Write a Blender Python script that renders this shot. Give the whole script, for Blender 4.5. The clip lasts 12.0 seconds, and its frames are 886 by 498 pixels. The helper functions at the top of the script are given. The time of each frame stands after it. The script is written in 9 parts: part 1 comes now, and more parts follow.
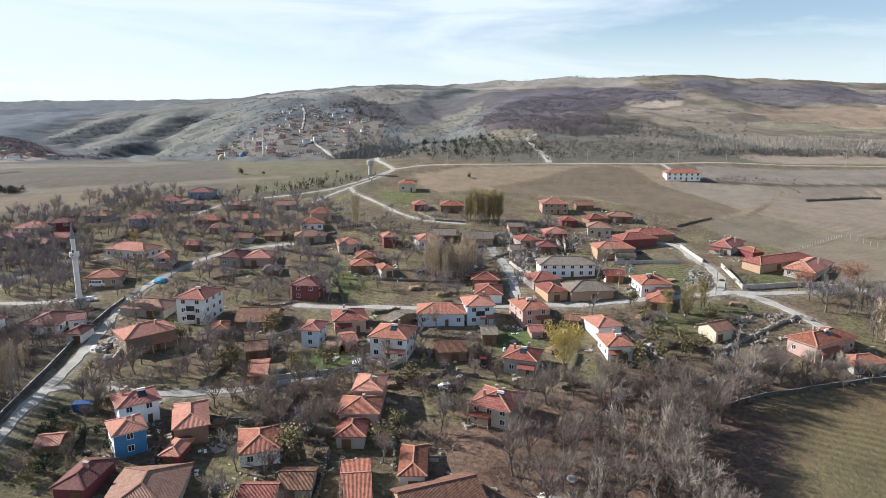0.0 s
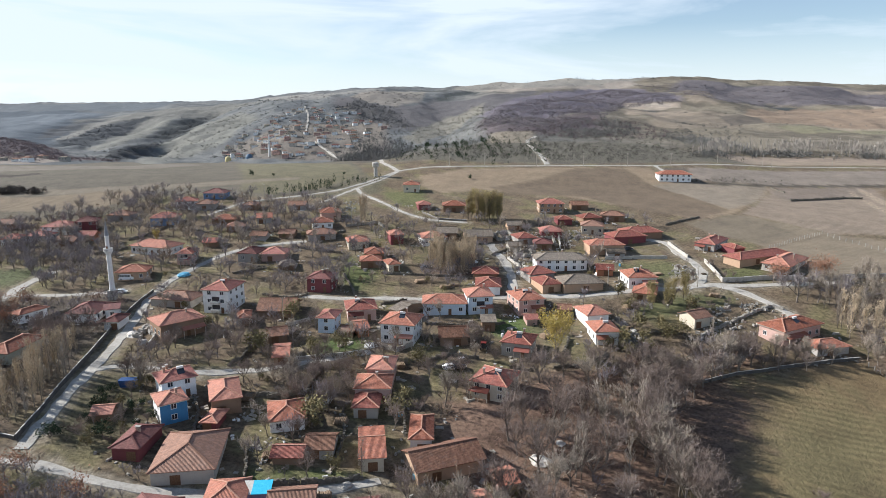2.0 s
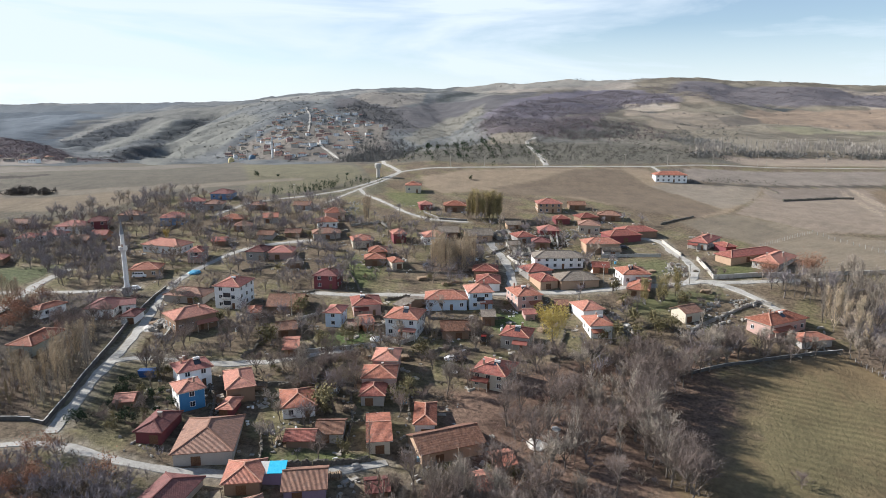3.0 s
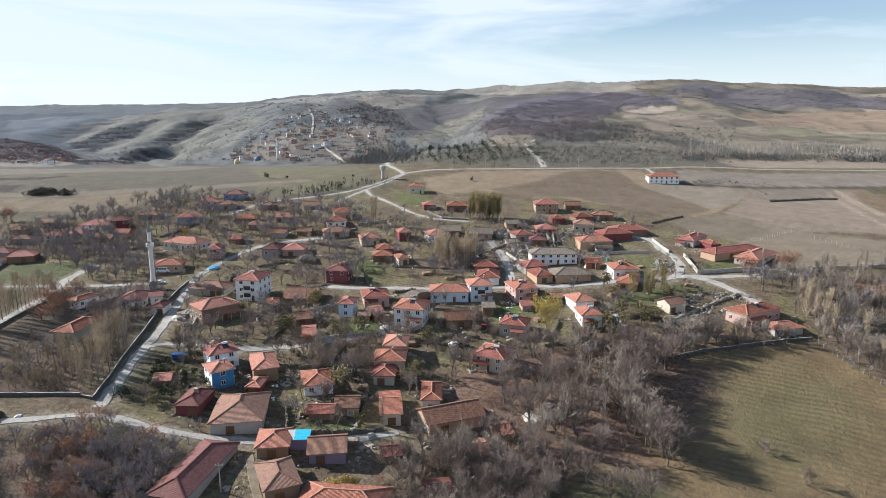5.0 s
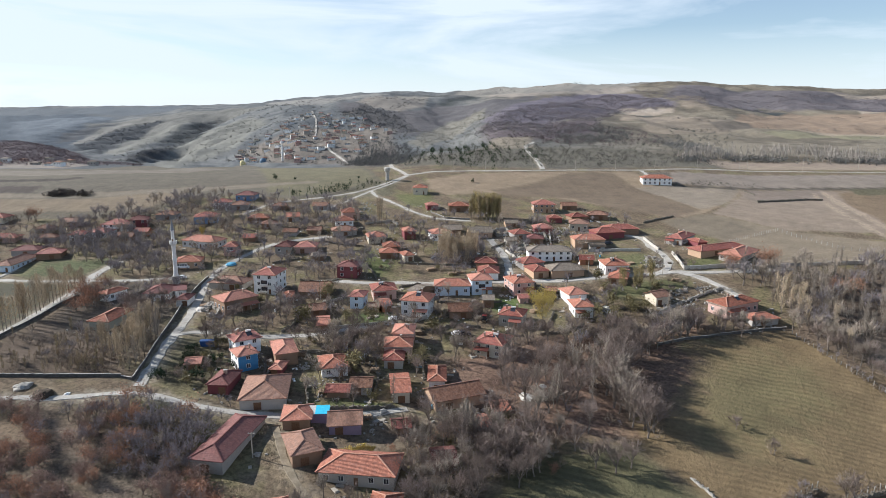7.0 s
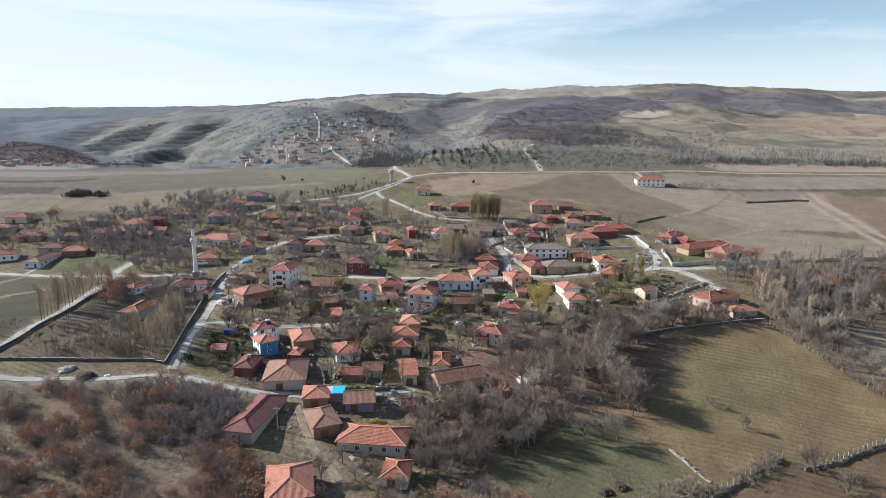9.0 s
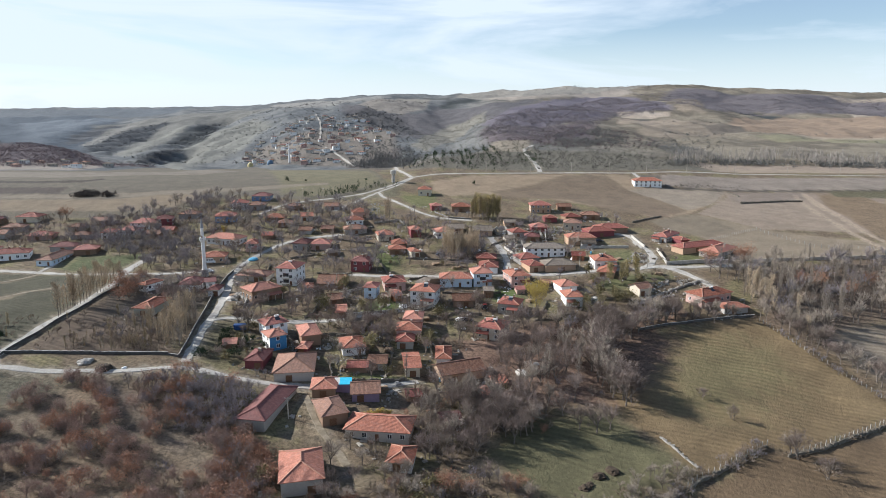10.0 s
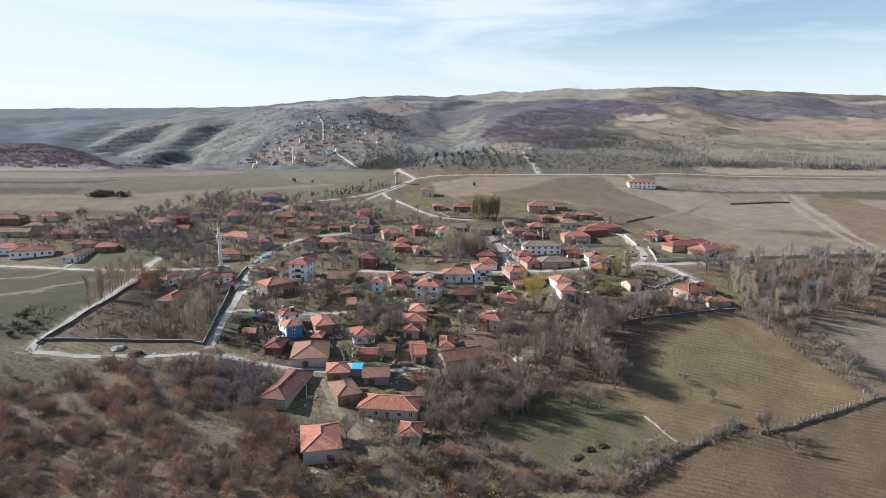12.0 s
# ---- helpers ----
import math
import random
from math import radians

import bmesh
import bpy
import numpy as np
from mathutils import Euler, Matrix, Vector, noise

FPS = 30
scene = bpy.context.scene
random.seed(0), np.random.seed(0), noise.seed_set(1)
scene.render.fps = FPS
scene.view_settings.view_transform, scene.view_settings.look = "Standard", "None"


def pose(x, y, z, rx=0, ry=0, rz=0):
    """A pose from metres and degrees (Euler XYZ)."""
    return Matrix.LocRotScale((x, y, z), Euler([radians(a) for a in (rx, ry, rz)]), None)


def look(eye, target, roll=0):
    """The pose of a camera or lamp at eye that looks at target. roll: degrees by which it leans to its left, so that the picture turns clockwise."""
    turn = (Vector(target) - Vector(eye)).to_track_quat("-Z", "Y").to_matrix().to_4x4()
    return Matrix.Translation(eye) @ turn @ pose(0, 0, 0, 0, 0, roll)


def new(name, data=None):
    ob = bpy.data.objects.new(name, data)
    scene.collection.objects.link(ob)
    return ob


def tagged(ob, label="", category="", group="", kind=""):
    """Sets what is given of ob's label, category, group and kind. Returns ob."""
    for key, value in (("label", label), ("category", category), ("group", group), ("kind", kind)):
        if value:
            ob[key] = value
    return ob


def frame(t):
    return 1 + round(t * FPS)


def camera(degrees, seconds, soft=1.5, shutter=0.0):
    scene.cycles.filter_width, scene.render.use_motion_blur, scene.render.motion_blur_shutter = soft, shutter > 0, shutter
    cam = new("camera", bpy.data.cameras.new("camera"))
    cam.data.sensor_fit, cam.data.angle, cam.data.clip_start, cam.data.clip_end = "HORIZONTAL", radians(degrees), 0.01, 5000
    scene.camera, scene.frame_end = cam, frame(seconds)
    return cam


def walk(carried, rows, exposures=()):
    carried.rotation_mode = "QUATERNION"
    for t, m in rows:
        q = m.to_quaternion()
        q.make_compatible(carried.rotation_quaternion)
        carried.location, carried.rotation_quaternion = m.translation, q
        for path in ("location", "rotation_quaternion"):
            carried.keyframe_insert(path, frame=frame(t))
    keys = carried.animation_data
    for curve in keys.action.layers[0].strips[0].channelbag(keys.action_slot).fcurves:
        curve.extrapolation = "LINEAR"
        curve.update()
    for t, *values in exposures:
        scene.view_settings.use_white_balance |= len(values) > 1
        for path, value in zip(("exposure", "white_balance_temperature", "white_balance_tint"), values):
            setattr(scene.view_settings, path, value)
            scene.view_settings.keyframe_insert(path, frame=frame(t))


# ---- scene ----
cam = camera(68.0, 12.0, soft=0.75)
PATH = [
    (0.0, look((5.53, -10.35, 62.99), (6.26, 185.11, 20.63), 0.12)),
    (1.0, look((5.14, -19.62, 64.07), (5.71, 175.87, 21.85), 0.09)),
    (2.0, look((4.71, -28.90, 65.19), (5.12, 166.62, 23.11), 0.06)),
    (3.0, look((4.24, -38.18, 66.34), (4.52, 157.37, 24.39), 0.04)),
    (4.0, look((3.72, -47.46, 67.52), (3.89, 148.12, 25.69), 0.03)),
    (5.0, look((3.18, -56.73, 68.71), (3.25, 138.87, 27.00), 0.03)),
    (6.0, look((2.60, -66.00, 69.91), (2.60, 129.63, 28.33), 0.03)),
    (7.0, look((2.00, -75.25, 71.13), (1.95, 120.40, 29.66), 0.04)),
    (8.0, look((1.37, -84.50, 72.34), (1.28, 111.18, 30.98), 0.06)),
    (9.0, look((0.73, -93.73, 73.55), (0.62, 101.97, 32.30), 0.09)),
    (10.0, look((0.06, -102.94, 74.75), (-0.04, 92.78, 33.61), 0.13)),
    (11.0, look((-0.61, -112.13, 75.93), (-0.70, 83.61, 34.90), 0.17)),
    (12.0, look((-1.30, -121.31, 77.09), (-1.35, 74.46, 36.16), 0.23)),
]
walk(cam, PATH, [(0.0, 0.76, 6230, 10), (12.0, 0.71, 6130, 10)])

# ---------------------------------------------------------------- light
SUN_AZ, SUN_EL = 162.0, 29.0      # degrees: direction towards the sun, from +x to +y, and its height
world = bpy.data.worlds.new("sky")
world.use_nodes = True
scene.world = world
wn = world.node_tree
sky = wn.nodes.new("ShaderNodeTexSky")
sky.sky_type = "NISHITA"
sky.sun_disc = False
sky.sun_elevation = radians(SUN_EL)
sky.sun_rotation = radians(90.0 - SUN_AZ)
sky.altitude = 900
sky.air_density = 1.0
sky.dust_density = 0.25
sky.ozone_density = 1.4
# thin high cloud, drawn out along the horizon
sky_dir = wn.nodes.new("ShaderNodeTexCoord")
sky_map = wn.nodes.new("ShaderNodeMapping")
sky_map.inputs["Scale"].default_value = (1.1, 1.1, 7.0)
sky_map.inputs["Location"].default_value = (0.35, 0.1, 0.0)
wn.links.new(sky_dir.outputs["Generated"], sky_map.inputs["Vector"])
veil = wn.nodes.new("ShaderNodeTexNoise")
veil.inputs["Scale"].default_value = 1.7
veil.inputs["Detail"].default_value = 6.0
veil.inputs["Roughness"].default_value = 0.55
veil.inputs["Distortion"].default_value = 0.6
wn.links.new(sky_map.outputs["Vector"], veil.inputs["Vector"])
veil_amount = wn.nodes.new("ShaderNodeMapRange")
for key, value in (("From Min", 0.39), ("From Max", 0.59), ("To Min", 0.12), ("To Max", 0.95)):
    veil_amount.inputs[key].default_value = value
wn.links.new(veil.outputs["Fac"], veil_amount.inputs["Value"])
# the veil thins out to a clear blue sky overhead
split = wn.nodes.new("ShaderNodeSeparateXYZ")
wn.links.new(sky_dir.outputs["Generated"], split.inputs["Vector"])
thin = wn.nodes.new("ShaderNodeMapRange")
for key, value in (("From Min", 0.30), ("From Max", 0.62), ("To Min", 1.0), ("To Max", 0.10)):
    thin.inputs[key].default_value = value
wn.links.new(split.outputs["Z"], thin.inputs["Value"])
veil_top = wn.nodes.new("ShaderNodeMath")
veil_top.operation = "MULTIPLY"
wn.links.new(veil_amount.outputs["Result"], veil_top.inputs[0])
wn.links.new(thin.outputs["Result"], veil_top.inputs[1])
veiled = wn.nodes.new("ShaderNodeMixRGB")
veiled.inputs["Color2"].default_value = (6.8, 7.55, 8.2, 1)
# whitish air low over the horizon
low = wn.nodes.new("ShaderNodeMapRange")
for key, value in (("From Min", 0.0), ("From Max", 0.13), ("To Min", 0.9), ("To Max", 0.0)):
    low.inputs[key].default_value = value
wn.links.new(split.outputs["Z"], low.inputs["Value"])
veil_all = wn.nodes.new("ShaderNodeMath")
veil_all.operation = "MAXIMUM"
wn.links.new(veil_top.outputs["Value"], veil_all.inputs[0])
wn.links.new(low.outputs["Result"], veil_all.inputs[1])
wn.links.new(veil_all.outputs["Value"], veiled.inputs["Fac"])
wn.links.new(sky.outputs["Color"], veiled.inputs["Color1"])
wn.links.new(veiled.outputs["Color"], wn.nodes["Background"].inputs["Color"])
wn.nodes["Background"].inputs["Strength"].default_value = 0.0765
sun = new("sun", bpy.data.lights.new("sun", "SUN"))
sun.data.energy = 5.0
sun.data.angle = radians(0.6)
sun.data.color = (1.0, 0.945, 0.865)
d = Vector((math.cos(radians(SUN_AZ)) * math.cos(radians(SUN_EL)), math.sin(radians(SUN_AZ)) * math.cos(radians(SUN_EL)), math.sin(radians(SUN_EL))))
sun.matrix_world = d.to_track_quat("Z", "Y").to_matrix().to_4x4()

# ---------------------------------------------------------------- materials
def mat(name, build, rough=0.85, spec=0.3, bump=None):
    """A node material. build(n, l) returns the socket of its colour; bump(n, l) a height socket and its distance."""
    m = bpy.data.materials.new(name)
    m.use_nodes = True
    n, l = m.node_tree.nodes, m.node_tree.links
    p = n["Principled BSDF"]
    p.inputs["Roughness"].default_value = rough
    p.inputs["Specular IOR Level"].default_value = spec
    c = build(n, l)
    if isinstance(c, tuple):
        p.inputs["Base Color"].default_value = (*c, 1)
    else:
        l.new(c, p.inputs["Base Color"])
    if bump:
        h, dist = bump(n, l)
        b = n.new("ShaderNodeBump")
        b.inputs["Distance"].default_value = dist
        b.inputs["Strength"].default_value = 1.0
        l.new(h, b.inputs["Height"])
        l.new(b.outputs["Normal"], p.inputs["Normal"])
    return m


def coords(n, kind="Object"):
    if kind == "World":
        return n.new("ShaderNodeNewGeometry").outputs["Position"]
    return n.new("ShaderNodeTexCoord").outputs[kind]


def noise_tex(n, l, scale, detail=4, rough=0.6, kind="Object", vec=None):
    t = n.new("ShaderNodeTexNoise")
    t.inputs["Scale"].default_value = scale
    t.inputs["Detail"].default_value = detail
    t.inputs["Roughness"].default_value = rough
    l.new(vec or coords(n, kind), t.inputs["Vector"])
    return t.outputs["Fac"]


def ramp(n, l, fac, stops):
    r = n.new("ShaderNodeValToRGB")
    e = r.color_ramp.elements
    while len(e) < len(stops):
        e.new(0.5)
    for el, (pos, col) in zip(e, stops):
        el.position, el.color = pos, (*col, 1)
    l.new(fac, r.inputs["Fac"])
    return r.outputs["Color"]


def mix(n, l, fac, a, b, mode="MIX"):
    x = n.new("ShaderNodeMix")
    x.data_type, x.blend_type = "RGBA", mode
    for sock, v in (("Factor", fac), ("A", a), ("B", b)):
        i = [s for s in x.inputs if s.name == sock and (sock == "Factor" and s.type == "VALUE" or s.type == "RGBA")][0]
        if isinstance(v, (int, float)):
            i.default_value = v
        elif isinstance(v, tuple):
            i.default_value = (*v, 1)
        else:
            l.new(v, i)
    return [s for s in x.outputs if s.type == "RGBA"][0]


def rnd(n):
    return n.new("ShaderNodeObjectInfo").outputs["Random"]


def vary(n, l, col, amount=0.25, mean=1.0):
    """Lighten or darken a colour at random from object to object."""
    h = n.new("ShaderNodeHueSaturation")
    mr = n.new("ShaderNodeMapRange")
    mr.inputs["To Min"].default_value, mr.inputs["To Max"].default_value = mean - amount, mean + amount
    l.new(rnd(n), mr.inputs["Value"])
    l.new(mr.outputs["Result"], h.inputs["Value"])
    l.new(col, h.inputs["Color"])
    return h.outputs["Color"]

# ---------------------------------------------------------------- relief
def smooth(a, b, v):
    k = np.clip((np.asarray(v, float) - a) / (b - a), 0, 1)
    return k * k * (3 - 2 * k)


SLOPE_Y = (-400, -150, 0, 50, 100, 160, 200, 250, 300, 350, 400, 450, 700)
SLOPE_Z = (-16, -17, -15.5, -13.5, -9, -3.5, 0.5, 5.5, 11.5, 16, 20, 23, 24)
FAR_D = (450, 560, 650, 800, 1000, 1250, 1600, 2000, 3000)
FAR_U = (-0.70, -0.50, -0.35, -0.20, -0.10, 0.0, 0.10, 0.20, 0.35, 0.50, 0.70)
FAR_Z = (
    (20, 19, 12, 16, 27, 10, 18, 26, 78),
    (20, 20, 10, 8, 12, 13, 22, 36, 84),
    (20, 19, 15, -4, -8, 14, 40, 66, 90),
    (23, 22, 14, 2, 22, 50, 84, 106, 106),
    (24, 24, 14, 5, 28, 44, 98, 122, 120),
    (25, 30, 31, 18, 23, 46, 88, 122, 118),
    (26, 28, 32, 39, 53, 70, 98, 134, 131),
    (26, 28, 30, 38, 52, 72, 100, 147, 145),
    (25, 28, 30, 32, 48, 74, 102, 151, 150),
    (22, 24, 28, 32, 44, 60, 84, 140, 143),
    (24, 22, 24, 29, 41, 54, 76, 127, 132),
)


def fbm(x, y, size, octaves=4, seed=0.0):
    """Cheap layered waves that stand in for the uneven lie of the land; x and y are arrays."""
    out, amp, k = np.zeros(np.shape(x)), 1.0, 2 * math.pi / size
    for o in range(octaves):
        a = 1.7 * o + seed
        c, s = math.cos(a), math.sin(a)
        u, v = (x * c - y * s) * k, (x * s + y * c) * k
        out = out + amp * np.sin(u + 1.3 * np.sin(v * 0.7 + a)) * np.cos(v * 0.9 + 1.1 * np.sin(u * 0.6 - a))
        amp, k = amp * 0.5, k * 1.93
    return out


def land(x, y):
    """Height of the ground at arrays x, y."""
    x, y = np.asarray(x, float), np.asarray(y, float)
    near = np.interp(y, SLOPE_Y, SLOPE_Z)
    cross = np.where(x < 0, np.interp(y, (0, 90, 160, 200, 300), (-0.055, -0.06, -0.02, 0.01, 0.012)),
                     np.interp(y, (0, 90, 150, 200, 250, 350), (-0.03, -0.045, 0.0, 0.035, 0.015, -0.01)))
    near = near + np.clip(x, -260, 260) * cross
    dy = np.maximum(y + 66, 60.0)
    u = np.clip(x / dy, -0.7, 0.7)
    d = np.hypot(x * 0.0, dy)
    cols = np.stack([np.interp(d, FAR_D, z) for z in FAR_Z])
    i = np.clip(np.searchsorted(FAR_U, u) - 1, 0, len(FAR_U) - 2)
    ua = np.array(FAR_U)
    k = (u - ua[i]) / (ua[i + 1] - ua[i])
    k = k * k * (3 - 2 * k)
    a = np.take_along_axis(cols, i[None], 0)[0]
    b = np.take_along_axis(cols, (i + 1)[None], 0)[0]
    far = a + (b - a) * k
    w = smooth(430, 530, d)
    wild = smooth(620, 1000, d)
    z = near * (1 - w) + far * w
    z = z + (0.35 - 0.27 * smooth(120, 220, y)) * fbm(x, y, 55, 3) * (1 - w) + wild * (3.5 * fbm(x, y, 330, 5, 0.4) + 1.2 * fbm(x, y, 90, 3, 2.0))
    return z + gullies(x, y)[0]


# side valleys of the far left slope: their lines on the plan, depth and half width
VALLEYS = (
    (((-440, 800), (-540, 960), (-630, 1230), (-700, 1520)), 17.0, 52.0),
    (((-455, 1000), (-500, 1150), (-545, 1350), (-590, 1700)), 15.0, 42.0),
    (((-385, 760), (-450, 950), (-480, 1150)), 10.0, 34.0),
    (((-640, 1000), (-800, 1400), (-860, 1580)), 10.0, 60.0),
)


def line_distance(line, x, y):
    best = np.full(np.shape(x), 1e9)
    for (xa, ya), (xb, yb) in zip(line, line[1:]):
        dx, dy = xb - xa, yb - ya
        t = np.clip(((x - xa) * dx + (y - ya) * dy) / (dx * dx + dy * dy), 0, 1)
        best = np.minimum(best, np.hypot(x - xa - t * dx, y - ya - t * dy))
    return best


def gullies(x, y):
    """Side valleys cut into the far slopes: their depth, and how near a valley floor is (0 to 1)."""
    u = x / np.maximum(y + 66, 60.0)
    k = smooth(-0.66, -0.54, u) * smooth(-0.24, -0.33, u) * smooth(930, 1100, y) * smooth(2100, 1500, y)
    ph = (x * 0.80 - y * 0.52) / 58.0 + 0.45 * np.sin(y / 170.0 + 1.0) + 0.25 * np.sin(x / 95.0)
    r = np.abs(np.sin(ph)) ** 0.75
    r1 = np.abs(np.sin(2.3 * ph + x / 50.0 + 0.6 * np.sin(y / 60.0)))
    k2 = smooth(-60, 40, x) * smooth(950, 1200, y) * smooth(1950, 1650, y)
    r2 = np.abs(np.sin((x * 0.9 - y * 0.25) / 95.0 + 0.9 * np.sin(y / 190.0)))
    depth = k * (5.0 * r + 3.5 * r1 - 5.0) + k2 * (11.0 * r2 - 5.5)
    for line, deep, wide in VALLEYS:
        d = line_distance(line, x, y)
        depth = depth - deep * np.exp(-(d / wide) ** 2)
    return depth, np.clip(k * 0.5 * (1 - r) ** 2 + k * 0.35 * (1 - r1) ** 2 + k2 * (1 - r2) ** 2, 0, 1)


def ground_z(x, y):
    return float(land(np.array([x]), np.array([y]))[0])

# ---------------------------------------------------------------- building helpers
def part(name, bm, material, parent=None, label="", at=None):
    """Links a bmesh (or a ready mesh) as one mesh object under a thing."""
    if isinstance(bm, bmesh.types.BMesh):
        me = bpy.data.meshes.new(name)
        bm.to_mesh(me)
        bm.free()
        if material:
            me.materials.append(material)
    else:
        me = bm
    ob = new(name, me)
    if parent:
        ob.parent = parent
    if at is not None:
        ob.matrix_basis = at
    if label:
        ob["label"] = label
    return ob


def box(bm, x0, y0, z0, x1, y1, z1):
    v = [bm.verts.new(p) for p in ((x0, y0, z0), (x1, y0, z0), (x1, y1, z0), (x0, y1, z0), (x0, y0, z1), (x1, y0, z1), (x1, y1, z1), (x0, y1, z1))]
    for f in ((3, 2, 1, 0), (4, 5, 6, 7), (0, 1, 5, 4), (1, 2, 6, 5), (2, 3, 7, 6), (3, 0, 4, 7)):
        bm.faces.new([v[i] for i in f])


def beam(bm, a, b, w, h):
    """A bar of width w and height h from a to b."""
    a, b = Vector(a), Vector(b)
    t = (b - a).normalized()
    s = t.cross(Vector((0, 0, 1)))
    s = s.normalized() if s.length > 1e-4 else Vector((1, 0, 0))
    u = s.cross(t).normalized()
    q = [p + s * i * w / 2 + u * j * h / 2 for p in (a, b) for i, j in ((-1, -1), (1, -1), (1, 1), (-1, 1))]
    v = [bm.verts.new(p) for p in q]
    for f in ((3, 2, 1, 0), (4, 5, 6, 7), (0, 1, 5, 4), (1, 2, 6, 5), (2, 3, 7, 6), (3, 0, 4, 7)):
        bm.faces.new([v[i] for i in f])


def strip(name, pts, width, material, label, lift=0.12, category="road", step=2.0, edge=0.15, kind="structure"):
    """A draped band along a line of ground points: roads, tracks, verges."""
    line = []
    for (xa, ya), (xb, yb) in zip(pts, pts[1:]):
        n = max(1, int(math.hypot(xb - xa, yb - ya) / step))
        line += [(xa + (xb - xa) * i / n, ya + (yb - ya) * i / n) for i in range(n)]
    line.append(pts[-1])
    line = np.array(line)
    for _ in range(6):
        line[1:-1] = (line[:-2] + 2 * line[1:-1] + line[2:]) / 4
    tan = np.gradient(line, axis=0)
    tan /= np.linalg.norm(tan, axis=1, keepdims=True) + 1e-9
    nor = np.stack([-tan[:, 1], tan[:, 0]], 1)
    s = np.arange(len(line)) * 1.0
    wob = 1 + edge * (np.sin(s * 0.7) * np.sin(s * 0.23 + 1) + 0.8 * np.sin(s * 1.9) * np.sin(s * 0.41))
    cols = []
    for k in (-0.5, -0.44, 0.0, 0.44, 0.5):
        p = line + nor * (k * width * (wob + 0.22 * np.sin(s * 0.9 + 7 * np.sign(k)) * np.sin(s * 0.37 + 3 * np.sign(k))))[:, None]
        cols.append(np.column_stack([p, land(p[:, 0], p[:, 1]) + (lift if abs(k) < 0.5 else -0.1)]))
    v = np.stack(cols, 1).reshape(-1, 3)
    m = len(cols)
    f = [(i * m + j, i * m + j + 1, (i + 1) * m + j + 1, (i + 1) * m + j) for i in range(len(line) - 1) for j in range(m - 1)]
    me = bpy.data.meshes.new(name)
    me.from_pydata(v.tolist(), [], [q[::-1] for q in f])
    me.materials.append(material)
    return tagged(new(name, me), label, category, kind=kind)


# ---------------------------------------------------------------- houses
WALL_COL = {
    "white": (0.81, 0.81, 0.80), "maroon": (0.20, 0.065, 0.07), "grey": (0.36, 0.34, 0.32), "brown": (0.24, 0.16, 0.11),
    "bluewhite": (0.58, 0.67, 0.76), "cream": (0.56, 0.50, 0.40), "blue": (0.16, 0.25, 0.42), "pink": (0.47, 0.32, 0.28),
    "tan": (0.42, 0.29, 0.20), "greenish": (0.42, 0.44, 0.38), "brick": (0.42, 0.19, 0.11), "stone": (0.42, 0.39, 0.35),
    "skyblue": (0.07, 0.22, 0.41), "purple": (0.26, 0.20, 0.27),
}
TILE_COL = {"o": ((0.375, 0.125, 0.074), (0.49, 0.19, 0.12)), "r": ((0.295, 0.085, 0.064), (0.4, 0.138, 0.102)), "d": ((0.16, 0.055, 0.05), (0.235, 0.085, 0.072)),
            "b": ((0.215, 0.1, 0.062), (0.325, 0.165, 0.105)), "y": ((0.165, 0.13, 0.098), (0.26, 0.21, 0.16))}


def wall_mat(key):
    base = WALL_COL[key]

    def col(n, l):
        dirt = noise_tex(n, l, 0.5, 6, 0.65)
        c = ramp(n, l, dirt, ((0.25, tuple(0.74 * v for v in base)), (0.5, base), (0.8, tuple(min(1, 1.08 * v) for v in base))))
        fine = noise_tex(n, l, 5.0, 5, 0.7)
        c = mix(n, l, 0.35, c, ramp(n, l, fine, ((0.3, tuple(0.7 * v for v in base)), (0.7, base))))
        return vary(n, l, c, 0.12)
    return mat("wall_" + key, col, 0.9, 0.2, lambda n, l: (noise_tex(n, l, 9.0, 5), 0.02))


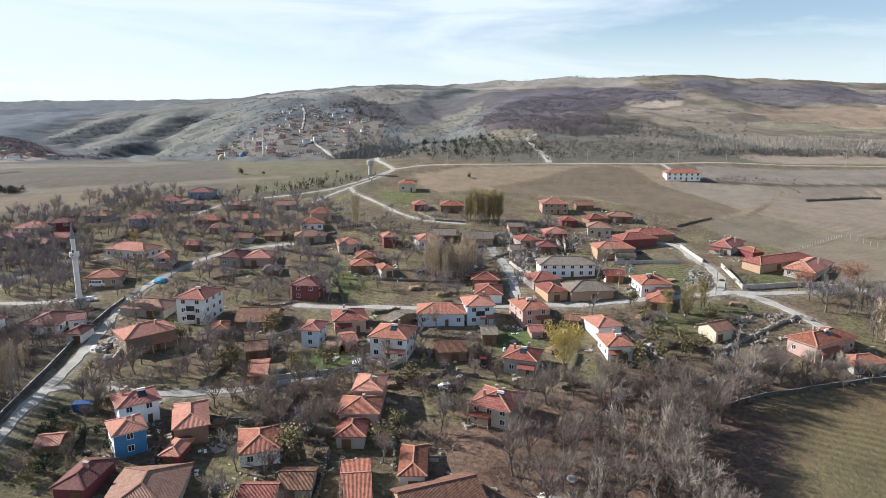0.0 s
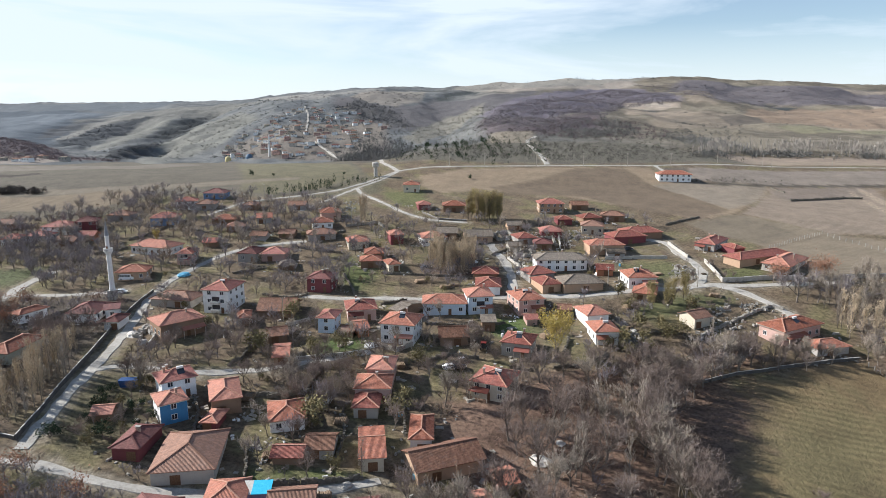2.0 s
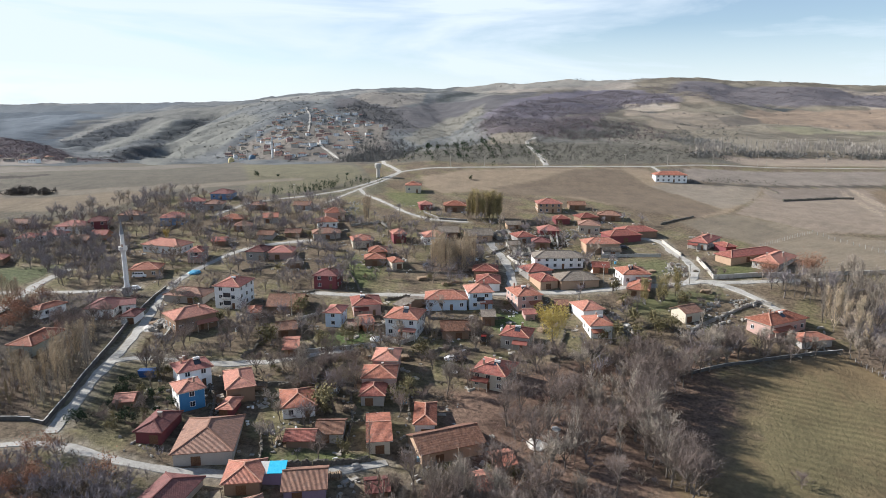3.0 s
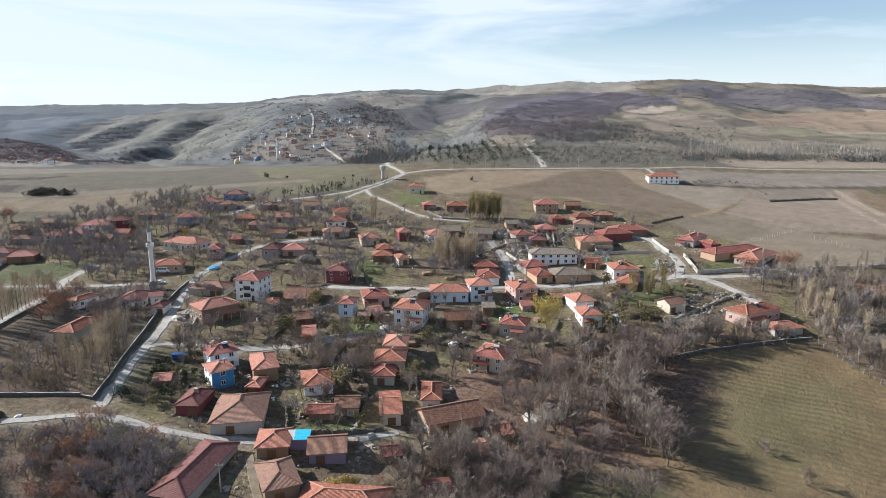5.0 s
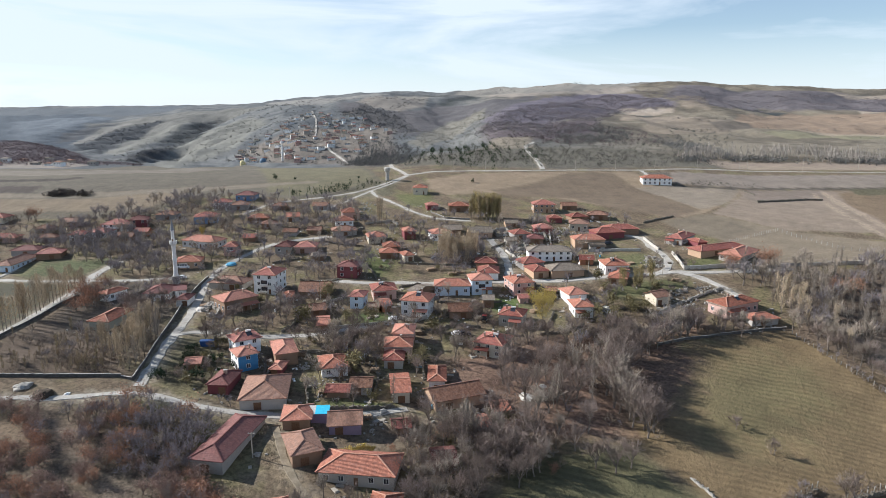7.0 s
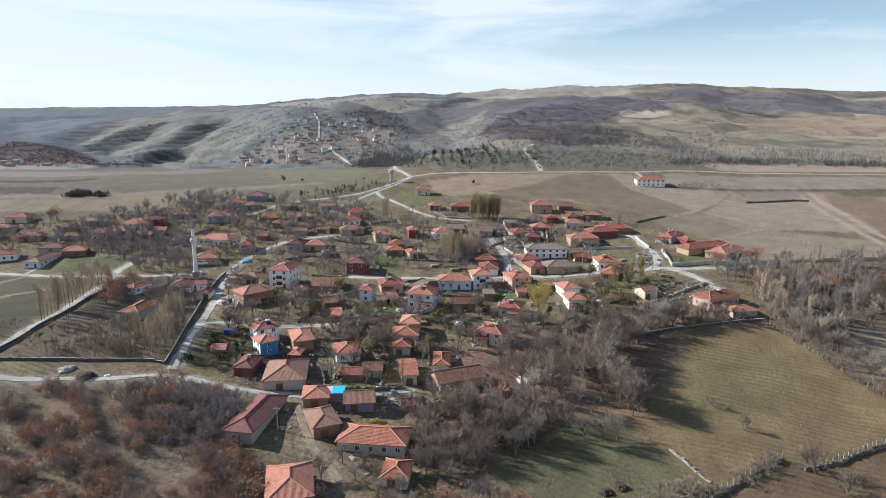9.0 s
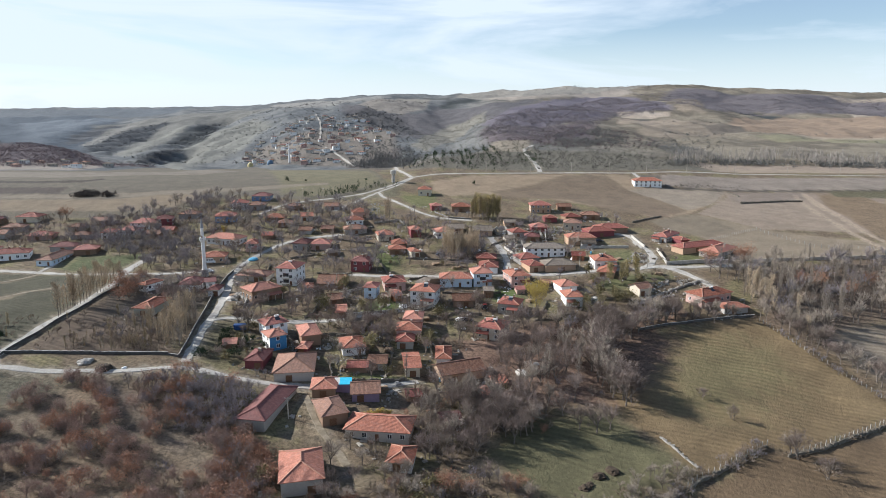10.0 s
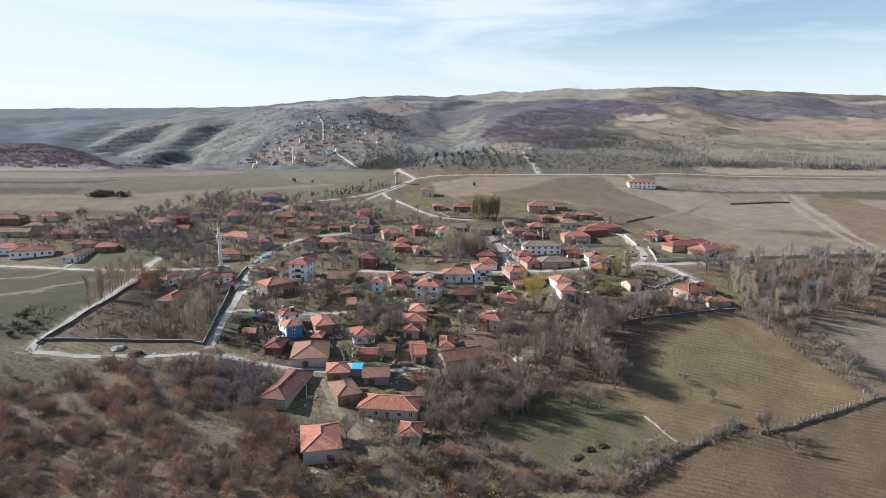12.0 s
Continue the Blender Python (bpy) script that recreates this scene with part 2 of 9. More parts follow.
def tile_mat(key):
    a, b = TILE_COL[key]

    def col(n, l):
        uv = coords(n, "UV")
        c = ramp(n, l, noise_tex(n, l, 0.35, 7, 0.7), ((0.3, a), (0.65, b)))
        # single tiles, darker and lighter, in rows up the slope
        m = n.new("ShaderNodeMapping")
        m.inputs["Scale"].default_value = (2.6, 1.5, 1.0)
        l.new(uv, m.inputs["Vector"])
        v = n.new("ShaderNodeTexVoronoi")
        v.inputs["Scale"].default_value = 1.0
        l.new(m.outputs["Vector"], v.inputs["Vector"])
        c = mix(n, l, 0.5, c, ramp(n, l, v.outputs["Color"], ((0.2, tuple(0.62 * q for q in a)), (0.8, tuple(1.22 * q for q in b)))))
        spots = noise_tex(n, l, 1.3, 7, 0.8, vec=uv)
        c = mix(n, l, ramp(n, l, spots, ((0.46, (0, 0, 0)), (0.66, (0.85, 0.85, 0.85)))), c, tuple(0.42 * q for q in a))
        # run-off streaks down the slope
        m2 = n.new("ShaderNodeMapping")
        m2.inputs["Scale"].default_value = (1.4, 0.16, 1.0)
        l.new(uv, m2.inputs["Vector"])
        streak = noise_tex(n, l, 1.0, 5, 0.65, vec=m2.outputs["Vector"])
        c = mix(n, l, ramp(n, l, streak, ((0.5, (0, 0, 0)), (0.75, (0.6, 0.6, 0.6)))), c, tuple(0.5 * q for q in a))
        grey = tuple(0.55 * q + 0.45 * (0.3 * b[0] + 0.6 * b[1] + 0.1 * b[2]) * 1.1 for q in b)
        moss = noise_tex(n, l, 0.9, 5, 0.6)
        c = mix(n, l, ramp(n, l, moss, ((0.52, (0, 0, 0)), (0.78, (0.6, 0.6, 0.6)))), c, grey)
        dust = ramp(n, l, rnd(n), ((0.0, (0.0, 0.0, 0.0)), (0.5, (0.1, 0.1, 0.1)), (1.0, (0.4, 0.4, 0.4))))
        c = mix(n, l, dust, c, grey)
        return vary(n, l, c, 0.27, 0.9)

    def rel(n, l):
        w = n.new("ShaderNodeTexWave")
        w.wave_type, w.bands_direction = "BANDS", "X"
        w.inputs["Scale"].default_value = 1.3
        w.inputs["Distortion"].default_value = 0.6
        l.new(coords(n, "UV"), w.inputs["Vector"])
        return w.outputs["Fac"], 0.045
    return mat("tile_" + key, col, 0.8, 0.25, rel)


MAT_WALL = {k: wall_mat(k) for k in WALL_COL}
MAT_TILE = {k: tile_mat(k) for k in TILE_COL}
MAT_RIDGE = mat("ridge_tile", lambda n, l: ramp(n, l, noise_tex(n, l, 3), ((0.3, (0.37, 0.17, 0.11)), (0.7, (0.54, 0.32, 0.24)))), 0.85)
MAT_EAVE = mat("eave_board", lambda n, l: ramp(n, l, noise_tex(n, l, 2), ((0.3, (0.4, 0.33, 0.26)), (0.7, (0.62, 0.56, 0.48)))), 0.8)
MAT_GLASS = mat("window_glass", lambda n, l: (0.03, 0.035, 0.045), 0.08, 0.6)
MAT_FRAME = mat("window_frame", lambda n, l: ramp(n, l, noise_tex(n, l, 4), ((0.3, (0.6, 0.58, 0.55)), (0.7, (0.8, 0.79, 0.77)))), 0.5)
MAT_DOOR = mat("door_wood", lambda n, l: ramp(n, l, noise_tex(n, l, 3), ((0.3, (0.1, 0.05, 0.03)), (0.7, (0.2, 0.11, 0.06)))), 0.6)
MAT_CHIM = mat("chimney_render", lambda n, l: ramp(n, l, noise_tex(n, l, 3), ((0.3, (0.26, 0.14, 0.1)), (0.7, (0.46, 0.35, 0.28)))), 0.9)
MAT_CONC = mat("concrete", lambda n, l: ramp(n, l, noise_tex(n, l, 1.2, 6), ((0.3, (0.33, 0.31, 0.28)), (0.7, (0.5, 0.48, 0.44)))), 0.9, 0.2, lambda n, l: (noise_tex(n, l, 6, 4), 0.03))
MESH = {}


def shared(key, make, material):
    if key not in MESH:
        bm = bmesh.new()
        make(bm)
        me = bpy.data.meshes.new(key.split(":")[0])
        bm.to_mesh(me)
        bm.free()
        me.materials.append(material)
        MESH[key] = me
    return MESH[key]


def add_window(parent, m, w=1.1, h=1.25):
    def fr(bm):
        for x0, z0, x1, z1 in ((-w / 2 - 0.09, -0.1, w / 2 + 0.09, 0.0), (-w / 2 - 0.09, h, w / 2 + 0.09, h + 0.1), (-w / 2 - 0.09, 0, -w / 2, h), (w / 2, 0, w / 2 + 0.09, h), (-0.04, 0, 0.04, h)):
            box(bm, x0, -0.07, z0, x1, 0.02, z1)
    ob = part("window", shared(f"window:{w}:{h}", fr, MAT_FRAME), None, parent, "white framed window", m)
    part("pane", shared(f"pane:{w}:{h}", lambda bm: box(bm, -w / 2, -0.03, 0, w / 2, 0.01, h), MAT_GLASS), None, ob, "dark glass pane")


def roof_mesh(L, W, h, kind, over, rise):
    """Roof planes with thickness, UVs along the eave, and the lines of its ridges and hips."""
    a, b = L / 2 + over, W / 2 + over
    zb, zt = h, h + rise
    if kind == "h":
        k = max(a - b, 0.0) if a >= b else 0.0
        r = [Vector((-k, 0, zt)), Vector((k, 0, zt))] if a >= b else [Vector((0, -(b - a), zt)), Vector((0, b - a, zt))]
    else:
        r = [Vector((-a, 0, zt)), Vector((a, 0, zt))]
    c = [Vector(p) for p in ((-a, -b, zb), (a, -b, zb), (a, b, zb), (-a, b, zb))]
    if kind == "h" and a < b:
        planes = [(c[0], c[1], r[0]), (c[1], c[2], r[1], r[0]), (c[2], c[3], r[1]), (c[3], c[0], r[0], r[1])]
        lines = [(c[0], r[0]), (c[1], r[0]), (c[2], r[1]), (c[3], r[1]), (r[0], r[1])]
    elif kind == "h":
        planes = [(c[0], c[1], r[1], r[0]), (c[1], c[2], r[1]), (c[2], c[3], r[0], r[1]), (c[3], c[0], r[0])]
        lines = [(c[0], r[0]), (c[3], r[0]), (c[1], r[1]), (c[2], r[1]), (r[0], r[1])]
    else:
        planes = [(c[0], c[1], r[1], r[0]), (c[2], c[3], r[0], r[1])]
        lines = [(r[0], r[1])]
    bm = bmesh.new()
    uv = bm.loops.layers.uv.new("UVMap")
    t = Vector((0, 0, -0.16))
    for p in planes:
        p = [q for i, q in enumerate(p) if (q - p[i - 1]).length > 1e-4]
        if len(p) < 3:
            continue
        e = (p[1] - p[0]).normalized()
        n = (p[1] - p[0]).cross(p[2] - p[0]).normalized()
        s = n.cross(e)
        top = [bm.verts.new(q) for q in p]
        low = [bm.verts.new(q + t) for q in p]
        fs = [bm.faces.new(top), bm.faces.new(low[::-1])]
        fs += [bm.faces.new((top[i], low[i], low[(i + 1) % len(p)], top[(i + 1) % len(p)])) for i in range(len(p))]
        for f in fs:
            for lp in f.loops:
                q = lp.vert.co - p[0]
                lp[uv].uv = (q.dot(e), q.dot(s))
    return bm, [ln for ln in lines if (ln[0] - ln[1]).length > 0.2]


HOUSE_N = [0]
FOOTPRINTS = []


def house(x, y, ang, L, W, h, kind, wall, tile, opts, label):
    HOUSE_N[0] += 1
    rng = random.Random(HOUSE_N[0] * 7)
    ca, sa = math.cos(radians(ang)), math.sin(radians(ang))
    zs = [ground_z(x + i * L / 2 * ca - j * W / 2 * sa, y + i * L / 2 * sa + j * W / 2 * ca) for i in (-1, 1) for j in (-1, 1)]
    z0 = ground_z(x + W / 2 * sa, y - W / 2 * ca)
    base = new("barn" if "barn" in label else "house")
    base.matrix_world = pose(x, y, z0, 0, 0, ang)
    tagged(base, label, "barn" if "barn" in label else "house", "village houses")
    FOOTPRINTS.append((x, y, radians(ang), L / 2, W / 2))
    deep = min(min(zs) - z0, 0) - 0.6
    rise = min(W, L) / 2 * (0.40 if kind == "h" else 0.46)
    bm = bmesh.new()
    box(bm, -L / 2, -W / 2, deep, L / 2, W / 2, h - 0.02)
    if kind == "g":
        for s in (-1, 1):
            xs = sorted((s * L / 2, s * (L / 2 - 0.3)))
            pts = [(-W / 2, h - 0.02), (W / 2, h - 0.02), (0, h + rise * 0.97)]
            f = [[bm.verts.new((xx, yy, zz)) for yy, zz in pts] for xx in xs]
            bm.faces.new(f[0][::-1]), bm.faces.new(f[1])
            for i in range(3):
                bm.faces.new((f[0][i], f[0][(i + 1) % 3], f[1][(i + 1) % 3], f[1][i]))
    part("wall", bm, MAT_WALL[wall], base)
    over = 0.45 + 0.2 * rng.random()
    rb, lines = roof_mesh(L, W, h, kind, over, rise + over * 0.3)
    rf = part("roof", rb, MAT_TILE[tile], base)
    bm = bmesh.new()
    for p, q in lines:
        beam(bm, p + Vector((0, 0, 0.04)), q + Vector((0, 0, 0.04)), 0.3, 0.16)
    part("ridge_tile", bm, MAT_RIDGE if tile in "or" else MAT_TILE[tile], rf, "pale mortared ridge tiles" if tile in "or" else "")
    if wall in ("white", "bluewhite", "cream", "pink", "skyblue", "blue"):
        bm = bmesh.new()
        a, b = L / 2 + over - 0.04, W / 2 + over - 0.04
        for p, q in (((-a, -b), (a, -b)), ((a, -b), (a, b)), ((a, b), (-a, b)), ((-a, b), (-a, -b))) if kind == "h" else (((-a, -b), (a, -b)), ((a, b), (-a, b))):
            beam(bm, (*p, h - 0.2), (*q, h - 0.2), 0.1, 0.14)
        part("eave_board", bm, MAT_EAVE, base)
    # chimneys
    if "c" in opts or h > 4.3 and rng.random() < 0.7:
        for i in range(rng.choice((1, 2, 2, 3)) if "c" in opts else 1):
            cx, cy = rng.uniform(-0.33, 0.33) * L, rng.uniform(-0.25, 0.25) * W
            ch = part("chimney", shared("chimney", lambda bm: (box(bm, -0.24, -0.24, -1.2, 0.24, 0.24, 1.2), box(bm, -0.31, -0.31, 1.2, 0.31, 0.31, 1.3)), MAT_CHIM), None, base, "", pose(cx, cy, h + rise * 0.6))
            part("cap", shared("cap", lambda bm: (box(bm, -0.34, -0.34, 1.5, 0.34, 0.34, 1.58), box(bm, -0.2, -0.2, 1.3, -0.12, -0.12, 1.5), box(bm, 0.12, 0.12, 1.3, 0.2, 0.2, 1.5)), MAT_CONC), None, ch)
    # rooftop water heater: a dark tilted panel below a white tank
    if "s" in opts:
        hx = rng.uniform(-0.15, 0.15) * L
        heater = part("water_heater", shared("heater_tank", lambda bm: beam(bm, (-0.8, 0, 0.9), (0.8, 0, 0.9), 0.55, 0.55), MAT_FRAME), None, base, "white rooftop water tank", pose(hx, -0.12 * W, h + rise * 0.72))
        part("solar_panel", shared("heater_panel", lambda bm: beam(bm, (0, -1.5, -0.35), (0, 0.2, 0.65), 1.7, 0.08), MAT_GLASS), None, heater, "dark solar panel")
        part("stand", shared("heater_stand", lambda bm: (box(bm, -0.7, -0.05, -0.9, -0.6, 0.05, 0.7), box(bm, 0.6, -0.05, -0.9, 0.7, 0.05, 0.7)), MAT_EAVE), None, heater)
    # balconies on the front
    if "b" in opts:
        for r in range(max(1, int(h / 2.9))):
            zz = 0.5 + r * 2.75 + (0.4 if h > 7.5 else 1.9)
            if zz + 2.0 > h:
                break
            bal = part("balcony", shared("balcony_slab", lambda bm: box(bm, -1.45, -1.1, -0.15, 1.45, 0.02, 0.0), MAT_EAVE), None, base, "", pose(0, -W / 2, zz))
            part("railing", shared("balcony_rail", lambda bm: (box(bm, -1.45, -1.1, 0.0, 1.45, -1.02, 0.75), box(bm, -1.45, -1.02, 0.0, -1.37, 0, 0.75), box(bm, 1.37, -1.02, 0.0, 1.45, 0, 0.75)), MAT_FRAME), None, bal, "white balcony parapet")
            # flat dark panel in place of the shade inside the balcony recess
            part("recess", shared("recess_panel", lambda bm: box(bm, -1.3, -0.1, 0.02, 1.3, 0.01, 2.0), MAT_GLASS), None, bal, "dark panel standing for the shaded recess")
    # lean-to porch on posts before part of the front
    if "a" in opts:
        pl, zp = L * 0.55, min(h * 0.72, 2.9)
        px = -L / 2 + pl / 2 if HOUSE_N[0] % 2 else L / 2 - pl / 2
        bm = bmesh.new()
        beam(bm, (px, -W / 2 - 1.9, zp - 0.45), (px, -W / 2 + 0.05, zp + 0.25), pl, 0.14)
        porch = part("porch_roof", bm, MAT_TILE[tile], base, "low lean-to porch roof")
        for k in (-0.46, 0.0, 0.46):
            bm = bmesh.new()
            box(bm, px + k * pl - 0.09, -W / 2 - 1.75, deep, px + k * pl + 0.09, -W / 2 - 1.57, zp - 0.4)
            part("porch_post", bm, MAT_EAVE, porch)
    # a front wall in another colour than the sides
    if "p" in opts:
        for side in (-1, 1):
            bm = bmesh.new()
            box(bm, side * (L / 2 + 0.02) - 0.02, -W / 2 + 0.02, 0.0, side * (L / 2 + 0.02) + 0.02, W / 2 - 0.02, h - 0.1)
            part("side_wall", bm, MAT_WALL["white"], base, "white rendered side wall")
    # openings
    rows = {"w1": 1, "w2": 2, "w3": 3 if h > 7.5 else 2}.get(opts[:2], 0)
    ends = 0.04 if "p" in opts else 0.0
    for r in range(rows):
        zz = h * (r + 0.38) / rows if rows > 1 else h * 0.34
        for side, length in ((0, L), (1, W), (3, W)):
            n = max(1, int(length / 3.1))
            for i in range(n):
                s = (i + 0.5) / n * length - length / 2
                if side == 0 and "b" in opts and abs(s) < 1.9:
                    continue
                if side == 0 and r == 0 and i == n // 2 and n > 1:
                    part("door", shared("door", lambda bm: (box(bm, -0.5, -0.06, 0, 0.5, 0.02, 2.05), box(bm, 0.35, -0.1, 0.95, 0.42, -0.05, 1.05)), MAT_DOOR), None, base, "dark wooden front door", pose(s, -W / 2, 0.05))
                    continue
                m = pose(s, -W / 2, zz) if side == 0 else pose(L / 2 + ends, s, zz, 0, 0, 90) if side == 1 else pose(-L / 2 - ends, s, zz, 0, 0, -90)
                add_window(base, m, 1.1 if h < 6 else 1.2, 1.2)
    if rows == 0 and h > 2.3:
        part("door", shared("barn_door", lambda bm: (box(bm, -1.0, -0.06, 0, 1.0, 0.02, 2.1), box(bm, -0.04, -0.1, 0, 0.04, -0.05, 2.1)), MAT_DOOR), None, base, "weathered double wooden door", pose(rng.uniform(-0.25, 0.25) * L, -W / 2, 0.05))
    return base


# ---------------------------------------------------------------- land cover: outlines on the ground and their soil colours
COVER = []

COVER.append(([(-524.9, 565.5), (-342.3, 622.9), (-279.3, 838.1), (-65.2, 483.2), (-44.1, 402.2), (-65.6, 362.9), (-91.8, 347.1), (-139.2, 361.2), (-172.1, 351.1), (-194.1, 321.7), (-321.2, 316.3)], (0.101, 0.095, 0.079), 2, 0.3))  # plateau fields beyond the village
COVER.append(([(-326.0, 322.2), (-194.1, 321.7), (-179.9, 335.7), (-162.3, 353.7), (-165.8, 335.4), (-172.4, 303.5), (-306.8, 298.3)], (0.123, 0.109, 0.083), 2, 1.0))  # rough grass below the stubble
COVER.append(([(-355.5, 358.9), (-243.0, 361.7), (-177.9, 365.5), (-165.1, 361.2), (-181.5, 323.8), (-220.1, 320.0), (-323.5, 319.2)], (0.167, 0.138, 0.108), 1.5, 0.3))  # stubble strip
COVER.append(([(-367.9, 374.4), (-244.8, 378.9), (-186.3, 386.5), (-111.6, 401.3), (-105.9, 393.5), (-182.1, 376.0), (-235.4, 368.4), (-359.5, 363.9)], (0.147, 0.133, 0.112), 1.5, 0.3))  # pale strip
COVER.append(([(-381.3, 391.1), (-284.9, 394.7), (-279.9, 382.9), (-371.8, 379.2)], (0.074, 0.062, 0.06), 1, 0.3))  # dark ploughed plot
COVER.append(([(-295.7, 473.7), (-234.6, 557.3), (-218.5, 528.2), (-273.5, 449.1)], (0.099, 0.085, 0.081), 1.5, 0.3))  # dark field edge
COVER.append(([(-488.8, 522.2), (-309.2, 489.8), (-290.9, 473.3), (-284.8, 445.5), (-421.0, 440.0)], (0.153, 0.136, 0.117), 1.5, 0.3))  # pale plot
COVER.append(([(-411.8, 428.8), (-313.6, 431.7), (-307.8, 422.2), (-404.3, 419.6)], (0.08, 0.07, 0.069), 1, 1.0))  # hedge line
COVER.append(([(-287.4, 434.5), (-269.2, 440.9), (-261.5, 430.3), (-279.7, 424.6)], (0.08, 0.07, 0.069), 1, 1.0))  # hedge line
COVER.append(([(-210.4, 493.2), (-245.1, 774.4), (-64.5, 477.6), (-48.0, 408.4), (-83.4, 378.8), (-121.6, 393.0), (-173.7, 417.2)], (0.129, 0.12, 0.084), 3, 0.3))  # pasture
COVER.append(([(-56.9, 415.0), (-30.7, 394.0), (-31.7, 355.5), (-62.9, 345.5), (-77.3, 346.2), (-65.3, 361.1)], (0.128, 0.118, 0.084), 3, 1.0))  # roadside grass
COVER.append(([(-10.2, 398.7), (17.6, 419.3), (51.3, 423.9), (149.6, 429.2), (146.3, 396.5), (209.8, 382.2), (194.7, 354.6), (157.6, 307.0), (131.7, 290.3), (113.3, 313.4), (79.5, 345.3), (44.9, 356.3), (30.8, 364.1), (4.8, 353.9), (-6.5, 372.1)], (0.26, 0.203, 0.146), 1.5, 0.3))  # ploughed field
COVER.append(([(97.8, 424.8), (129.7, 426.0), (133.9, 402.1), (136.1, 381.6), (148.3, 359.5), (156.3, 313.8), (134.1, 292.9), (112.4, 310.2), (86.6, 345.3), (44.8, 354.5), (35.0, 371.2), (68.3, 393.7)], (0.17, 0.132, 0.098), 1.5, 0.3))  # damper brown soil
COVER.append(([(136.1, 381.6), (161.6, 388.5), (208.3, 382.2), (194.0, 354.6), (176.9, 331.4), (157.0, 315.5), (149.5, 352.2)], (0.248, 0.21, 0.169), 1.5, 0.3))  # pale fallow
COVER.append(([(175.3, 430.0), (421.3, 433.6), (384.8, 388.2), (211.2, 385.4), (165.5, 394.5)], (0.234, 0.2, 0.172), 1.5, 0.3))  # field by the farm
COVER.append(([(153.9, 429.4), (175.3, 430.0), (166.6, 397.5), (149.2, 399.5)], (0.139, 0.12, 0.104), 1.5, 1.0))  # farm yard
COVER.append(([(164.5, 391.5), (211.6, 386.2), (385.4, 389.0), (381.1, 383.6), (203.3, 380.6), (163.1, 387.2)], (0.088, 0.078, 0.066), 1, 0.3))  # weedy field edge
COVER.append(([(208.5, 377.4), (379.9, 382.1), (270.1, 246.9), (181.0, 265.2), (158.9, 303.9), (196.2, 354.7)], (0.253, 0.205, 0.164), 1.5, 0.3))  # field
COVER.append(([(211.6, 377.6), (268.1, 382.7), (256.9, 359.6), (245.6, 352.4), (201.5, 339.7), (202.6, 364.1)], (0.218, 0.18, 0.151), 1.5, 0.3))  # fallow plot
COVER.append(([(157.3, 303.9), (181.0, 265.2), (245.0, 216.2), (231.6, 199.8), (143.7, 201.6), (145.7, 232.0), (133.8, 270.6), (130.9, 287.9)], (0.22, 0.182, 0.137), 1.5, 0.3))  # fenced field
COVER.append(([(124.1, 285.8), (155.7, 302.3), (166.4, 268.1), (145.1, 248.9), (128.1, 263.0)], (0.185, 0.155, 0.118), 2, 0.3))  # green fallow behind the barns
COVER.append(([(273.4, 375.1), (304.6, 381.0), (294.9, 277.3), (222.3, 187.8), (246.2, 291.4), (253.0, 326.1)], (0.198, 0.15, 0.107), 2, 1.0))  # rough ground
COVER.append(([(286.4, 384.1), (306.8, 384.5), (378.8, 380.7), (358.1, 354.9), (295.4, 366.7), (281.7, 366.9)], (0.119, 0.111, 0.075), 2, 1.0))  # green patch
COVER.append(([(261.6, 375.1), (266.8, 378.3), (256.9, 338.2), (242.9, 286.2), (219.6, 184.3), (217.4, 181.4), (237.4, 279.6), (246.4, 323.7)], (0.337, 0.276, 0.222), 1, 1.0))  # wheel ruts
COVER.append(([(253.0, 369.8), (257.5, 373.2), (242.4, 325.4), (229.7, 265.9), (212.1, 174.5), (209.9, 171.7), (224.5, 260.0), (234.9, 315.7)], (0.318, 0.261, 0.21), 1, 1.0))  # wheel ruts
COVER.append(([(64.5, 124.8), (77.6, 131.9), (122.7, 146.7), (127.9, 142.2), (132.9, 119.0), (142.0, 85.5), (94.7, 60.3), (89.2, 63.3), (64.9, 47.6), (58.9, 65.4), (50.5, 82.0)], (0.187, 0.138, 0.081), 2, 0.4))  # mown meadow
COVER.append(([(71.1, 116.1), (104.5, 130.3), (119.2, 122.6), (116.2, 102.0), (91.6, 81.8), (72.3, 80.1)], (0.163, 0.138, 0.077), 14, 0.4))  # greener meadow patch
COVER.append(([(123.9, 143.9), (131.3, 142.0), (133.8, 120.8), (142.9, 85.5), (132.0, 80.0), (122.4, 106.3)], (0.208, 0.155, 0.091), 6, 0.4))  # dry meadow margin
COVER.append(([(11.4, 55.1), (31.4, 79.8), (49.6, 78.1), (58.4, 63.8), (64.3, 50.6), (36.1, 31.8), (16.8, 43.4)], (0.123, 0.115, 0.067), 3, 0.4))  # green meadow
COVER.append(([(49.4, 32.6), (88.7, 62.2), (94.3, 59.3), (162.9, 86.5), (103.8, 4.1), (36.8, 1.3)], (0.142, 0.102, 0.065), 2, 0.4))  # stubble meadow
COVER.append(([(154.1, 142.5), (198.8, 138.6), (167.2, 92.7), (146.2, 104.2), (141.8, 127.8)], (0.22, 0.186, 0.148), 4, 0.4))  # bare plot
COVER.append(([(-243.6, 203.0), (-170.9, 195.7), (-151.2, 189.5), (-140.9, 91.4), (-165.7, 93.9)], (0.08, 0.077, 0.054), 4, 0.4))  # pasture by the village
COVER.append(([(-188.9, 225.4), (-153.9, 229.5), (-154.8, 210.2), (-182.6, 201.8)], (0.102, 0.116, 0.062), 4, 1.0))  # green verge
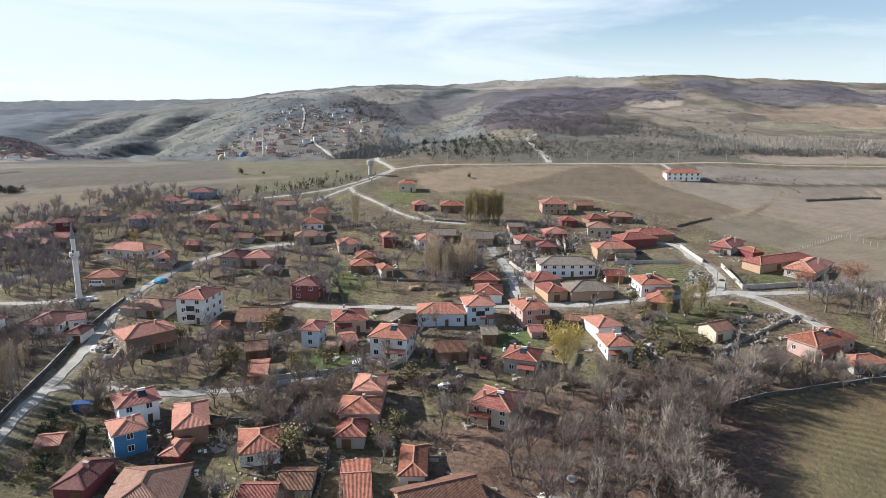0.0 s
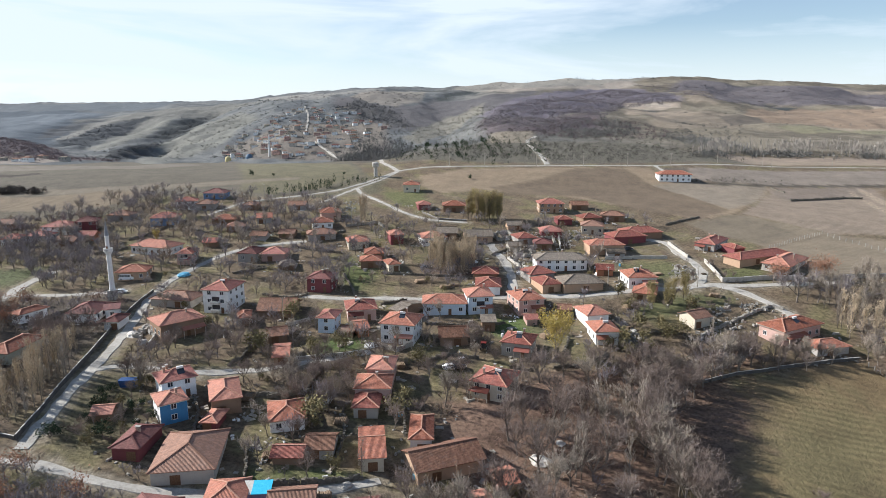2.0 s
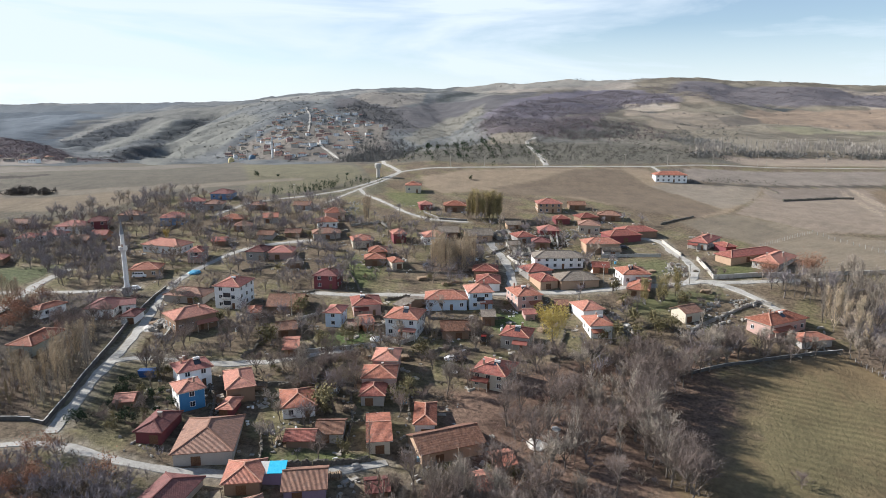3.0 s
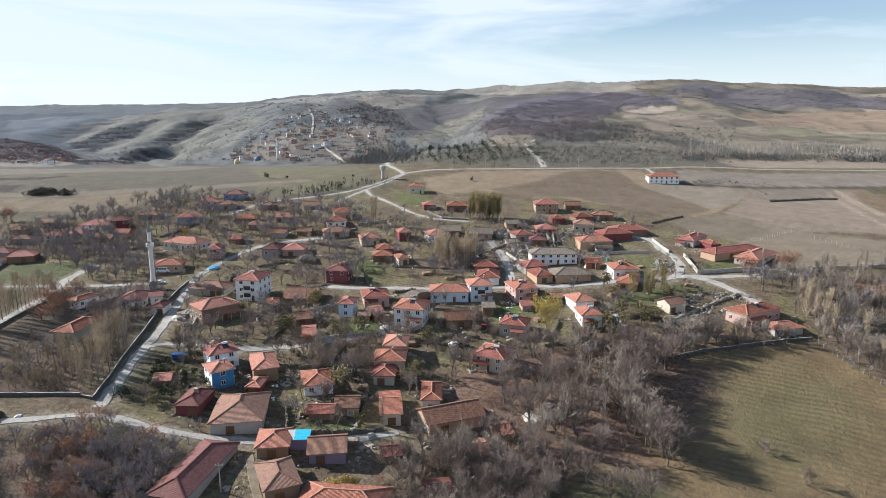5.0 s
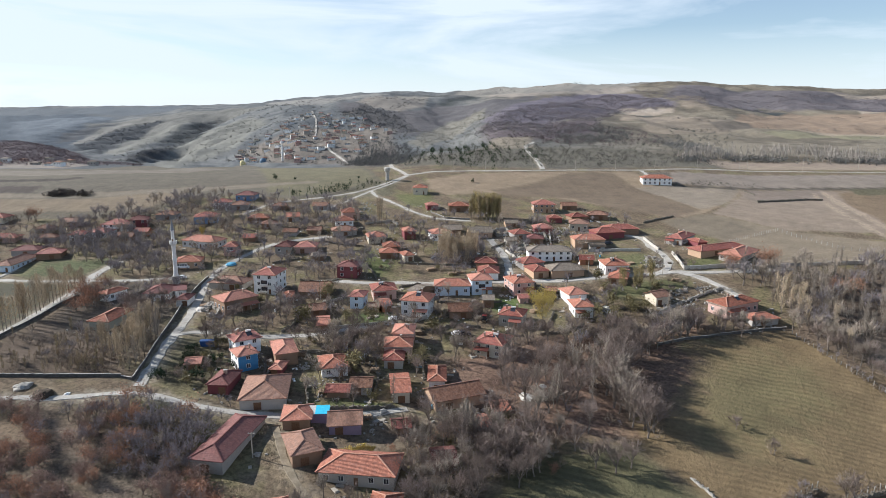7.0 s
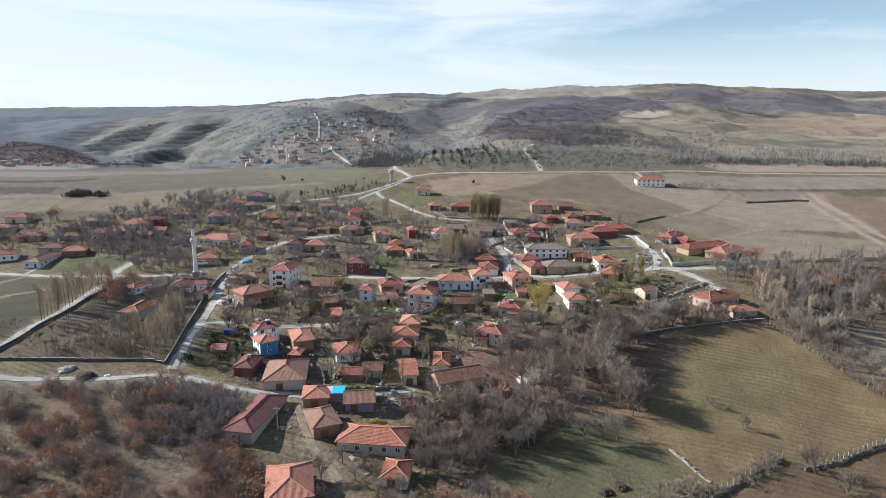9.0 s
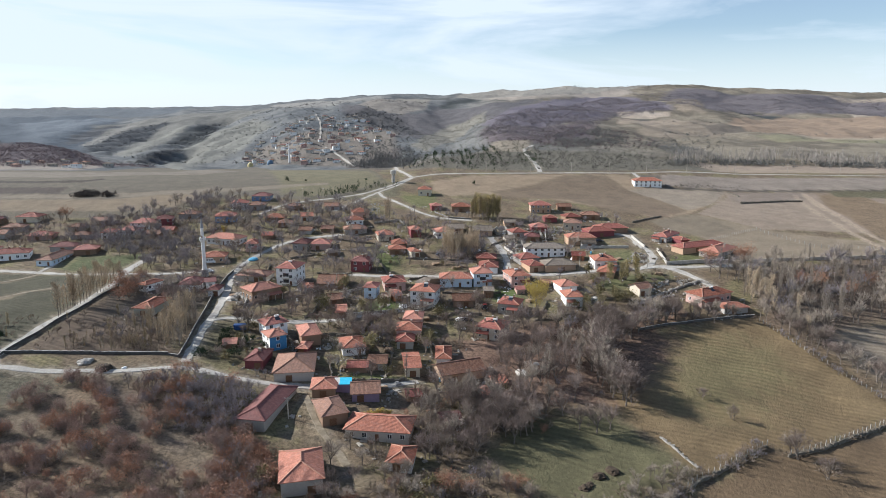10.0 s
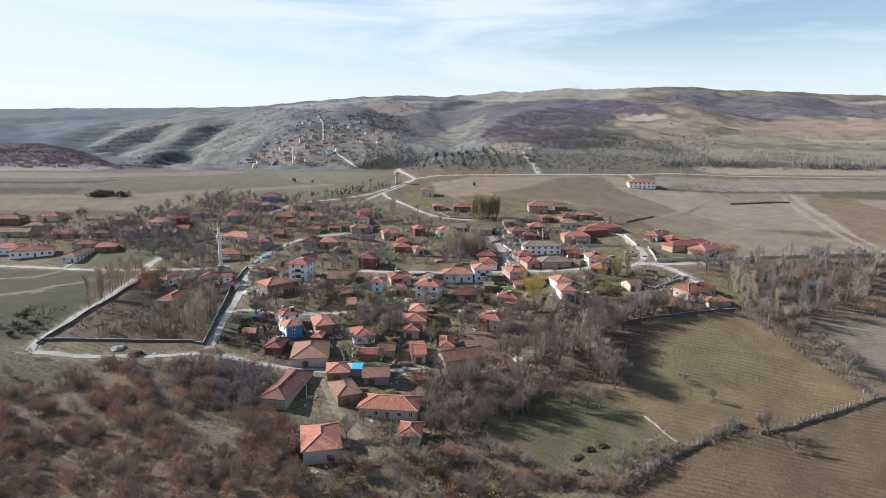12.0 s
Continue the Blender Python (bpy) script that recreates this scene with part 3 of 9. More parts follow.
COVER.append(([(-136.7, 97.4), (-138.8, 168.1), (-98.4, 127.7), (-90.0, 101.9), (-126.3, 96.4)], (0.124, 0.095, 0.073), 4, 0.4))  # garden soil
COVER.append(([(-161.7, 88.2), (-137.3, 85.4), (-94.0, 89.4), (-81.5, 86.3), (-85.1, 67.0), (-116.9, 78.5), (-149.2, 70.3)], (0.119, 0.1, 0.075), 4, 1.0))  # dry verge
COVER.append(([(5.4, 122.6), (23.8, 134.7), (43.1, 140.6), (60.2, 141.3), (97.3, 160.0), (92.9, 143.4), (64.8, 124.9), (55.3, 109.1), (51.7, 84.9), (31.7, 76.2), (19.3, 87.6), (8.0, 94.8)], (0.19, 0.128, 0.1), 5, 1.0))  # leaf litter under the trees
COVER.append(([(59.1, 152.9), (72.1, 138.6), (80.6, 135.7), (83.6, 123.1), (75.7, 107.4), (60.0, 92.0), (51.7, 106.6), (51.7, 127.1)], (0.145, 0.1, 0.079), 7, 1.0))  # fallen leaves and tree shadow, painted brown onto the meadow
COVER.append(([(70.4, 156.0), (56.0, 140.3), (44.5, 128.8), (29.0, 115.6), (17.0, 105.2), (14.4, 108.0), (26.4, 118.4), (41.7, 131.4), (52.8, 142.9), (67.4, 158.2)], (0.1, 0.066, 0.053), 1.5, 1.0))  # hollow lane through the trees, drawn as a dark strip on level ground
COVER.append(([(-149.2, 70.3), (-118.9, 82.2), (-91.0, 81.7), (-71.1, 77.3), (-40.9, 39.0), (-29.3, -3.1), (-94.6, -8.1)], (0.178, 0.137, 0.1), 5, 1.0))  # leaf litter on the hillside
COVER.append(([(-43.0, 84.3), (-40.0, 84.7), (-36.7, 72.5), (-31.9, 64.5), (-26.4, 54.7), (-20.9, 41.8), (-23.2, 41.8), (-29.8, 55.9), (-36.0, 65.2), (-40.3, 74.1)], (0.199, 0.18, 0.167), 2, 1.0))  # rough dirt yard
COVER.append(([(-100.2, 62.6), (-80.2, 67.9), (-67.6, 66.4), (-54.1, 48.8), (-56.2, 40.0), (-74.0, 51.1), (-90.9, 53.4)], (0.154, 0.127, 0.1), 5, 1.0))  # dry grass clearing
COVER.append(([(-124.1, 63.1), (-106.7, 68.8), (-87.5, 56.7), (-91.8, 45.0), (-110.6, 48.3)], (0.174, 0.14, 0.106), 6, 1.0))  # dry grass clearing
COVER.append(([(-150.1, 186.2), (-132.0, 192.8), (-101.8, 198.5), (-98.0, 165.8), (-94.7, 140.2), (-95.1, 117.3), (-118.4, 128.9), (-130.1, 136.7)], (0.088, 0.073, 0.061), 3, 1.0))  # garden ground
COVER.append(([(-18.0, 87.8), (-0.9, 90.8), (4.9, 81.7), (-0.5, 73.3), (-15.0, 73.1)], (0.184, 0.152, 0.117), 4, 1.0))  # dry grass yard
COVER.append(([(-104.0, 80.0), (-100.7, 80.8), (-90.9, 74.8), (-82.0, 65.7), (-74.8, 55.5), (-65.9, 53.4), (-65.9, 50.9), (-76.5, 52.8), (-86.0, 64.9), (-94.0, 72.6)], (0.169, 0.135, 0.111), 3, 1.0))  # worn dirt path
COVER.append(([(139.1, 186.2), (200.1, 198.2), (232.0, 187.4), (201.9, 143.2), (155.2, 140.2), (134.0, 121.2), (126.7, 144.8)], (0.15, 0.117, 0.094), 4, 1.0))  # leaf litter under the poplars
COVER.append(([(-2.1, 212.7), (19.3, 211.4), (20.4, 240.8), (-2.2, 237.7)], (0.139, 0.105, 0.088), 2, 1.0))  # leaf litter in the grove
COVER.append(([(71.1, 185.3), (95.2, 190.5), (104.9, 186.1), (81.2, 174.3), (67.9, 172.3)], (0.118, 0.121, 0.062), 3, 0.3))  # green plot
COVER.append(([(111.6, 213.9), (127.8, 214.3), (121.6, 199.6), (109.1, 200.6)], (0.131, 0.139, 0.067), 2, 1.0))  # yard grass
COVER.append(([(73.2, 223.9), (96.3, 224.4), (98.6, 208.2), (80.0, 202.1)], (0.13, 0.131, 0.07), 4, 1.0))  # grass
COVER.append(([(21.1, 174.1), (34.3, 176.6), (32.5, 161.3), (22.0, 158.9)], (0.106, 0.146, 0.058), 3, 1.0))  # lawn
COVER.append(([(-36.6, 243.2), (-18.5, 217.9), (-26.7, 200.1), (-35.2, 211.1)], (0.122, 0.139, 0.062), 4, 1.0))  # grass
COVER.append(([(-34.9, 93.1), (-11.5, 95.5), (-11.2, 91.6), (-34.0, 88.6)], (0.122, 0.139, 0.062), 2, 1.0))  # garden grass
COVER.append(([(-30.3, 157.3), (-16.5, 160.4), (-17.7, 150.5), (-32.6, 145.8)], (0.106, 0.146, 0.058), 3, 1.0))  # garden grass
COVER.append(([(-31.7, 355.5), (-6.3, 363.4), (-2.0, 315.4), (-19.0, 323.7)], (0.14, 0.144, 0.072), 3, 1.0))  # green bank
# far hill covers from here, cooled toward blue to stand for haze
COVER.append(([(-1974.2, 2340.6), (-1394.4, 2430.7), (-1058.9, 2087.2), (-678.7, 1160.6), (-628.2, 959.0), (-791.4, 893.4)], (0.068, 0.088, 0.117), 25, 1.0))  # wooded valley side, dark and tinted blue for distance haze
COVER.append(([(-2397.5, 2863.5), (-1425.9, 2842.9), (-1096.6, 2814.0), (-912.6, 2179.5), (-1260.6, 2298.5), (-1974.2, 2340.6)], (0.106, 0.124, 0.149), 25, 1.0))  # far ridge, its blue standing for distance haze
COVER.append(([(-988.0, 1783.4), (-843.7, 2009.0), (-602.5, 1909.8), (-450.4, 1706.2), (-538.5, 1697.9), (-653.1, 1537.5), (-645.9, 1243.7), (-692.7, 1226.4)], (0.157, 0.159, 0.155), 18, 1.0))  # grazed shoulder
COVER.append(([(-389.0, 791.5), (-511.4, 1185.4), (-520.2, 1465.5), (-451.1, 1497.6), (-364.2, 1316.3), (-348.5, 1068.5), (-374.0, 948.6), (-354.2, 794.8)], (0.176, 0.178, 0.164), 14, 0.3))  # pasture slope
COVER.append(([(-514.5, 1894.0), (-140.2, 1745.6), (-250.2, 1570.6), (-349.1, 1518.5)], (0.236, 0.232, 0.223), 6, 0.3))  # pale hilltop field
COVER.append(([(-158.0, 1476.4), (-123.8, 1727.0), (-33.5, 1715.6), (-45.5, 1395.1), (-124.3, 1382.1)], (0.224, 0.211, 0.188), 6, 0.3))  # hill pasture
COVER.append(([(26.8, 1758.9), (10.9, 1633.3), (-64.4, 1744.9), (-140.7, 1752.4)], (0.09, 0.093, 0.093), 5, 0.3))  # dark hilltop plot
COVER.append(([(-246.3, 1544.4), (-109.7, 1351.1), (-50.5, 1362.7), (-16.2, 1513.2), (84.2, 1409.2), (241.0, 1552.6), (93.5, 1059.5), (19.8, 1214.9), (-36.1, 967.7), (-72.9, 993.2), (-158.0, 1255.6), (-220.4, 1373.2)], (0.109, 0.106, 0.117), 14, 1.0))  # grey scrub valley head
COVER.append(([(-36.1, 967.7), (9.0, 1224.9), (73.1, 1203.6), (78.3, 1117.6), (17.6, 1048.7), (-28.6, 873.1)], (0.188, 0.185, 0.169), 6, 1.0))  # bare spur
COVER.append(([(64.3, 1042.4), (126.1, 1202.2), (269.2, 1559.2), (445.4, 1723.2), (479.5, 1389.4), (446.9, 1205.2), (338.2, 1196.5), (253.3, 1011.7), (169.8, 944.8), (92.6, 852.2)], (0.146, 0.135, 0.169), 10, 1.0))  # bare oak wood
COVER.append(([(59.9, 962.2), (168.5, 936.3), (238.5, 947.4), (194.0, 751.7), (110.6, 700.4), (52.7, 710.2)], (0.123, 0.105, 0.117), 10, 1.0))  # brown oak scrub
COVER.append(([(666.7, 1846.3), (801.8, 1786.1), (1531.3, 1804.2), (1107.0, 1277.5), (713.9, 1306.1), (686.4, 1371.0), (491.6, 1211.3), (525.0, 1509.4)], (0.145, 0.134, 0.149), 14, 1.0))  # wooded ridge
COVER.append(([(547.1, 1515.9), (625.9, 1530.1), (485.3, 1139.8), (447.0, 1175.3)], (0.234, 0.2, 0.166), 6, 1.0))  # clearing among the woods
COVER.append(([(517.8, 1096.6), (688.2, 1255.7), (1049.3, 1205.1), (767.5, 858.7), (558.9, 850.4), (527.8, 909.3), (464.9, 917.0), (451.7, 965.3)], (0.263, 0.201, 0.152), 4, 0.3))  # tan hillside field
COVER.append(([(342.5, 1233.8), (420.0, 1157.0), (414.5, 1124.5), (316.6, 1114.0)], (0.335, 0.29, 0.25), 4, 1.0))  # pale clearing
COVER.append(([(1079.2, 1782.2), (1580.3, 1864.7), (1497.2, 1760.5), (1074.0, 1718.8)], (0.324, 0.28, 0.239), 4, 1.0))  # pale clearing
COVER.append(([(848.8, 1319.9), (1362.0, 1590.6), (1098.2, 1266.3), (823.3, 1240.2)], (0.335, 0.29, 0.25), 4, 1.0))  # pale clearing
COVER.append(([(327.8, 986.9), (425.7, 1034.8), (471.1, 969.1), (416.9, 882.1), (313.7, 816.0), (285.9, 874.4)], (0.218, 0.185, 0.149), 5, 0.3))  # hill fields
COVER.append(([(304.6, 1068.6), (403.9, 1078.8), (423.0, 1027.5), (349.4, 971.4), (277.5, 965.0)], (0.268, 0.225, 0.182), 4, 0.3))  # pale field strip
COVER.append(([(418.0, 989.9), (477.3, 963.5), (463.3, 913.3), (405.0, 892.3)], (0.136, 0.119, 0.103), 4, 0.3))  # dark field
COVER.append(([(449.4, 866.0), (545.4, 910.9), (750.1, 836.9), (715.7, 794.5), (460.0, 808.8)], (0.212, 0.198, 0.137), 3, 0.3))  # green field strip
COVER.append(([(528.4, 942.9), (588.6, 899.6), (760.1, 849.3), (747.5, 833.7), (543.7, 850.6)], (0.304, 0.26, 0.211), 3, 1.0))  # pale track bank
COVER.append(([(218.5, 534.9), (258.1, 513.2), (508.2, 539.6), (456.9, 477.0), (230.2, 458.9), (199.7, 488.2)], (0.289, 0.235, 0.189), 4, 0.3))  # plain field
COVER.append(([(73.4, 1779.2), (189.3, 1862.1), (344.5, 1830.3), (516.2, 1881.2), (508.4, 1683.0), (306.6, 1616.3), (154.2, 1494.9)], (0.294, 0.266, 0.243), 8, 1.0))  # pale hilltop
COVER.append(([(-35.1, 457.8), (-9.5, 521.2), (47.8, 633.3), (105.7, 622.5), (199.0, 620.4), (227.7, 498.9), (230.2, 458.9), (95.8, 437.7)], (0.135, 0.126, 0.108), 6, 1.0))  # stony scrub hill
COVER.append(([(60.4, 726.7), (108.2, 732.6), (93.9, 599.9), (45.7, 600.8)], (0.237, 0.209, 0.172), 5, 1.0))  # bare knoll
COVER.append(([(-142.2, 857.5), (-64.5, 872.2), (-28.6, 503.6), (-55.0, 475.7), (-124.7, 741.5)], (0.106, 0.095, 0.094), 8, 1.0))  # valley floor trees
COVER.append(([(-329.9, 1036.5), (-217.8, 1096.0), (-81.1, 1109.6), (-70.8, 849.3), (-125.9, 749.8), (-227.5, 790.1)], (0.165, 0.15, 0.138), 10, 1.0))  # village gardens on the slope
COVER.append(([(-770.8, 867.9), (-595.5, 993.6), (-408.1, 801.6), (-350.7, 692.4), (-563.2, 612.1)], (0.116, 0.098, 0.11), 8, 1.0))  # oak scrub hill
COVER.append(([(-587.8, 642.3), (-448.8, 717.1), (-392.1, 661.0), (-395.7, 613.4), (-542.8, 587.1)], (0.244, 0.215, 0.193), 3, 0.3))  # pale village plots
COVER.append(([(-1367.3, 2054.3), (-1290.7, 2102.8), (-1223.8, 2142.2), (-1107.9, 2203.7), (-1169.3, 2172.5), (-1077.7, 2136.6), (-999.8, 1737.1), (-938.5, 1510.4), (-770.9, 1135.5)], (0.125, 0.15, 0.185), 30, 1.0))  # far valley side, painted in blue-grey distance haze
COVER.append(([(-684.5, 1160.8), (-802.4, 1415.0), (-830.3, 1606.4), (-731.6, 1688.8), (-718.0, 1573.6), (-658.0, 1319.8), (-648.5, 1211.1), (-609.4, 1106.8)], (0.062, 0.07, 0.082), 7, 1.0))  # side-valley scrub with the gully's shade painted in
COVER.append(([(-755.1, 1223.1), (-878.9, 1463.6), (-947.6, 1722.3), (-921.2, 1835.5), (-869.1, 1600.8), (-784.7, 1330.7)], (0.075, 0.083, 0.098), 8, 1.0))  # shade and scrub of a side valley, painted dark
COVER.append(([(-547.8, 1207.8), (-603.0, 1426.1), (-615.4, 1592.1), (-605.8, 1760.4), (-601.1, 1687.2), (-483.1, 1238.3), (-515.7, 1250.3), (-543.2, 1251.5)], (0.062, 0.07, 0.076), 6, 1.0))  # scrubby side valley, darkened in colour for its shade
COVER.append(([(-485.2, 928.7), (-528.9, 1112.6), (-517.3, 1246.1), (-509.6, 1157.6), (-479.8, 1004.1), (-436.3, 872.6)], (0.07, 0.074, 0.08), 5, 1.0))  # side valley, its shade and scrub in one dark colour
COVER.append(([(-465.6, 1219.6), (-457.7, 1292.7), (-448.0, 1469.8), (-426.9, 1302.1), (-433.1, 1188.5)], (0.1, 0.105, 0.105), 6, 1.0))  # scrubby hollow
COVER.append(([(-724.7, 1207.2), (-815.5, 1450.9), (-896.9, 1801.4), (-864.4, 1782.5), (-768.2, 1433.7), (-710.1, 1238.1)], (0.2, 0.2, 0.198), 5, 1.0))  # pale ridge beside the dark side valleys
COVER.append(([(-604.5, 1116.1), (-693.8, 1458.8), (-646.8, 1567.7), (-659.8, 1771.5), (-619.5, 1497.9), (-548.6, 1145.4), (-538.0, 1015.3)], (0.178, 0.182, 0.174), 6, 1.0))  # pale ridge between two side valleys
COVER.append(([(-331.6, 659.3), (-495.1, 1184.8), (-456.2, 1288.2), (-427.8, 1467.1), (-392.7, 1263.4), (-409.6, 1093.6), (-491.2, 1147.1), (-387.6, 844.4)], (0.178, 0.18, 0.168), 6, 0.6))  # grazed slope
COVER.append(([(-216.9, 1336.3), (-171.7, 1444.5), (-85.4, 1266.4), (-27.9, 996.6), (-71.5, 1060.1), (-169.2, 1237.6)], (0.085, 0.085, 0.092), 8, 1.0))  # dark trees in the valley head
COVER.append(([(-202.0, 1486.1), (-166.8, 1713.7), (-45.1, 1560.3), (-41.4, 1437.7), (-90.7, 1344.1), (-156.1, 1413.5)], (0.21, 0.195, 0.18), 5, 0.5))  # hill pasture
COVER.append(([(-47.5, 878.9), (2.3, 1202.2), (82.6, 1242.7), (71.5, 1138.6), (15.2, 948.8), (-23.2, 843.8)], (0.19, 0.185, 0.168), 5, 1.0))  # bare spur, its sunlit face painted pale
COVER.append(([(31.2, 1753.7), (166.5, 2458.4), (320.0, 2442.5), (567.4, 2398.0), (598.8, 1903.8), (418.3, 1748.7), (204.9, 1586.7), (88.2, 1695.4)], (0.25, 0.24, 0.225), 6, 1.0))  # pale hilltop
COVER.append(([(339.1, 1199.0), (384.7, 1196.3), (411.4, 1153.2), (397.3, 1139.8), (337.1, 1172.3)], (0.36, 0.32, 0.285), 4, 1.0))  # pale clearing
COVER.append(([(-506.6, 585.6), (-369.3, 612.7), (-282.9, 844.0), (-65.4, 476.9), (-45.1, 403.6), (-67.1, 365.4), (-93.7, 349.3), (-140.8, 360.1), (-174.0, 349.9), (-185.9, 320.2), (-307.3, 323.5)], (0.138, 0.123, 0.1), 2, 0.4))  # plateau fields
COVER.append(([(-480.4, 551.7), (-301.4, 487.6), (-250.1, 577.6), (-197.0, 534.3), (-212.1, 479.3), (-280.6, 457.1), (-319.4, 446.3), (-404.2, 452.7)], (0.19, 0.167, 0.14), 1.2, 0.3))  # pale stubble strip
COVER.append(([(-385.1, 427.6), (-325.4, 421.4), (-292.6, 426.8), (-278.5, 436.4), (-274.7, 429.5), (-286.2, 415.7), (-318.7, 411.0), (-374.3, 413.2)], (0.075, 0.066, 0.06), 0.8, 1.0))  # weedy bank
COVER.append(([(-359.8, 393.8), (-285.6, 395.6), (-281.5, 375.5), (-344.7, 373.5)], (0.085, 0.071, 0.064), 1, 0.3))  # dark ploughed plot
COVER.append(([(-172.4, 539.1), (-64.1, 466.1), (-47.2, 407.7), (-67.9, 370.7), (-94.8, 354.2), (-116.3, 366.4), (-125.6, 402.1)], (0.162, 0.148, 0.1), 3, 0.5))  # pasture beside the road
COVER.append(([(-340.9, 368.4), (-241.5, 374.3), (-176.8, 386.5), (-89.5, 405.0), (-88.0, 397.2), (-171.6, 372.8), (-230.3, 360.2), (-333.1, 358.0)], (0.205, 0.176, 0.138), 1.2, 0.3))  # pale strip
COVER.append(([(-330.4, 354.4), (-231.2, 354.8), (-204.3, 368.8), (-171.0, 371.1), (-174.7, 351.7), (-179.1, 329.7), (-200.7, 319.2), (-306.2, 322.0)], (0.2, 0.16, 0.116), 1.2, 0.3))  # stubble field
COVER.append(([(-305.2, 320.6), (-199.9, 317.7), (-186.5, 321.6), (-185.7, 302.2), (-292.1, 303.1)], (0.125, 0.11, 0.086), 1.2, 1.0))  # weedy field edge
COVER.append(([(-165.7, 93.9), (-155.0, 95.3), (-135.6, 82.5), (-108.5, 79.8), (-112.7, 73.8), (-122.6, 60.5), (-128.8, 54.7), (-136.3, 51.5)], (0.12, 0.112, 0.084), 4, 1.0))  # grey-green pasture beside the hill
COVER.append(([(-84.7, 111.8), (-84.6, 133.9), (-74.3, 134.6), (-63.0, 109.6), (-67.5, 98.3), (-74.3, 95.1)], (0.112, 0.102, 0.066), 3, 1.0))  # weedy garden, its shade put into the darker ground colour

ROADS = []
ROADS.append(("road", [(-83.1, 96.3), (-84.1, 103.6), (-85.6, 113.5), (-87.3, 125.6), (-88.1, 134.5), (-89.2, 143.9), (-91.1, 161.3)], 4.6, "pale", "pale concrete village lane along a garden wall", 0.15))
ROADS.append(("road", [(-91.1, 161.3), (-94.2, 175.7), (-98.8, 196.8), (-98.6, 211.1), (-95.6, 224.9), (-91.7, 234.5), (-87.4, 245.0), (-79.9, 253.7), (-65.4, 258.6), (-55.9, 261.3)], 4.5, "pale", "pale village lane climbing between gardens", 0.15))
ROADS.append(("road", [(-88.1, 134.5), (-83.0, 137.9), (-76.1, 138.1), (-67.1, 134.2), (-58.0, 134.0), (-49.5, 136.3), (-41.5, 137.7), (-32.2, 143.2), (-23.3, 147.8), (-15.8, 150.5)], 4, "pale", "narrow pale lane past the houses", 0.15))
ROADS.append(("road", [(-139.4, 86.3), (-129.6, 85.0), (-115.1, 85.7), (-102.7, 87.3), (-94.2, 89.8), (-85.3, 91.7), (-75.5, 91.3), (-64.9, 87.7), (-54.9, 85.5), (-45.5, 85.6), (-36.0, 85.6), (-28.4, 85.2), (-19.2, 87.8), (-7.8, 92.2)], 3.8, "pale", "pale lane along the foot of the village", 0.15))
ROADS.append(("road", [(-139.4, 86.3), (-141.2, 93.5), (-142.9, 111.9), (-142.9, 127.7), (-144.6, 153.8), (-146.5, 179.4), (-150.1, 198.1)], 4.0, "pale", "dirt lane beside a low garden wall", 0.15))
ROADS.append(("road", [(-246.1, 206.6), (-209.6, 203.9), (-193.7, 201.1), (-171.6, 197.0), (-152.4, 198.2), (-138.0, 197.8), (-124.4, 199.1), (-111.0, 201.7)], 4.5, "pale", "pale village road", 0.15))
ROADS.append(("road", [(-151.2, 195.5), (-152.1, 209.3), (-150.5, 217.7), (-148.7, 224.4)], 6, "pale", "pale open junction", 0.15))
ROADS.append(("track", [(-198.5, 140.3), (-178.1, 152.6), (-175.0, 164.1), (-162.5, 174.2)], 2.5, "dirt", "faint dirt track in the grass", 0.1))
ROADS.append(("track", [(-221.5, 172.4), (-195.5, 180.9), (-192.1, 193.5), (-190.3, 200.2)], 2, "dirt", "faint dirt track in the grass", 0.1))
ROADS.append(("road", [(-193.7, 201.1), (-191.9, 213.9)], 3, "pale", "short pale driveway", 0.15))
ROADS.append(("road", [(-47.2, 195.7), (-35.2, 193.1), (-25.9, 192.1), (-16.8, 193.3), (-2.9, 191.5), (10.9, 191.6), (24.6, 190.9), (30.3, 191.7), (42.9, 191.7), (54.2, 190.6), (66.0, 192.5), (78.1, 194.7), (90.9, 195.2)], 4.5, "pale", "pale main street of the village", 0.15))
ROADS.append(("road", [(30.3, 191.7), (30.8, 203.6), (31.3, 216.4), (30.8, 226.9), (29.4, 235.9), (27.4, 244.2), (26.2, 254.2)], 5, "pale", "pale street climbing the village", 0.15))
ROADS.append(("road", [(89.6, 264.5), (95.2, 258.2), (103.8, 253.8), (102.3, 235.6), (104.4, 225.7), (103.0, 211.2), (99.4, 199.9), (93.8, 194.8), (90.9, 195.2)], 5, "pale", "pale lane bending past a walled yard", 0.15))
ROADS.append(("road", [(94.2, 195.9), (98.5, 197.1), (108.3, 195.4), (120.1, 195.8), (131.5, 195.4), (150.5, 196.5)], 4, "pale", "pale lane below a long wall", 0.15))
ROADS.append(("road", [(102.8, 196.3), (106.6, 193.9), (111.3, 188.2), (114.3, 181.7), (116.7, 176.1), (118.2, 171.6)], 4.5, "pale", "pale lane to a farmyard", 0.15))
ROADS.append(("road", [(90.9, 195.2), (81.9, 200.4), (73.8, 196.0)], 3, "dirt", "dirt path", 0.15))
ROADS.append(("road", [(-24.8, 417.0), (-34.9, 397.8), (-45.3, 381.9), (-58.4, 364.4), (-77.9, 349.4), (-94.3, 342.4), (-106.2, 333.6), (-111.2, 320.6), (-115.7, 307.6)], 3.6, "pale", "pale country road leaving the village", 0.15))
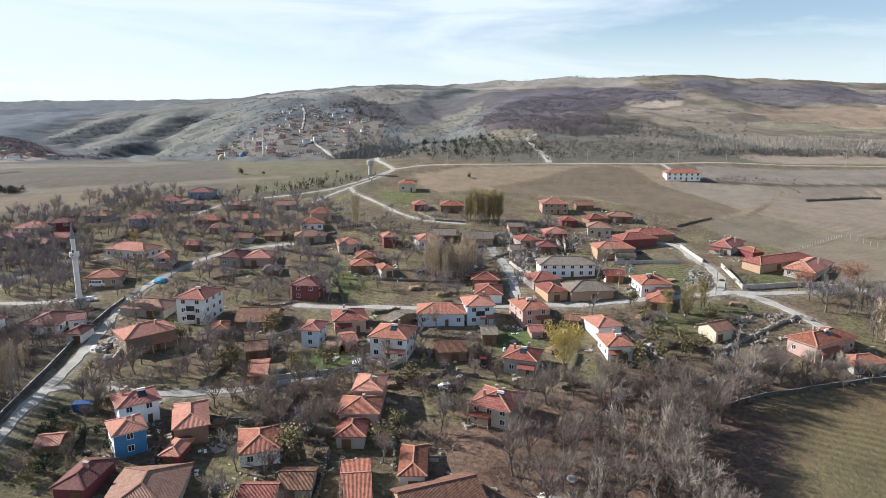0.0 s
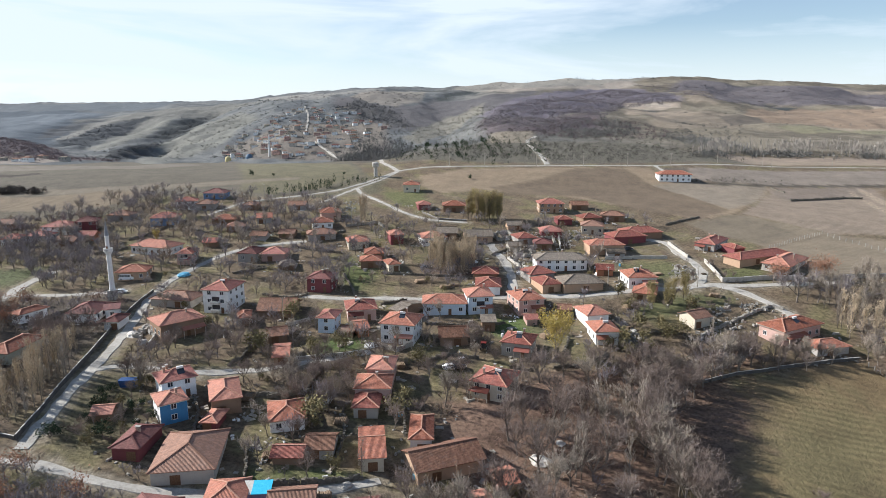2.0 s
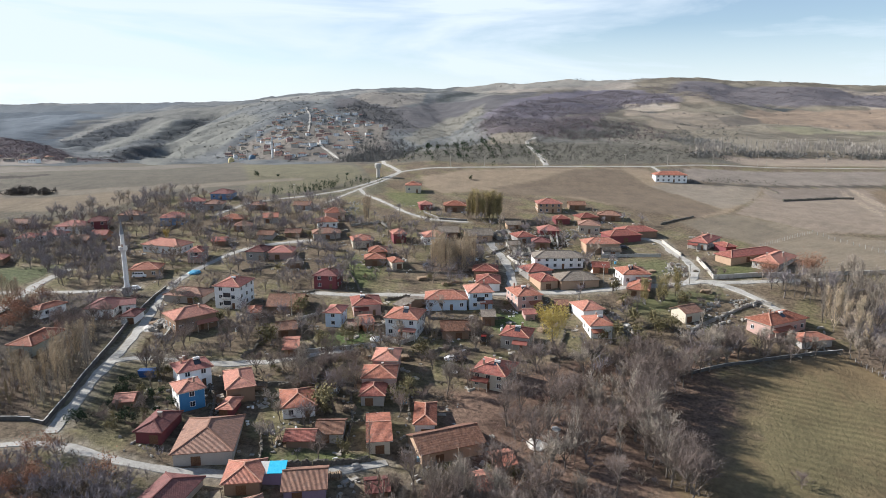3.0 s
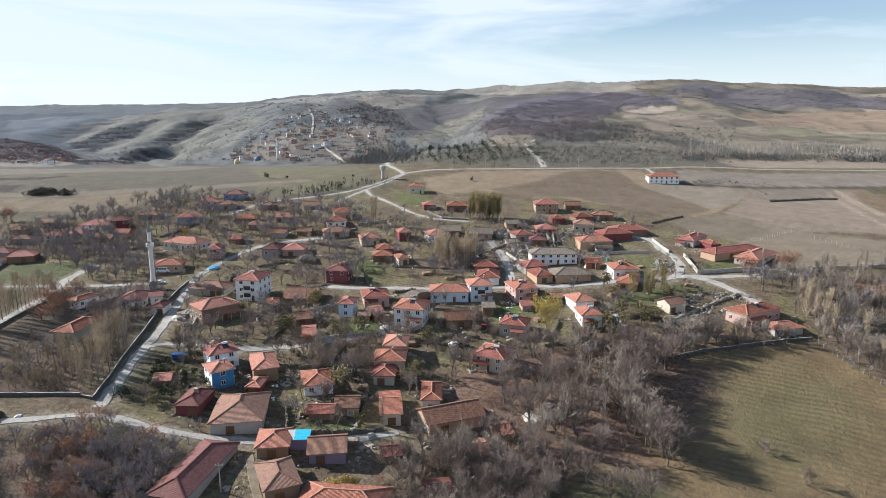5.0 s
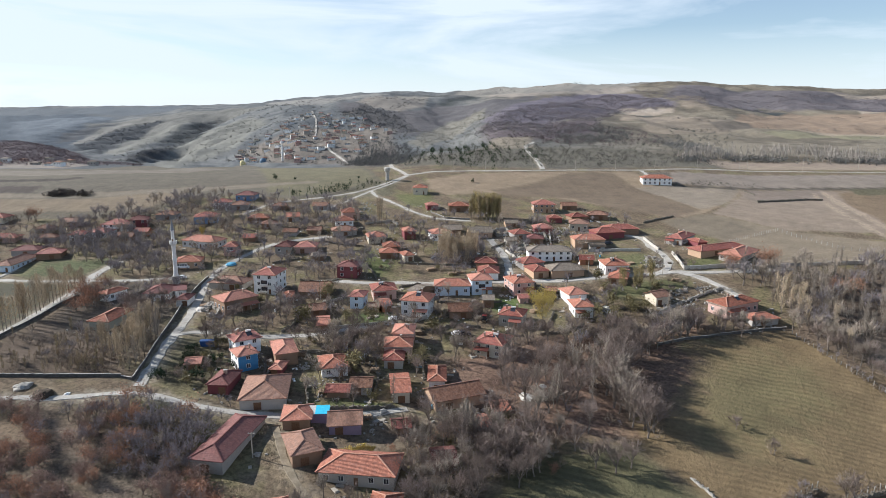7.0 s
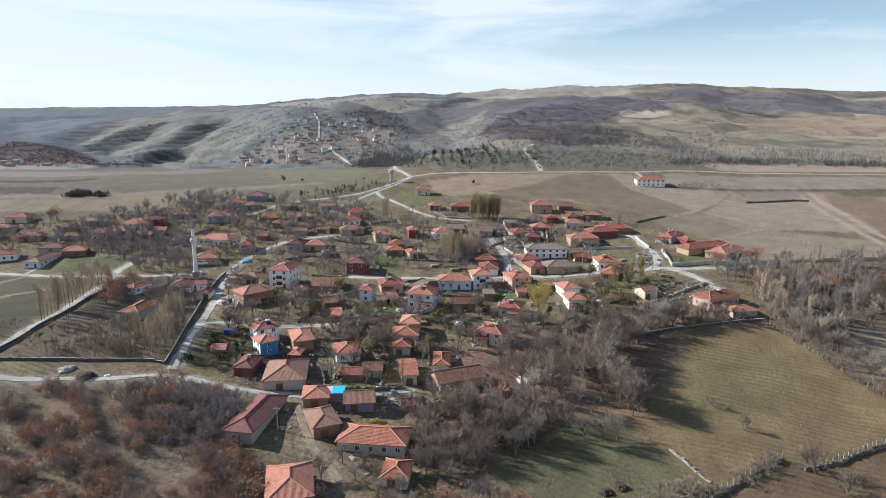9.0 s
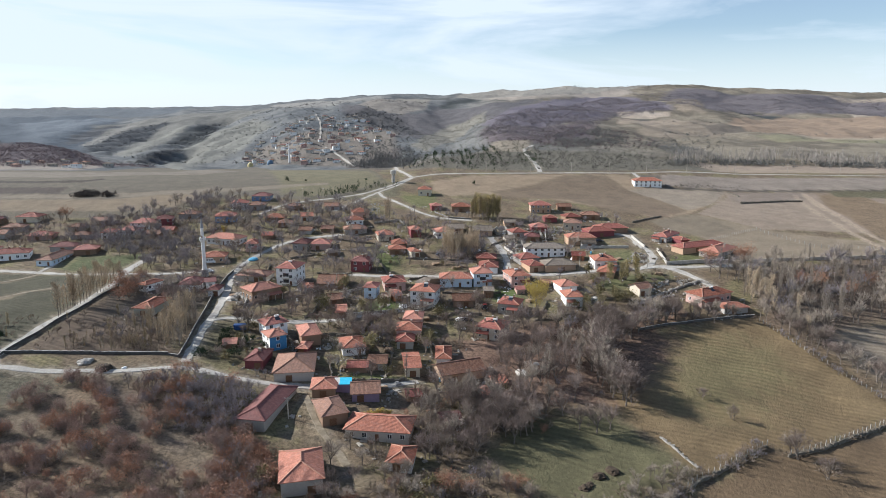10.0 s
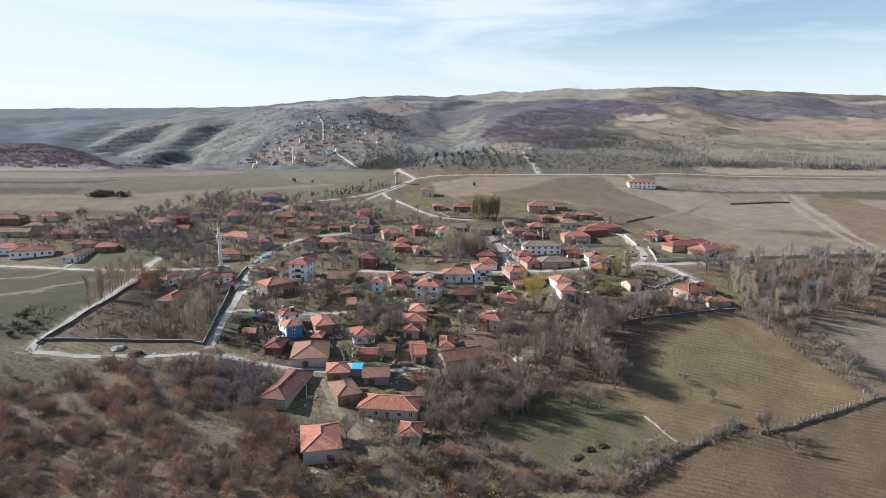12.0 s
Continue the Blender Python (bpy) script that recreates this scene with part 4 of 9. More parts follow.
ROADS.append(("road", [(-24.7, 415.0), (-32.7, 394.2), (-47.7, 368.9), (-58.7, 340.6), (-66.2, 322.7), (-69.5, 313.1)], 3.2, "pale", "pale lane to the upper gardens", 0.15))
ROADS.append(("road", [(-24.8, 417.0), (-7.5, 425.3), (30.6, 429.6), (95.0, 433.1), (151.4, 435.6), (231.2, 450.7), (292.4, 449.1), (426.5, 440.1)], 3.6, "pale", "straight pale country road across the plateau", 0.15))
ROADS.append(("road", [(-24.8, 417.0), (-33.2, 442.2), (-40.4, 467.4), (-66.1, 705.6)], 4.5, "pale", "pale country road towards the far valley", 0.15))
ROADS.append(("road", [(-47.2, 370.5), (-42.5, 354.2), (-34.9, 342.4), (-26.1, 328.2), (-16.7, 310.9), (-8.9, 299.6), (-0.2, 292.6), (17.4, 287.8)], 3.4, "pale", "pale curving lane below the barn", 0.15))
ROADS.append(("road", [(155.5, 403.2), (155.1, 433.6)], 4, "pale", "pale farm driveway", 0.15))
ROADS.append(("track", [(79.0, 435.0), (81.3, 462.7), (84.5, 518.8), (84.8, 577.2), (87.2, 615.7), (103.4, 671.3)], 5.5, "pale", "pale track up the scrub hill", 0.4))
ROADS.append(("road", [(-283.3, 1384.5), (-243.2, 1216.5), (-217.4, 1078.4), (-200.2, 972.4)], 4.5, "pale", "pale street of the far hillside village", 0.8))
ROADS.append(("road", [(-177.4, 895.2), (-154.6, 837.8), (-139.6, 819.8), (-125.3, 774.1), (-111.8, 738.6)], 5, "pale", "pale road below the far village", 0.8))
ROADS.append(("road", [(-112.2, 205.2), (-116.3, 200.2), (-124.8, 200.1)], 3, "pale", "pale village road", 0.15))
ROADS.append(("track", [(-41, 80), (-38, 72), (-33, 61), (-30, 57), (-26, 51), (-24, 47)], 2.8, "dirt", "pale dirt track between farm buildings", 0.1))

# ---------------------------------------------------------------- ground: one sheet to the horizon
def inside(poly, x, y):
    """Signed distance to an outline, positive inside."""
    p = np.array(poly, float)
    q = np.roll(p, -1, 0)
    best = np.full(x.shape, 1e9)
    odd = np.zeros(x.shape, bool)
    for (xa, ya), (xb, yb) in zip(p, q):
        dx, dy = xb - xa, yb - ya
        t = np.clip(((x - xa) * dx + (y - ya) * dy) / (dx * dx + dy * dy + 1e-9), 0, 1)
        best = np.minimum(best, np.hypot(x - xa - t * dx, y - ya - t * dy))
        if dy:
            odd ^= ((ya > y) != (yb > y)) & (x < dx * (y - ya) / dy + xa)
    return np.where(odd, best, -best)


def ground_colour(x, y):
    base = np.zeros(x.shape + (3,))
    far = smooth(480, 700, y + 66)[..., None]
    n1, n2 = fbm(x, y, 40, 4, 0.3), fbm(x, y, 17, 3, 1.9)
    g = smooth(-0.2, 0.9, n1 + 0.5 * n2)[..., None]
    base[:] = np.array((0.15, 0.117, 0.085)) * (1 - g) + np.array((0.175, 0.155, 0.09)) * g
    bare = smooth(0.5, 1.1, fbm(x, y, 26, 4, 3.1))[..., None]
    base = base * (1 - bare) + np.array((0.20, 0.165, 0.12)) * bare
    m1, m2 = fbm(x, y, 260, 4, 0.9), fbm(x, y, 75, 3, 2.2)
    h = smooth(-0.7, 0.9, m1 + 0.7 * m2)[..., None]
    # western hills carry a blue tint in place of distance haze
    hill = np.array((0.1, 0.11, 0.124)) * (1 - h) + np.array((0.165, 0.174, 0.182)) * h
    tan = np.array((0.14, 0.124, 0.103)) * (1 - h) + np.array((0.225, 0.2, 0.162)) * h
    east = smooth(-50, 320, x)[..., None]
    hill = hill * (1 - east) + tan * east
    # scrub and gully shade, painted dark along the valley floors
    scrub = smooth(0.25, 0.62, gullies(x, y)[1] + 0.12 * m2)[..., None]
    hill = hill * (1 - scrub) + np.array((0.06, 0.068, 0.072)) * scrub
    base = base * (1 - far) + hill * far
    wob = 1.5 * fbm(x, y, 12, 2, 0.7)
    rough = np.ones(x.shape)
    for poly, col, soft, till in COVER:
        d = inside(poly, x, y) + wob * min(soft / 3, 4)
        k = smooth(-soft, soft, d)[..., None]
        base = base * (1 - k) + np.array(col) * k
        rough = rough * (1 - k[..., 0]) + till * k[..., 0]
    # trodden, dusty verges of the lanes
    near = (y < 520) & (y > -40)
    for name, pts, width, look_, label, lift in ROADS:
        for (xa, ya), (xb, yb) in zip(pts, pts[1:]):
            box_ = near & (x > min(xa, xb) - 8) & (x < max(xa, xb) + 8) & (y > min(ya, yb) - 8) & (y < max(ya, yb) + 8)
            if not box_.any():
                continue
            px, py = x[box_], y[box_]
            dx, dy = xb - xa, yb - ya
            t = np.clip(((px - xa) * dx + (py - ya) * dy) / (dx * dx + dy * dy + 1e-9), 0, 1)
            d = np.hypot(px - xa - t * dx, py - ya - t * dy) - width * 0.34 + 1.1 * fbm(px, py, 7, 2, 0.2)
            k = (0.75 * smooth(2.4, 0.0, d))[:, None]
            base[box_] = base[box_] * (1 - k) + np.array((0.27, 0.24, 0.195) if look_ == "pale" else (0.22, 0.18, 0.13)) * k
    return np.clip(base, 0.02, 0.6), rough


def ground_mat():
    def col(n, l):
        a = n.new("ShaderNodeAttribute")
        a.attribute_name = "soil"
        pos = coords(n, "World")
        c = a.outputs["Color"]
        big = noise_tex(n, l, 0.09, 6, 0.65, vec=pos)
        c = mix(n, l, 1.0, c, ramp(n, l, big, ((0.3, (0.8, 0.8, 0.8)), (0.7, (1.16, 1.15, 1.12)))), "MULTIPLY")
        fine = noise_tex(n, l, 0.9, 6, 0.75, vec=pos)
        c = mix(n, l, a.outputs["Alpha"], c, ramp(n, l, fine, ((0.34, (0.5, 0.5, 0.48)), (0.66, (1.42, 1.39, 1.33)))), "MULTIPLY")
        w = n.new("ShaderNodeTexWave")
        w.inputs["Scale"].default_value = 0.13
        w.inputs["Distortion"].default_value = 5.0
        w.inputs["Detail"].default_value = 3.0
        w.inputs["Detail Scale"].default_value = 0.35
        mp = n.new("ShaderNodeMapping")
        mp.inputs["Rotation"].default_value = (0, 0, radians(-68))
        l.new(pos, mp.inputs["Vector"])
        l.new(mp.outputs["Vector"], w.inputs["Vector"])
        lines = mix(n, l, 1.0, c, ramp(n, l, w.outputs["Fac"], ((0.2, (0.82, 0.82, 0.81)), (0.8, (1.11, 1.11, 1.1)))), "MULTIPLY")
        return mix(n, l, ramp(n, l, noise_tex(n, l, 0.035, 4, 0.6, vec=pos), ((0.4, (0.05, 0.05, 0.05)), (0.65, (0.9, 0.9, 0.9)))), c, lines)
    return mat("ground_soil", col, 0.95, 0.15, lambda n, l: (noise_tex(n, l, 0.8, 6, 0.7, vec=coords(n, "World")), 0.5))


MAT_GROUND = ground_mat()
MAT_PALE = mat("pale_road", lambda n, l: mix(n, l, 1.0, ramp(n, l, noise_tex(n, l, 0.25, 6, 0.7), ((0.3, (0.31, 0.29, 0.255)), (0.65, (0.5, 0.475, 0.43)))), ramp(n, l, noise_tex(n, l, 1.7, 5, 0.7), ((0.3, (0.75, 0.75, 0.75)), (0.7, (1.1, 1.1, 1.1)))), "MULTIPLY"), 0.95, 0.15, lambda n, l: (noise_tex(n, l, 3, 4), 0.05))
MAT_DIRT = mat("dirt_track", lambda n, l: ramp(n, l, noise_tex(n, l, 0.5, 6, 0.7), ((0.3, (0.17, 0.14, 0.1)), (0.65, (0.30, 0.255, 0.19)))), 0.95, 0.15, lambda n, l: (noise_tex(n, l, 3, 4), 0.08))


def ground():
    """A fan of rings round a point behind the walk, fine ahead and coarse behind."""
    cx, cy = 0.0, -190.0
    th = np.concatenate([np.linspace(-46, 46, 500), np.linspace(46, 314, 60)[1:-1]])
    rr = np.concatenate([[0.0], np.geomspace(12, 110, 24), np.geomspace(110, 900, 300)[1:], np.geomspace(900, 2600, 140)[1:], np.geomspace(2600, 4700, 30)[1:]])
    T, Rr = np.meshgrid(np.radians(th), rr)
    X, Y = cx + Rr * np.sin(T), cy + Rr * np.cos(T)
    Z = land(X, Y)
    n = len(th)
    v = np.column_stack([X.ravel(), Y.ravel(), Z.ravel()])
    i = np.arange(len(rr) - 1)[:, None] * n
    j = np.arange(n)[None, :]
    j2 = (j + 1) % n
    f = np.stack([i + j, i + n + j, i + n + j2, i + j2], -1).reshape(-1, 4)
    me = bpy.data.meshes.new("ground")
    me.from_pydata(v.tolist(), [], f[:, ::-1].tolist())
    me.polygons.foreach_set("use_smooth", np.ones(len(me.polygons), bool))
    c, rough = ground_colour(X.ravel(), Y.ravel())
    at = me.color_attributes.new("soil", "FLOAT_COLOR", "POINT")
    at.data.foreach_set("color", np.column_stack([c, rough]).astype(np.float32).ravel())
    me.materials.append(MAT_GROUND)
    return tagged(new("ground", me), "dry grass and bare soil over rolling land", "ground", kind="structure")


ground_sheet = ground()
for name, pts, width, look_, label, lift in ROADS:
    strip(name, pts, width * 0.7, MAT_PALE if look_ == "pale" else MAT_DIRT, label, lift, "road" if name == "road" else "track", 2.0 if lift < 0.3 else 6.0)

house(-174.9, 278.0, 0, 13.7, 10.0, 4.4, "h", "white", "r", "w2", "two-storey white village house with red tiled hip roof")
house(-165.9, 283.9, 14, 8.9, 10.0, 5.0, "h", "maroon", "d", "w2", "one-storey dark red village house with dark red tiled hip roof")
house(-157.5, 301.6, 0, 11.0, 9.0, 3.0, "h", "grey", "b", "-", "one-storey grey village barn with brown tiled hip roof")
house(-188.2, 261.8, 13, 7.2, 9.0, 3.8, "h", "white", "r", "w2", "one-storey white village house with red tiled hip roof")
house(-186.2, 233.0, 14, 10.6, 9.0, 3.0, "h", "brown", "r", "-", "one-storey brown village barn with red tiled hip roof")
house(-195.9, 221.6, -0, 8.0, 21.1, 3.2, "h", "bluewhite", "b", "w1", "one-storey pale blue village house with brown tiled hip roof")
house(-222.1, 224.2, 21, 20.5, 9.0, 3.6, "h", "white", "r", "w1c", "one-storey white village house with red tiled hip roof")
house(-238.8, 229.7, 8, 14.2, 10, 3.8, "h", "white", "r", "w1", "one-storey white village house with red tiled hip roof")
house(-253.6, 296.8, 0, 13.0, 10, 3.5, "h", "cream", "r", "-", "one-storey cream village house with red tiled hip roof")
house(-275.2, 288.8, 0, 18.1, 9, 4, "h", "brown", "d", "-", "one-storey brown village barn with dark red tiled hip roof")
house(-255.4, 262.9, -4, 20.1, 8, 3, "g", "grey", "b", "-", "one-storey grey village barn with brown tiled gable roof")
house(-206.5, 288.5, 0, 8.5, 7, 2.8, "g", "brown", "b", "-", "one-storey brown village barn with brown tiled gable roof")
house(-132.0, 293.0, 12, 12.6, 10.0, 4.0, "h", "blue", "r", "w1", "one-storey blue village house with red tiled hip roof")
house(-132.7, 323.6, 14, 10.2, 9.0, 4.6, "h", "white", "r", "w2", "one-storey white village house with red tiled hip roof")
house(-122.0, 323.6, 7, 9.8, 9.0, 3.2, "h", "grey", "b", "-", "one-storey grey village barn with brown tiled hip roof")
house(-124.9, 348.4, 0, 12.1, 10.0, 3.6, "h", "blue", "d", "w1", "one-storey blue village house with dark red tiled hip roof")
house(-118.4, 249.5, -18, 18.7, 10.1, 3.6, "h", "white", "o", "w1", "one-storey white village house with orange tiled hip roof")
house(-100.2, 236.4, 4, 5.8, 10.0, 4.6, "h", "pink", "r", "w2ba", "two-storey pink village house with red tiled hip roof")
house(-114.1, 217.8, 9, 10.7, 9.0, 3.4, "h", "tan", "o", "w1", "one-storey tan village house with orange tiled hip roof")
house(-109.2, 174.8, 3, 8.9, 11.0, 3.2, "h", "white", "d", "w1", "one-storey white village house with dark red tiled hip roof")
house(-102.1, 176.0, 21, 3.9, 7.0, 3.4, "g", "white", "d", "w1", "one-storey white village house with dark red tiled gable roof")
house(-96.6, 166.6, 0, 4.4, 7.0, 2.8, "h", "white", "d", "-", "one-storey white village house with dark red tiled hip roof")
house(-126.1, 170.9, -25, 4.2, 9, 3.2, "h", "white", "o", "w1", "one-storey white village house with orange tiled hip roof")
house(-113.7, 143.9, -7, 7.0, 14.0, 3.4, "h", "greenish", "o", "-", "one-storey pale green village house with orange tiled hip roof")
house(-68.6, 184.4, -9, 8.9, 11.6, 8.0, "h", "white", "r", "w3csb", "three-storey white village house with red tiled hip roof")
house(-49.1, 180.1, 0, 11.5, 11.0, 2.4, "g", "brown", "b", "-", "one-storey brown village barn with brown tiled gable roof")
house(-58.1, 170.9, 13, 3.8, 7.0, 2.8, "h", "cream", "o", "-", "one-storey cream village house with orange tiled hip roof")
house(-76.0, 162.3, 42, 12.9, 9.5, 5.0, "h", "brown", "o", "w1ca", "one-storey brown village house with orange tiled hip roof")
house(-38.8, 203.5, -8, 8.6, 9.1, 5.2, "h", "maroon", "d", "w2c", "two-storey dark red village house with dark red tiled hip roof")
house(-74.4, 238.8, -7, 7.9, 10.0, 3.8, "h", "grey", "d", "w1", "one-storey grey village house with dark red tiled hip roof")
house(-64.7, 239.6, 0, 9.5, 10.0, 3.2, "h", "pink", "r", "-", "one-storey pink village house with red tiled hip roof")
house(-57.0, 226.7, 8, 5.6, 8.0, 2.2, "h", "brown", "y", "-", "one-storey brown village barn with weathered grey-brown hip roof")
house(-51.5, 299.0, 14, 9.4, 10.0, 4.0, "h", "pink", "o", "-", "one-storey pink village house with orange tiled hip roof")
house(-53.0, 283.9, 14, 9.4, 9.0, 3.4, "h", "white", "o", "w1", "one-storey white village house with orange tiled hip roof")
house(-101.8, 292.2, 0, 11.2, 9, 3, "h", "brown", "o", "-", "one-storey brown village barn with orange tiled hip roof")
house(-83.3, 293.7, 13, 6.7, 8.0, 3.0, "g", "grey", "o", "-", "one-storey grey village barn with orange tiled gable roof")
house(-93.5, 280.9, 10, 8.0, 8, 2.8, "h", "brown", "b", "-", "one-storey brown village barn with brown tiled hip roof")
house(-50.4, 266.9, 14, 12.2, 9.0, 3.0, "h", "grey", "b", "-", "one-storey grey village barn with brown tiled hip roof")
house(-32.4, 254.2, 14, 8.6, 10.0, 3.5, "h", "cream", "o", "w1", "one-storey cream village house with orange tiled hip roof")
house(-16.1, 260.3, 14, 5.8, 9.0, 4.4, "h", "maroon", "o", "-", "one-storey dark red village house with orange tiled hip roof")
house(-23.2, 237.5, 7, 7.6, 9.0, 3.4, "h", "brown", "o", "-", "one-storey brown village barn with orange tiled hip roof")
house(-23.8, 229.1, 6, 8.1, 8.0, 3.0, "h", "brown", "o", "-", "one-storey brown village barn with orange tiled hip roof")
house(-15.1, 224.5, 20, 4.4, 8.0, 3.0, "h", "cream", "o", "-", "one-storey cream village house with orange tiled hip roof")
house(0.4, 258.2, 14, 10.3, 10.0, 3.6, "h", "white", "o", "w1", "one-storey white village house with orange tiled hip roof")
house(-4.9, 316.7, 10, 6.5, 8.0, 3.0, "h", "maroon", "r", "-", "one-storey dark red village house with red tiled hip roof")
house(-30.3, 167.0, -7, 5.0, 7.6, 5.0, "h", "bluewhite", "r", "w2", "two-storey pale blue village house with red tiled hip roof")
house(-21.8, 177.5, 12, 9.0, 10.0, 4.0, "h", "pink", "r", "w1csa", "one-storey pink village house with red tiled hip roof")
house(-20.3, 164.1, 20, 3.4, 8.0, 3.0, "g", "brick", "o", "-", "one-storey brick village house with orange tiled gable roof")
house(-6.7, 179.4, -40, 4.0, 12, 3.2, "g", "brown", "y", "-", "one-storey brown village barn with weathered grey-brown gable roof")
house(-7.4, 160.8, -13, 10.0, 10.0, 6.2, "h", "white", "o", "w2csa", "two-storey white village house with orange tiled hip roof")
house(5.7, 181.9, 0, 14.0, 9.0, 4.0, "h", "bluewhite", "o", "w1", "one-storey pale blue village house with orange tiled hip roof")
house(16.9, 182.7, 8, 8.0, 9.0, 6.2, "h", "bluewhite", "o", "w3ba", "two-storey pale blue village house with orange tiled hip roof")
house(21.5, 199.8, -4, 8.4, 11.0, 3.2, "h", "white", "r", "-", "one-storey white village house with red tiled hip roof")
house(32.8, 182.8, 15, 8.7, 11.0, 5.2, "h", "pink", "o", "w2csa", "two-storey pink village house with orange tiled hip roof")
house(33.1, 171.7, 7, 3.3, 5.0, 2.2, "g", "pink", "r", "-", "one-storey pink village house with red tiled gable roof")
house(50.7, 220.9, 2, 19.4, 9.0, 4.6, "h", "white", "y", "w2", "one-storey white village house with weathered grey-brown hip roof")
house(40.5, 210.0, 18, 9.9, 9.0, 3.0, "h", "grey", "r", "-", "one-storey grey village barn with red tiled hip roof")
house(42.2, 199.3, 16, 7.0, 10.0, 3.2, "h", "tan", "r", "-", "one-storey tan village barn with red tiled hip roof")
house(54.2, 199.4, 7, 14.2, 10.0, 3.2, "h", "tan", "y", "-", "one-storey tan village barn with weathered grey-brown hip roof")
house(75.7, 200.6, 2, 10.0, 10.0, 4.2, "h", "white", "o", "w1csa", "one-storey white village house with orange tiled hip roof")
house(72.7, 240.8, 4, 14.4, 9.0, 4.2, "h", "tan", "o", "-", "one-storey tan village barn with orange tiled hip roof")
house(86.0, 256.8, 14, 15.2, 9.0, 3.4, "h", "maroon", "r", "-", "one-storey dark red village house with red tiled hip roof")
house(94.4, 263.1, 7, 16.9, 9.0, 3.2, "h", "brown", "r", "c", "one-storey brown village house with red tiled hip roof")
house(74.7, 271.9, -10, 9.7, 10, 4, "h", "cream", "b", "w1", "one-storey cream village house with brown tiled hip roof")
house(61.2, 310.6, 0, 12.4, 10.0, 5.0, "h", "tan", "r", "w2c", "one-storey tan village house with red tiled hip roof")
house(54.6, 267.0, 0, 9.3, 9.0, 3.0, "h", "maroon", "r", "-", "one-storey dark red village house with red tiled hip roof")
house(41.2, 257.6, 14, 8.4, 9.0, 3.0, "h", "grey", "r", "-", "one-storey grey village barn with red tiled hip roof")
house(77.0, 290.0, 14, 9.4, 8.0, 2.8, "h", "brown", "r", "-", "one-storey brown village barn with red tiled hip roof")
house(89.5, 292.8, -12, 11.2, 8, 3, "h", "brown", "b", "-", "one-storey brown village barn with brown tiled hip roof")
house(11.2, 313.1, 0, 11.2, 9.0, 3.4, "h", "brown", "o", "-", "one-storey brown village barn with orange tiled hip roof")
house(20.8, 260.6, 6, 12.1, 9, 3, "g", "tan", "y", "-", "one-storey tan village barn with weathered grey-brown gable roof")
house(7.2, 266.4, 0, 8.4, 9, 3, "g", "brown", "y", "-", "one-storey brown village barn with weathered grey-brown gable roof")
house(75.4, 191.0, -20, 7.3, 11, 2.8, "h", "tan", "o", "-", "one-storey tan village barn with orange tiled hip roof")
house(52.7, 172.0, 14, 7.1, 9.0, 4.2, "h", "white", "o", "-", "one-storey white village house with orange tiled hip roof")
house(53.4, 159.9, 4, 6.8, 9.0, 4.4, "h", "white", "o", "w1csa", "one-storey white village house with orange tiled hip roof")
house(27.3, 152.8, -19, 8.3, 8.7, 4.4, "h", "stone", "r", "w1csa", "one-storey stone-grey village house with red tiled hip roof")
house(8.2, 159.9, 3, 8.3, 8.0, 2.8, "g", "brown", "b", "-", "one-storey brown village barn with brown tiled gable roof")
house(19.3, 168.4, 0, 4.0, 7, 3.2, "g", "brown", "y", "-", "one-storey brown village barn with weathered grey-brown gable roof")
house(18.6, 129.9, -25, 9.3, 10.2, 4.6, "h", "cream", "r", "w2csa", "one-storey cream village house with red tiled hip roof")
house(84.6, 169.1, 24, 6.3, 6.5, 3.4, "g", "cream", "b", "-", "one-storey cream village house with brown tiled gable roof")
house(120.3, 246.3, -40, 7.8, 17.4, 3.2, "h", "grey", "r", "w1ca", "one-storey grey village house with red tiled hip roof")
house(124.7, 235.4, 14, 4.8, 8.0, 3.0, "h", "maroon", "r", "-", "one-storey dark red village house with red tiled hip roof")
house(129.4, 223.7, 24, 27.6, 8.0, 2.8, "h", "tan", "r", "-", "one-storey tan village barn with red tiled hip roof")
house(136.1, 215.6, -45, 9.6, 20.6, 3.0, "h", "stone", "o", "w1ca", "one-storey stone-grey village house with orange tiled hip roof")
house(110.6, 161.1, 27, 16.8, 8.4, 4.5, "h", "pink", "o", "w1csa", "one-storey pink village house with orange tiled hip roof")
house(116.8, 152.7, 12, 10.6, 6.5, 2.6, "h", "grey", "o", "-", "one-storey grey village barn with orange tiled hip roof")
house(-61.5, 124.1, 35, 8.0, 7.0, 5.2, "h", "white", "r", "w2cs", "two-storey white village house with red tiled hip roof")
house(-58.1, 112.3, 35, 5.9, 7.0, 5.2, "h", "skyblue", "o", "w2p", "two-storey bright blue village house with orange tiled hip roof")
house(-47.9, 119.7, 21, 6.6, 12.0, 4.0, "h", "brown", "o", "-", "one-storey brown village barn with orange tiled hip roof")
house(-47.1, 109.6, -4, 3.0, 6.0, 2.4, "h", "maroon", "o", "-", "one-storey dark red village house with orange tiled hip roof")
house(-47.4, 96.0, 8, 12.0, 15.9, 3.2, "h", "stone", "b", "-", "one-storey stone-grey village house with brown tiled hip roof")
house(-31.4, 112.8, 15, 7.6, 10.0, 3.1, "h", "white", "o", "w1", "one-storey white village house with orange tiled hip roof")
house(-11.1, 135.2, -3, 6.6, 9.0, 5.0, "h", "pink", "o", "c", "two-storey pink village house with orange tiled hip roof")
house(-12.4, 126.6, 0, 8.6, 8.5, 4.2, "h", "pink", "o", "c", "one-storey pink village house with orange tiled hip roof")
house(-13.3, 119.1, 0, 5.7, 8.0, 3.0, "h", "stone", "r", "-", "one-storey stone-grey village house with red tiled hip roof")
